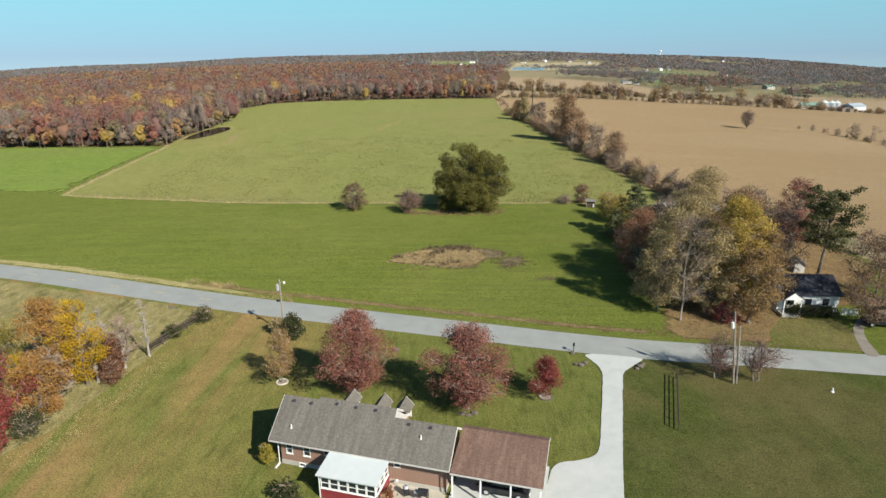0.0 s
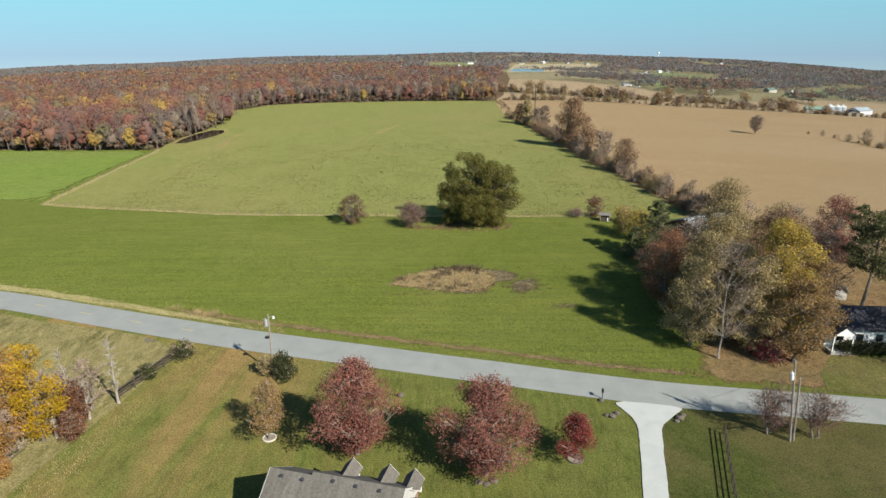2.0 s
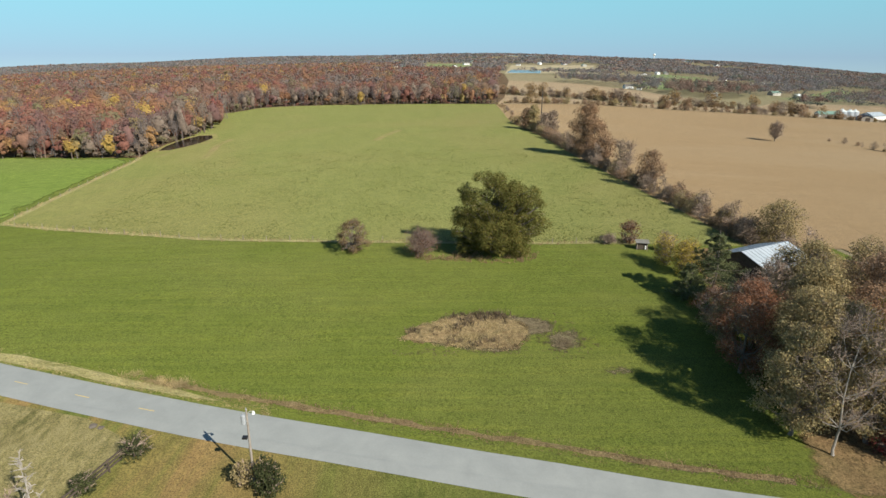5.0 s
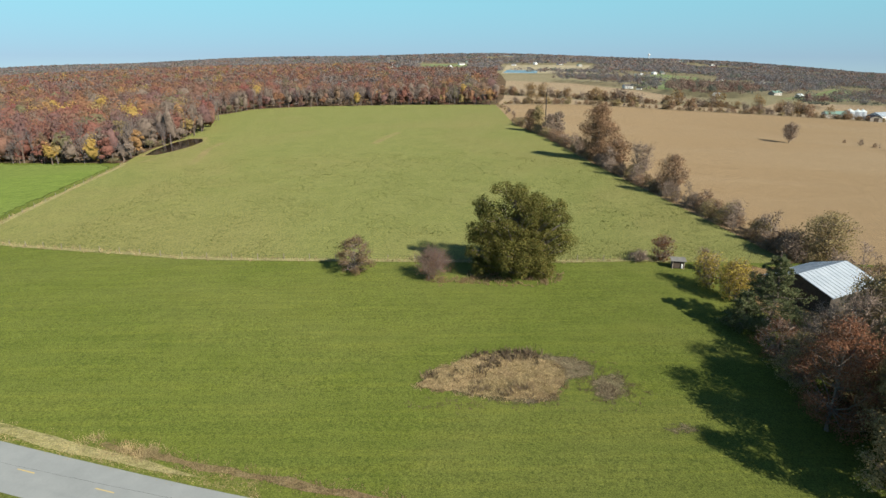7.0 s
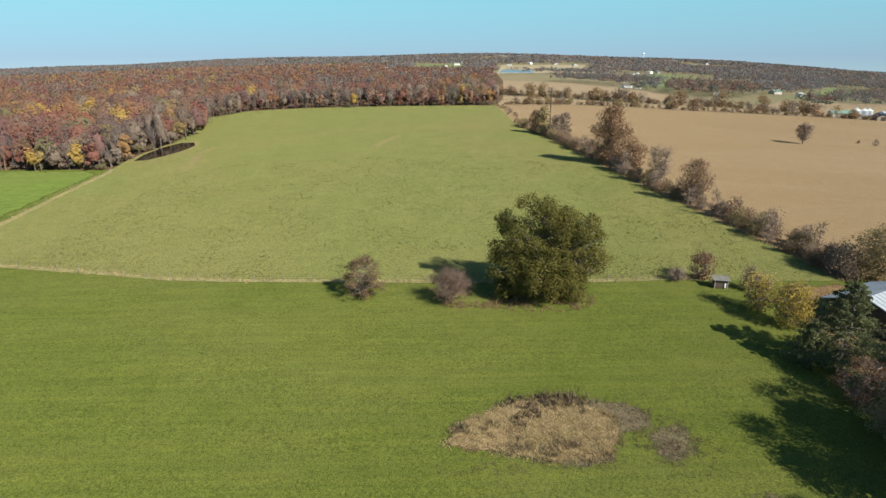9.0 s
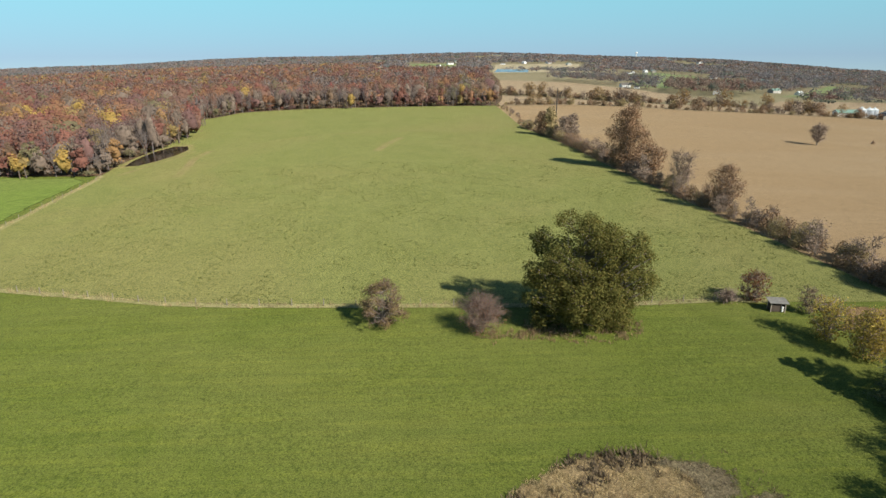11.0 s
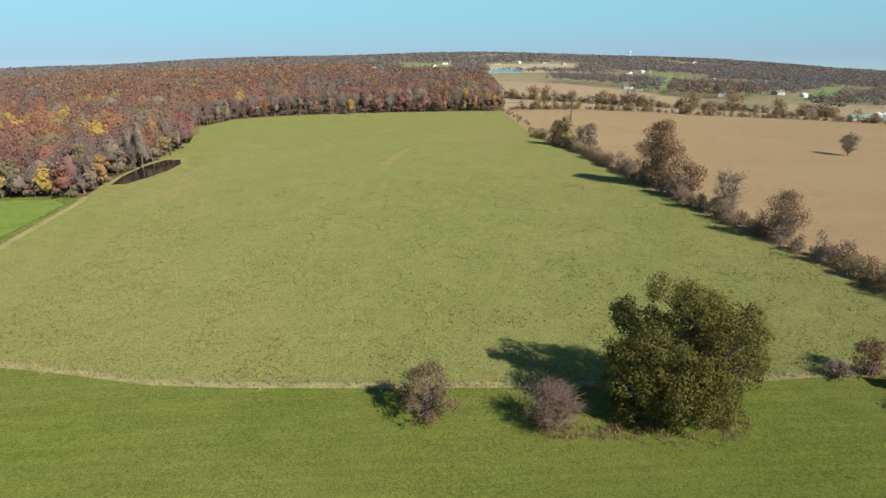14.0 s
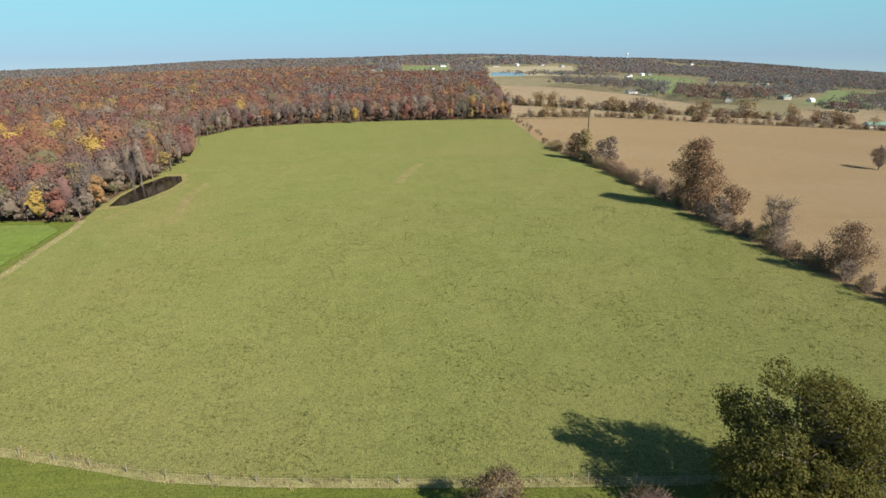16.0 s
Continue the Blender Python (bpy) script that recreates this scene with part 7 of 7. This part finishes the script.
# ---- white house across the road, its shed and the barn ----
def small_house(m, lx, ly, hw, hr, wall_mat, roof_mat, label, name="farm_house", windows=(2, 1), group="", door=True):
    """A plain gabled house: walls, roof, windows and a door on each long side."""
    h = thing(name, m, label, "house", group)
    part("wall", boxes((-lx / 2, lx / 2, -ly / 2, ly / 2, -0.5, hw)), M[wall_mat], h)
    gable_roof("roof", h, -lx / 2 - 0.3, lx / 2 + 0.3, -ly / 2 - 0.35, 0, ly / 2 + 0.35, hw - 0.12, hr, hw - 0.12, M[roof_mat], 0.12, trim=False)
    part("gable", prism([(-ly / 2, hw), (0, hr - 0.05), (ly / 2, hw)], -lx / 2, lx / 2), M[wall_mat], h)
    for s in (-1, 1):
        for k in range(windows[0]):
            x = -lx / 2 + lx * (k + 0.75) / (windows[0] + 0.5)
            y = s * (ly / 2 + 0.02)
            w = part("window", boxes((x - 0.55, x + 0.55, y - 0.03, y + 0.03, 0.95, 2.15)), M["white"], h)
            part("pane", boxes((x - 0.47, x + 0.47, y - 0.045, y + 0.045, 1.03, 2.07)), M["glass"], w)
    if door:
        part("door", boxes((-0.5, 0.5, -ly / 2 - 0.05, -ly / 2, 0.0, 2.05)), M["grey_wood"], h)
    return h


wh = small_house(pose(55.0, 84.4, gz(55, 84) + 0.3, 0, 0, -4), 8.8, 6.4, 2.7, 4.7, "white", "dark_shingle", "white house with a dark shingle roof and front porch", "white_house", (3, 1))
pr = part("porch", boxes((-4.3, -1.7, -4.9, -3.22, -0.3, 0.12)), M["block"], wh)
for x in (-4.2, -1.8):
    part("porch_post", boxes((x - 0.07, x + 0.07, -4.85, -4.71, 0.12, 2.5)), M["white"], pr)
bm = prism([(-4.6, 2.45), (-3.0, 3.7), (-1.4, 2.45), (-1.4, 2.58), (-3.0, 3.86), (-4.6, 2.58)], -5.1, -0.6)
part("porch_roof", bm, M["dark_shingle"], pr).matrix_basis = Matrix(((0, 1, 0, 0), (1, 0, 0, 0), (0, 0, 1, 0), (0, 0, 0, 1)))
bm = prism([(-4.3, 2.5), (-3.0, 3.62), (-1.7, 2.5)], -5.0, -4.9)
part("porch_gable", bm, M["white"], pr).matrix_basis = Matrix(((0, 1, 0, 0), (1, 0, 0, 0), (0, 0, 1, 0), (0, 0, 0, 1)))
for i in range(6):
    tree("porch_hedge", "dark clipped hedge before the white house", 52.3 + i * 1.05, 80.3 - i * 0.07, 1.75, 1.9, "green", 1000, 0.11, 0.0, 9, "round", 0.04, seed=210 + i, lobe=0.3, category="shrub", group="porch hedge", twigs=2)
gate = thing("picket_fence", pose(59.6, 80.6, gz(60, 80), 0, 0, -8), "low white lattice fence beside the white house", "fence")
for k in range(12):
    part("picket", boxes((k * 0.22, k * 0.22 + 0.1, -0.02, 0.02, 0, 1.1)), M["white"], gate)
for z in (0.25, 0.85):
    part("rail", boxes((0, 2.6, 0.022, 0.06, z, z + 0.09)), M["white"], gate)
small_house(pose(63.3, 98.6, gz(63, 98), 0, 0, 80), 2.0, 1.7, 1.6, 2.3, "trim_paint", "weathered_tin", "small white garden shed behind the white house", "garden_shed", (0, 0), door=True)


def barn(m, lx, ly, hw, hr, roof, label, wall="grey_wood", group="", open_side=False):
    b = thing("barn", m, label, "barn", group)
    part("wall", boxes((-lx / 2, lx / 2, -ly / 2, -ly / 2 + 0.15, -0.5, hw), (-lx / 2, lx / 2, ly / 2 - 0.15, ly / 2, -0.5, hw), (-lx / 2, -lx / 2 + 0.15, -ly / 2 + 0.15, ly / 2 - 0.15, -0.5, hw), (lx / 2 - 0.15, lx / 2, -ly / 2 + 0.15, ly / 2 - 0.15, -0.5, hw)), M[wall], b)
    r = gable_roof("roof", b, -lx / 2 - 0.4, lx / 2 + 0.4, -ly / 2 - 0.5, 0, ly / 2 + 0.5, hw - 0.1, hr, hw - 0.1, M[roof], 0.1, trim=False)
    for x in (-lx / 2 + 0.004, lx / 2 - 0.154):
        part("gable", prism([(-ly / 2, hw), (0, hr - 0.05), (ly / 2, hw)], x, x + 0.15), M[wall], b)
    n = int(lx / 0.9)
    for s in (-1, 1):
        run, rise = ly / 2 + 0.5, hr - hw + 0.1
        for k in range(n + 1):
            x = -lx / 2 - 0.4 + (lx + 0.8) * k / n
            bm = prism([(s * (ly / 2 + 0.5), hw + 0.0), (0, hr + 0.1), (0, hr + 0.15), (s * (ly / 2 + 0.5), hw + 0.06)], x - 0.012, x + 0.012)
            part("seam", bm, M[roof], r)
    part("barn_door", boxes((-lx / 2 - 0.06, -lx / 2, -1.6, 1.6, 0, min(2.9, hw))), M["fence_wood"], b)
    return b


# wall colour is darkened to stand for the shadowed opening under the eave
barn(pose(54.6, 130.2, gz(54, 130), 0, 0, 27), 12.4, 10.5, 3.2, 5.2, "barn_metal", "old barn with a pale blue grey metal roof, walls coloured dark for shade", "dark_wood")

sh = thing("field_shed", pose(37.3, 144.3, gz(37, 144), 0, 0, -12), "small open field shed with a grey flat roof", "shed")
for x in (-1.0, 1.0):
    for y in (-0.7, 0.7):
        part("post", boxes((x - 0.06, x + 0.06, y - 0.06, y + 0.06, -0.1, 1.55)), M["grey_wood"], sh)
part("roof", prism([(-1.0, 1.5), (1.0, 1.72), (1.0, 1.8), (-1.0, 1.58)], -1.35, 1.35), M["weathered_tin"], sh)
part("front_panel", boxes((-0.92, 0.3, -0.7, -0.64, 0.1, 1.1)), M["fence_wood"], sh)
part("feed_sack", boxes((0.5, 0.78, -0.72, -0.5, 0.1, 0.95), bevel=0.06), M["white"], sh)
part("back_panel", boxes((-0.92, 0.92, 0.62, 0.68, 0.1, 1.5)), M["fence_wood"], sh)
for x in (-0.98, 0.92):
    part("side_panel", boxes((x, x + 0.05, -0.6, 0.6, 0.1, 1.5)), M["fence_wood"], sh)
part("trough", boxes((-0.8, 0.3, -0.3, 0.4, 0.1, 0.5)), M["fence_wood"], sh)

# ---- far farm, silos, houses and the water tower ----
barn(pose(309, 506, gz(309, 506), 0, 0, -10), 16, 9, 3.0, 5.0, "green_metal", "distant open barn with a faded green roof", "white")
barn(pose(345, 505, gz(345, 505), 0, 0, 20), 15, 11, 4.0, 6.5, "barn_metal", "distant barn with a pale metal roof", "white")
barn(pose(333, 496, gz(333, 496), 0, 0, 70), 12, 8, 3.0, 4.6, "dark_shingle", "distant dark roofed farm shed", "grey_wood")


def silo(x, y, r, hgt):
    s = thing("grain_bin", pose(x, y, gz(x, y)), "round steel grain bin with a conical roof", "silo", "grain bins")
    part("drum", cylinder(bmesh.new(), 0, 0, -0.3, hgt, r, seg=28), M["steel"], s)
    bm = cylinder(bmesh.new(), 0, 0, hgt, hgt + r * 0.55, r * 1.04, 0.35, 28)
    part("cone_roof", bm, M["white_metal"], s)
    part("cap", cylinder(bmesh.new(), 0, 0, hgt + r * 0.55, hgt + r * 0.55 + 0.5, 0.4, seg=10), M["steel"], s)


for x, y, r in ((321, 507, 3.4), (328, 508, 3.2), (335, 512, 3.0)):
    silo(x, y, r, 5.5)
kinds = [small_house(pose(255, 846, gz(255, 846), 0, 0, 10), 12, 8, 3.0, 5.6, "white", "shingle", "distant white house with a grey roof", "distant_house", (2, 1), "distant houses"),
         small_house(pose(322, 735, gz(322, 735), 0, 0, 60), 9, 7, 3.0, 5.4, "white", "white_metal", "distant white building with a pale roof", "distant_house", (2, 1), "distant houses"),
         small_house(pose(442, 824, gz(442, 824), 0, 0, 20), 14, 9, 3.2, 5.4, "block", "green_metal", "distant pale house with a green roof", "distant_house", (3, 1), "distant houses")]
for i, (x, y, s) in enumerate(((262, 822, 0.6), (454, 791, 1.0), (581, 1085, 1.1), (624, 1358, 1.6), (667, 1270, 1.0), (705, 1300, 1.0), (610, 1330, 0.9), (556, 1100, 1.0), (488, 1500, 1.0), (520, 1560, 1.2), (600, 1690, 1.5), (650, 1760, 1.5),
                               (753, 2141, 1.6), (804, 2348, 1.8), (800, 2189, 1.6), (1038, 2611, 2.0), (1188, 3099, 2.4), (604, 2540, 2.0), (557, 2700, 2.2), (441, 2650, 2.0), (330, 2500, 1.6), (1332, 2799, 2.0), (1127, 2236, 1.6),
                               (-108, 1948, 1.6), (-66, 1929, 1.6), (-130, 2100, 2.0), (-300, 3000, 2.6), (60, 2100, 1.6), (120, 2500, 2.2), (160, 2700, 2.4), (1500, 3300, 2.4), (980, 2000, 1.6), (860, 1800, 1.4), (900, 2100, 1.5), (-200, 2500, 2.2), (240, 2300, 1.5))):
    r = random.Random(i)
    copy_thing(kinds[i % 3 if i % 4 else 0], pose(x, y, gz(x, y), 0, 0, r.uniform(0, 180)) @ Matrix.Scale(s * 0.9, 4))
wt = thing("water_tower", pose(1562, 4430, gz(1562, 4430)), "distant white water tower on the skyline", "water tower")
bm = cylinder(bmesh.new(), 0, 0, -2, 36, 2.2, 1.8, 16)
part("stem", bm, M["white"], wt)
bm = bmesh.new()
bmesh.ops.create_uvsphere(bm, u_segments=20, v_segments=12, radius=9, matrix=Matrix.Translation((0, 0, 40)) @ Matrix.Diagonal((1, 1, 0.75, 1)))
part("tank", bm, M["white"], wt)
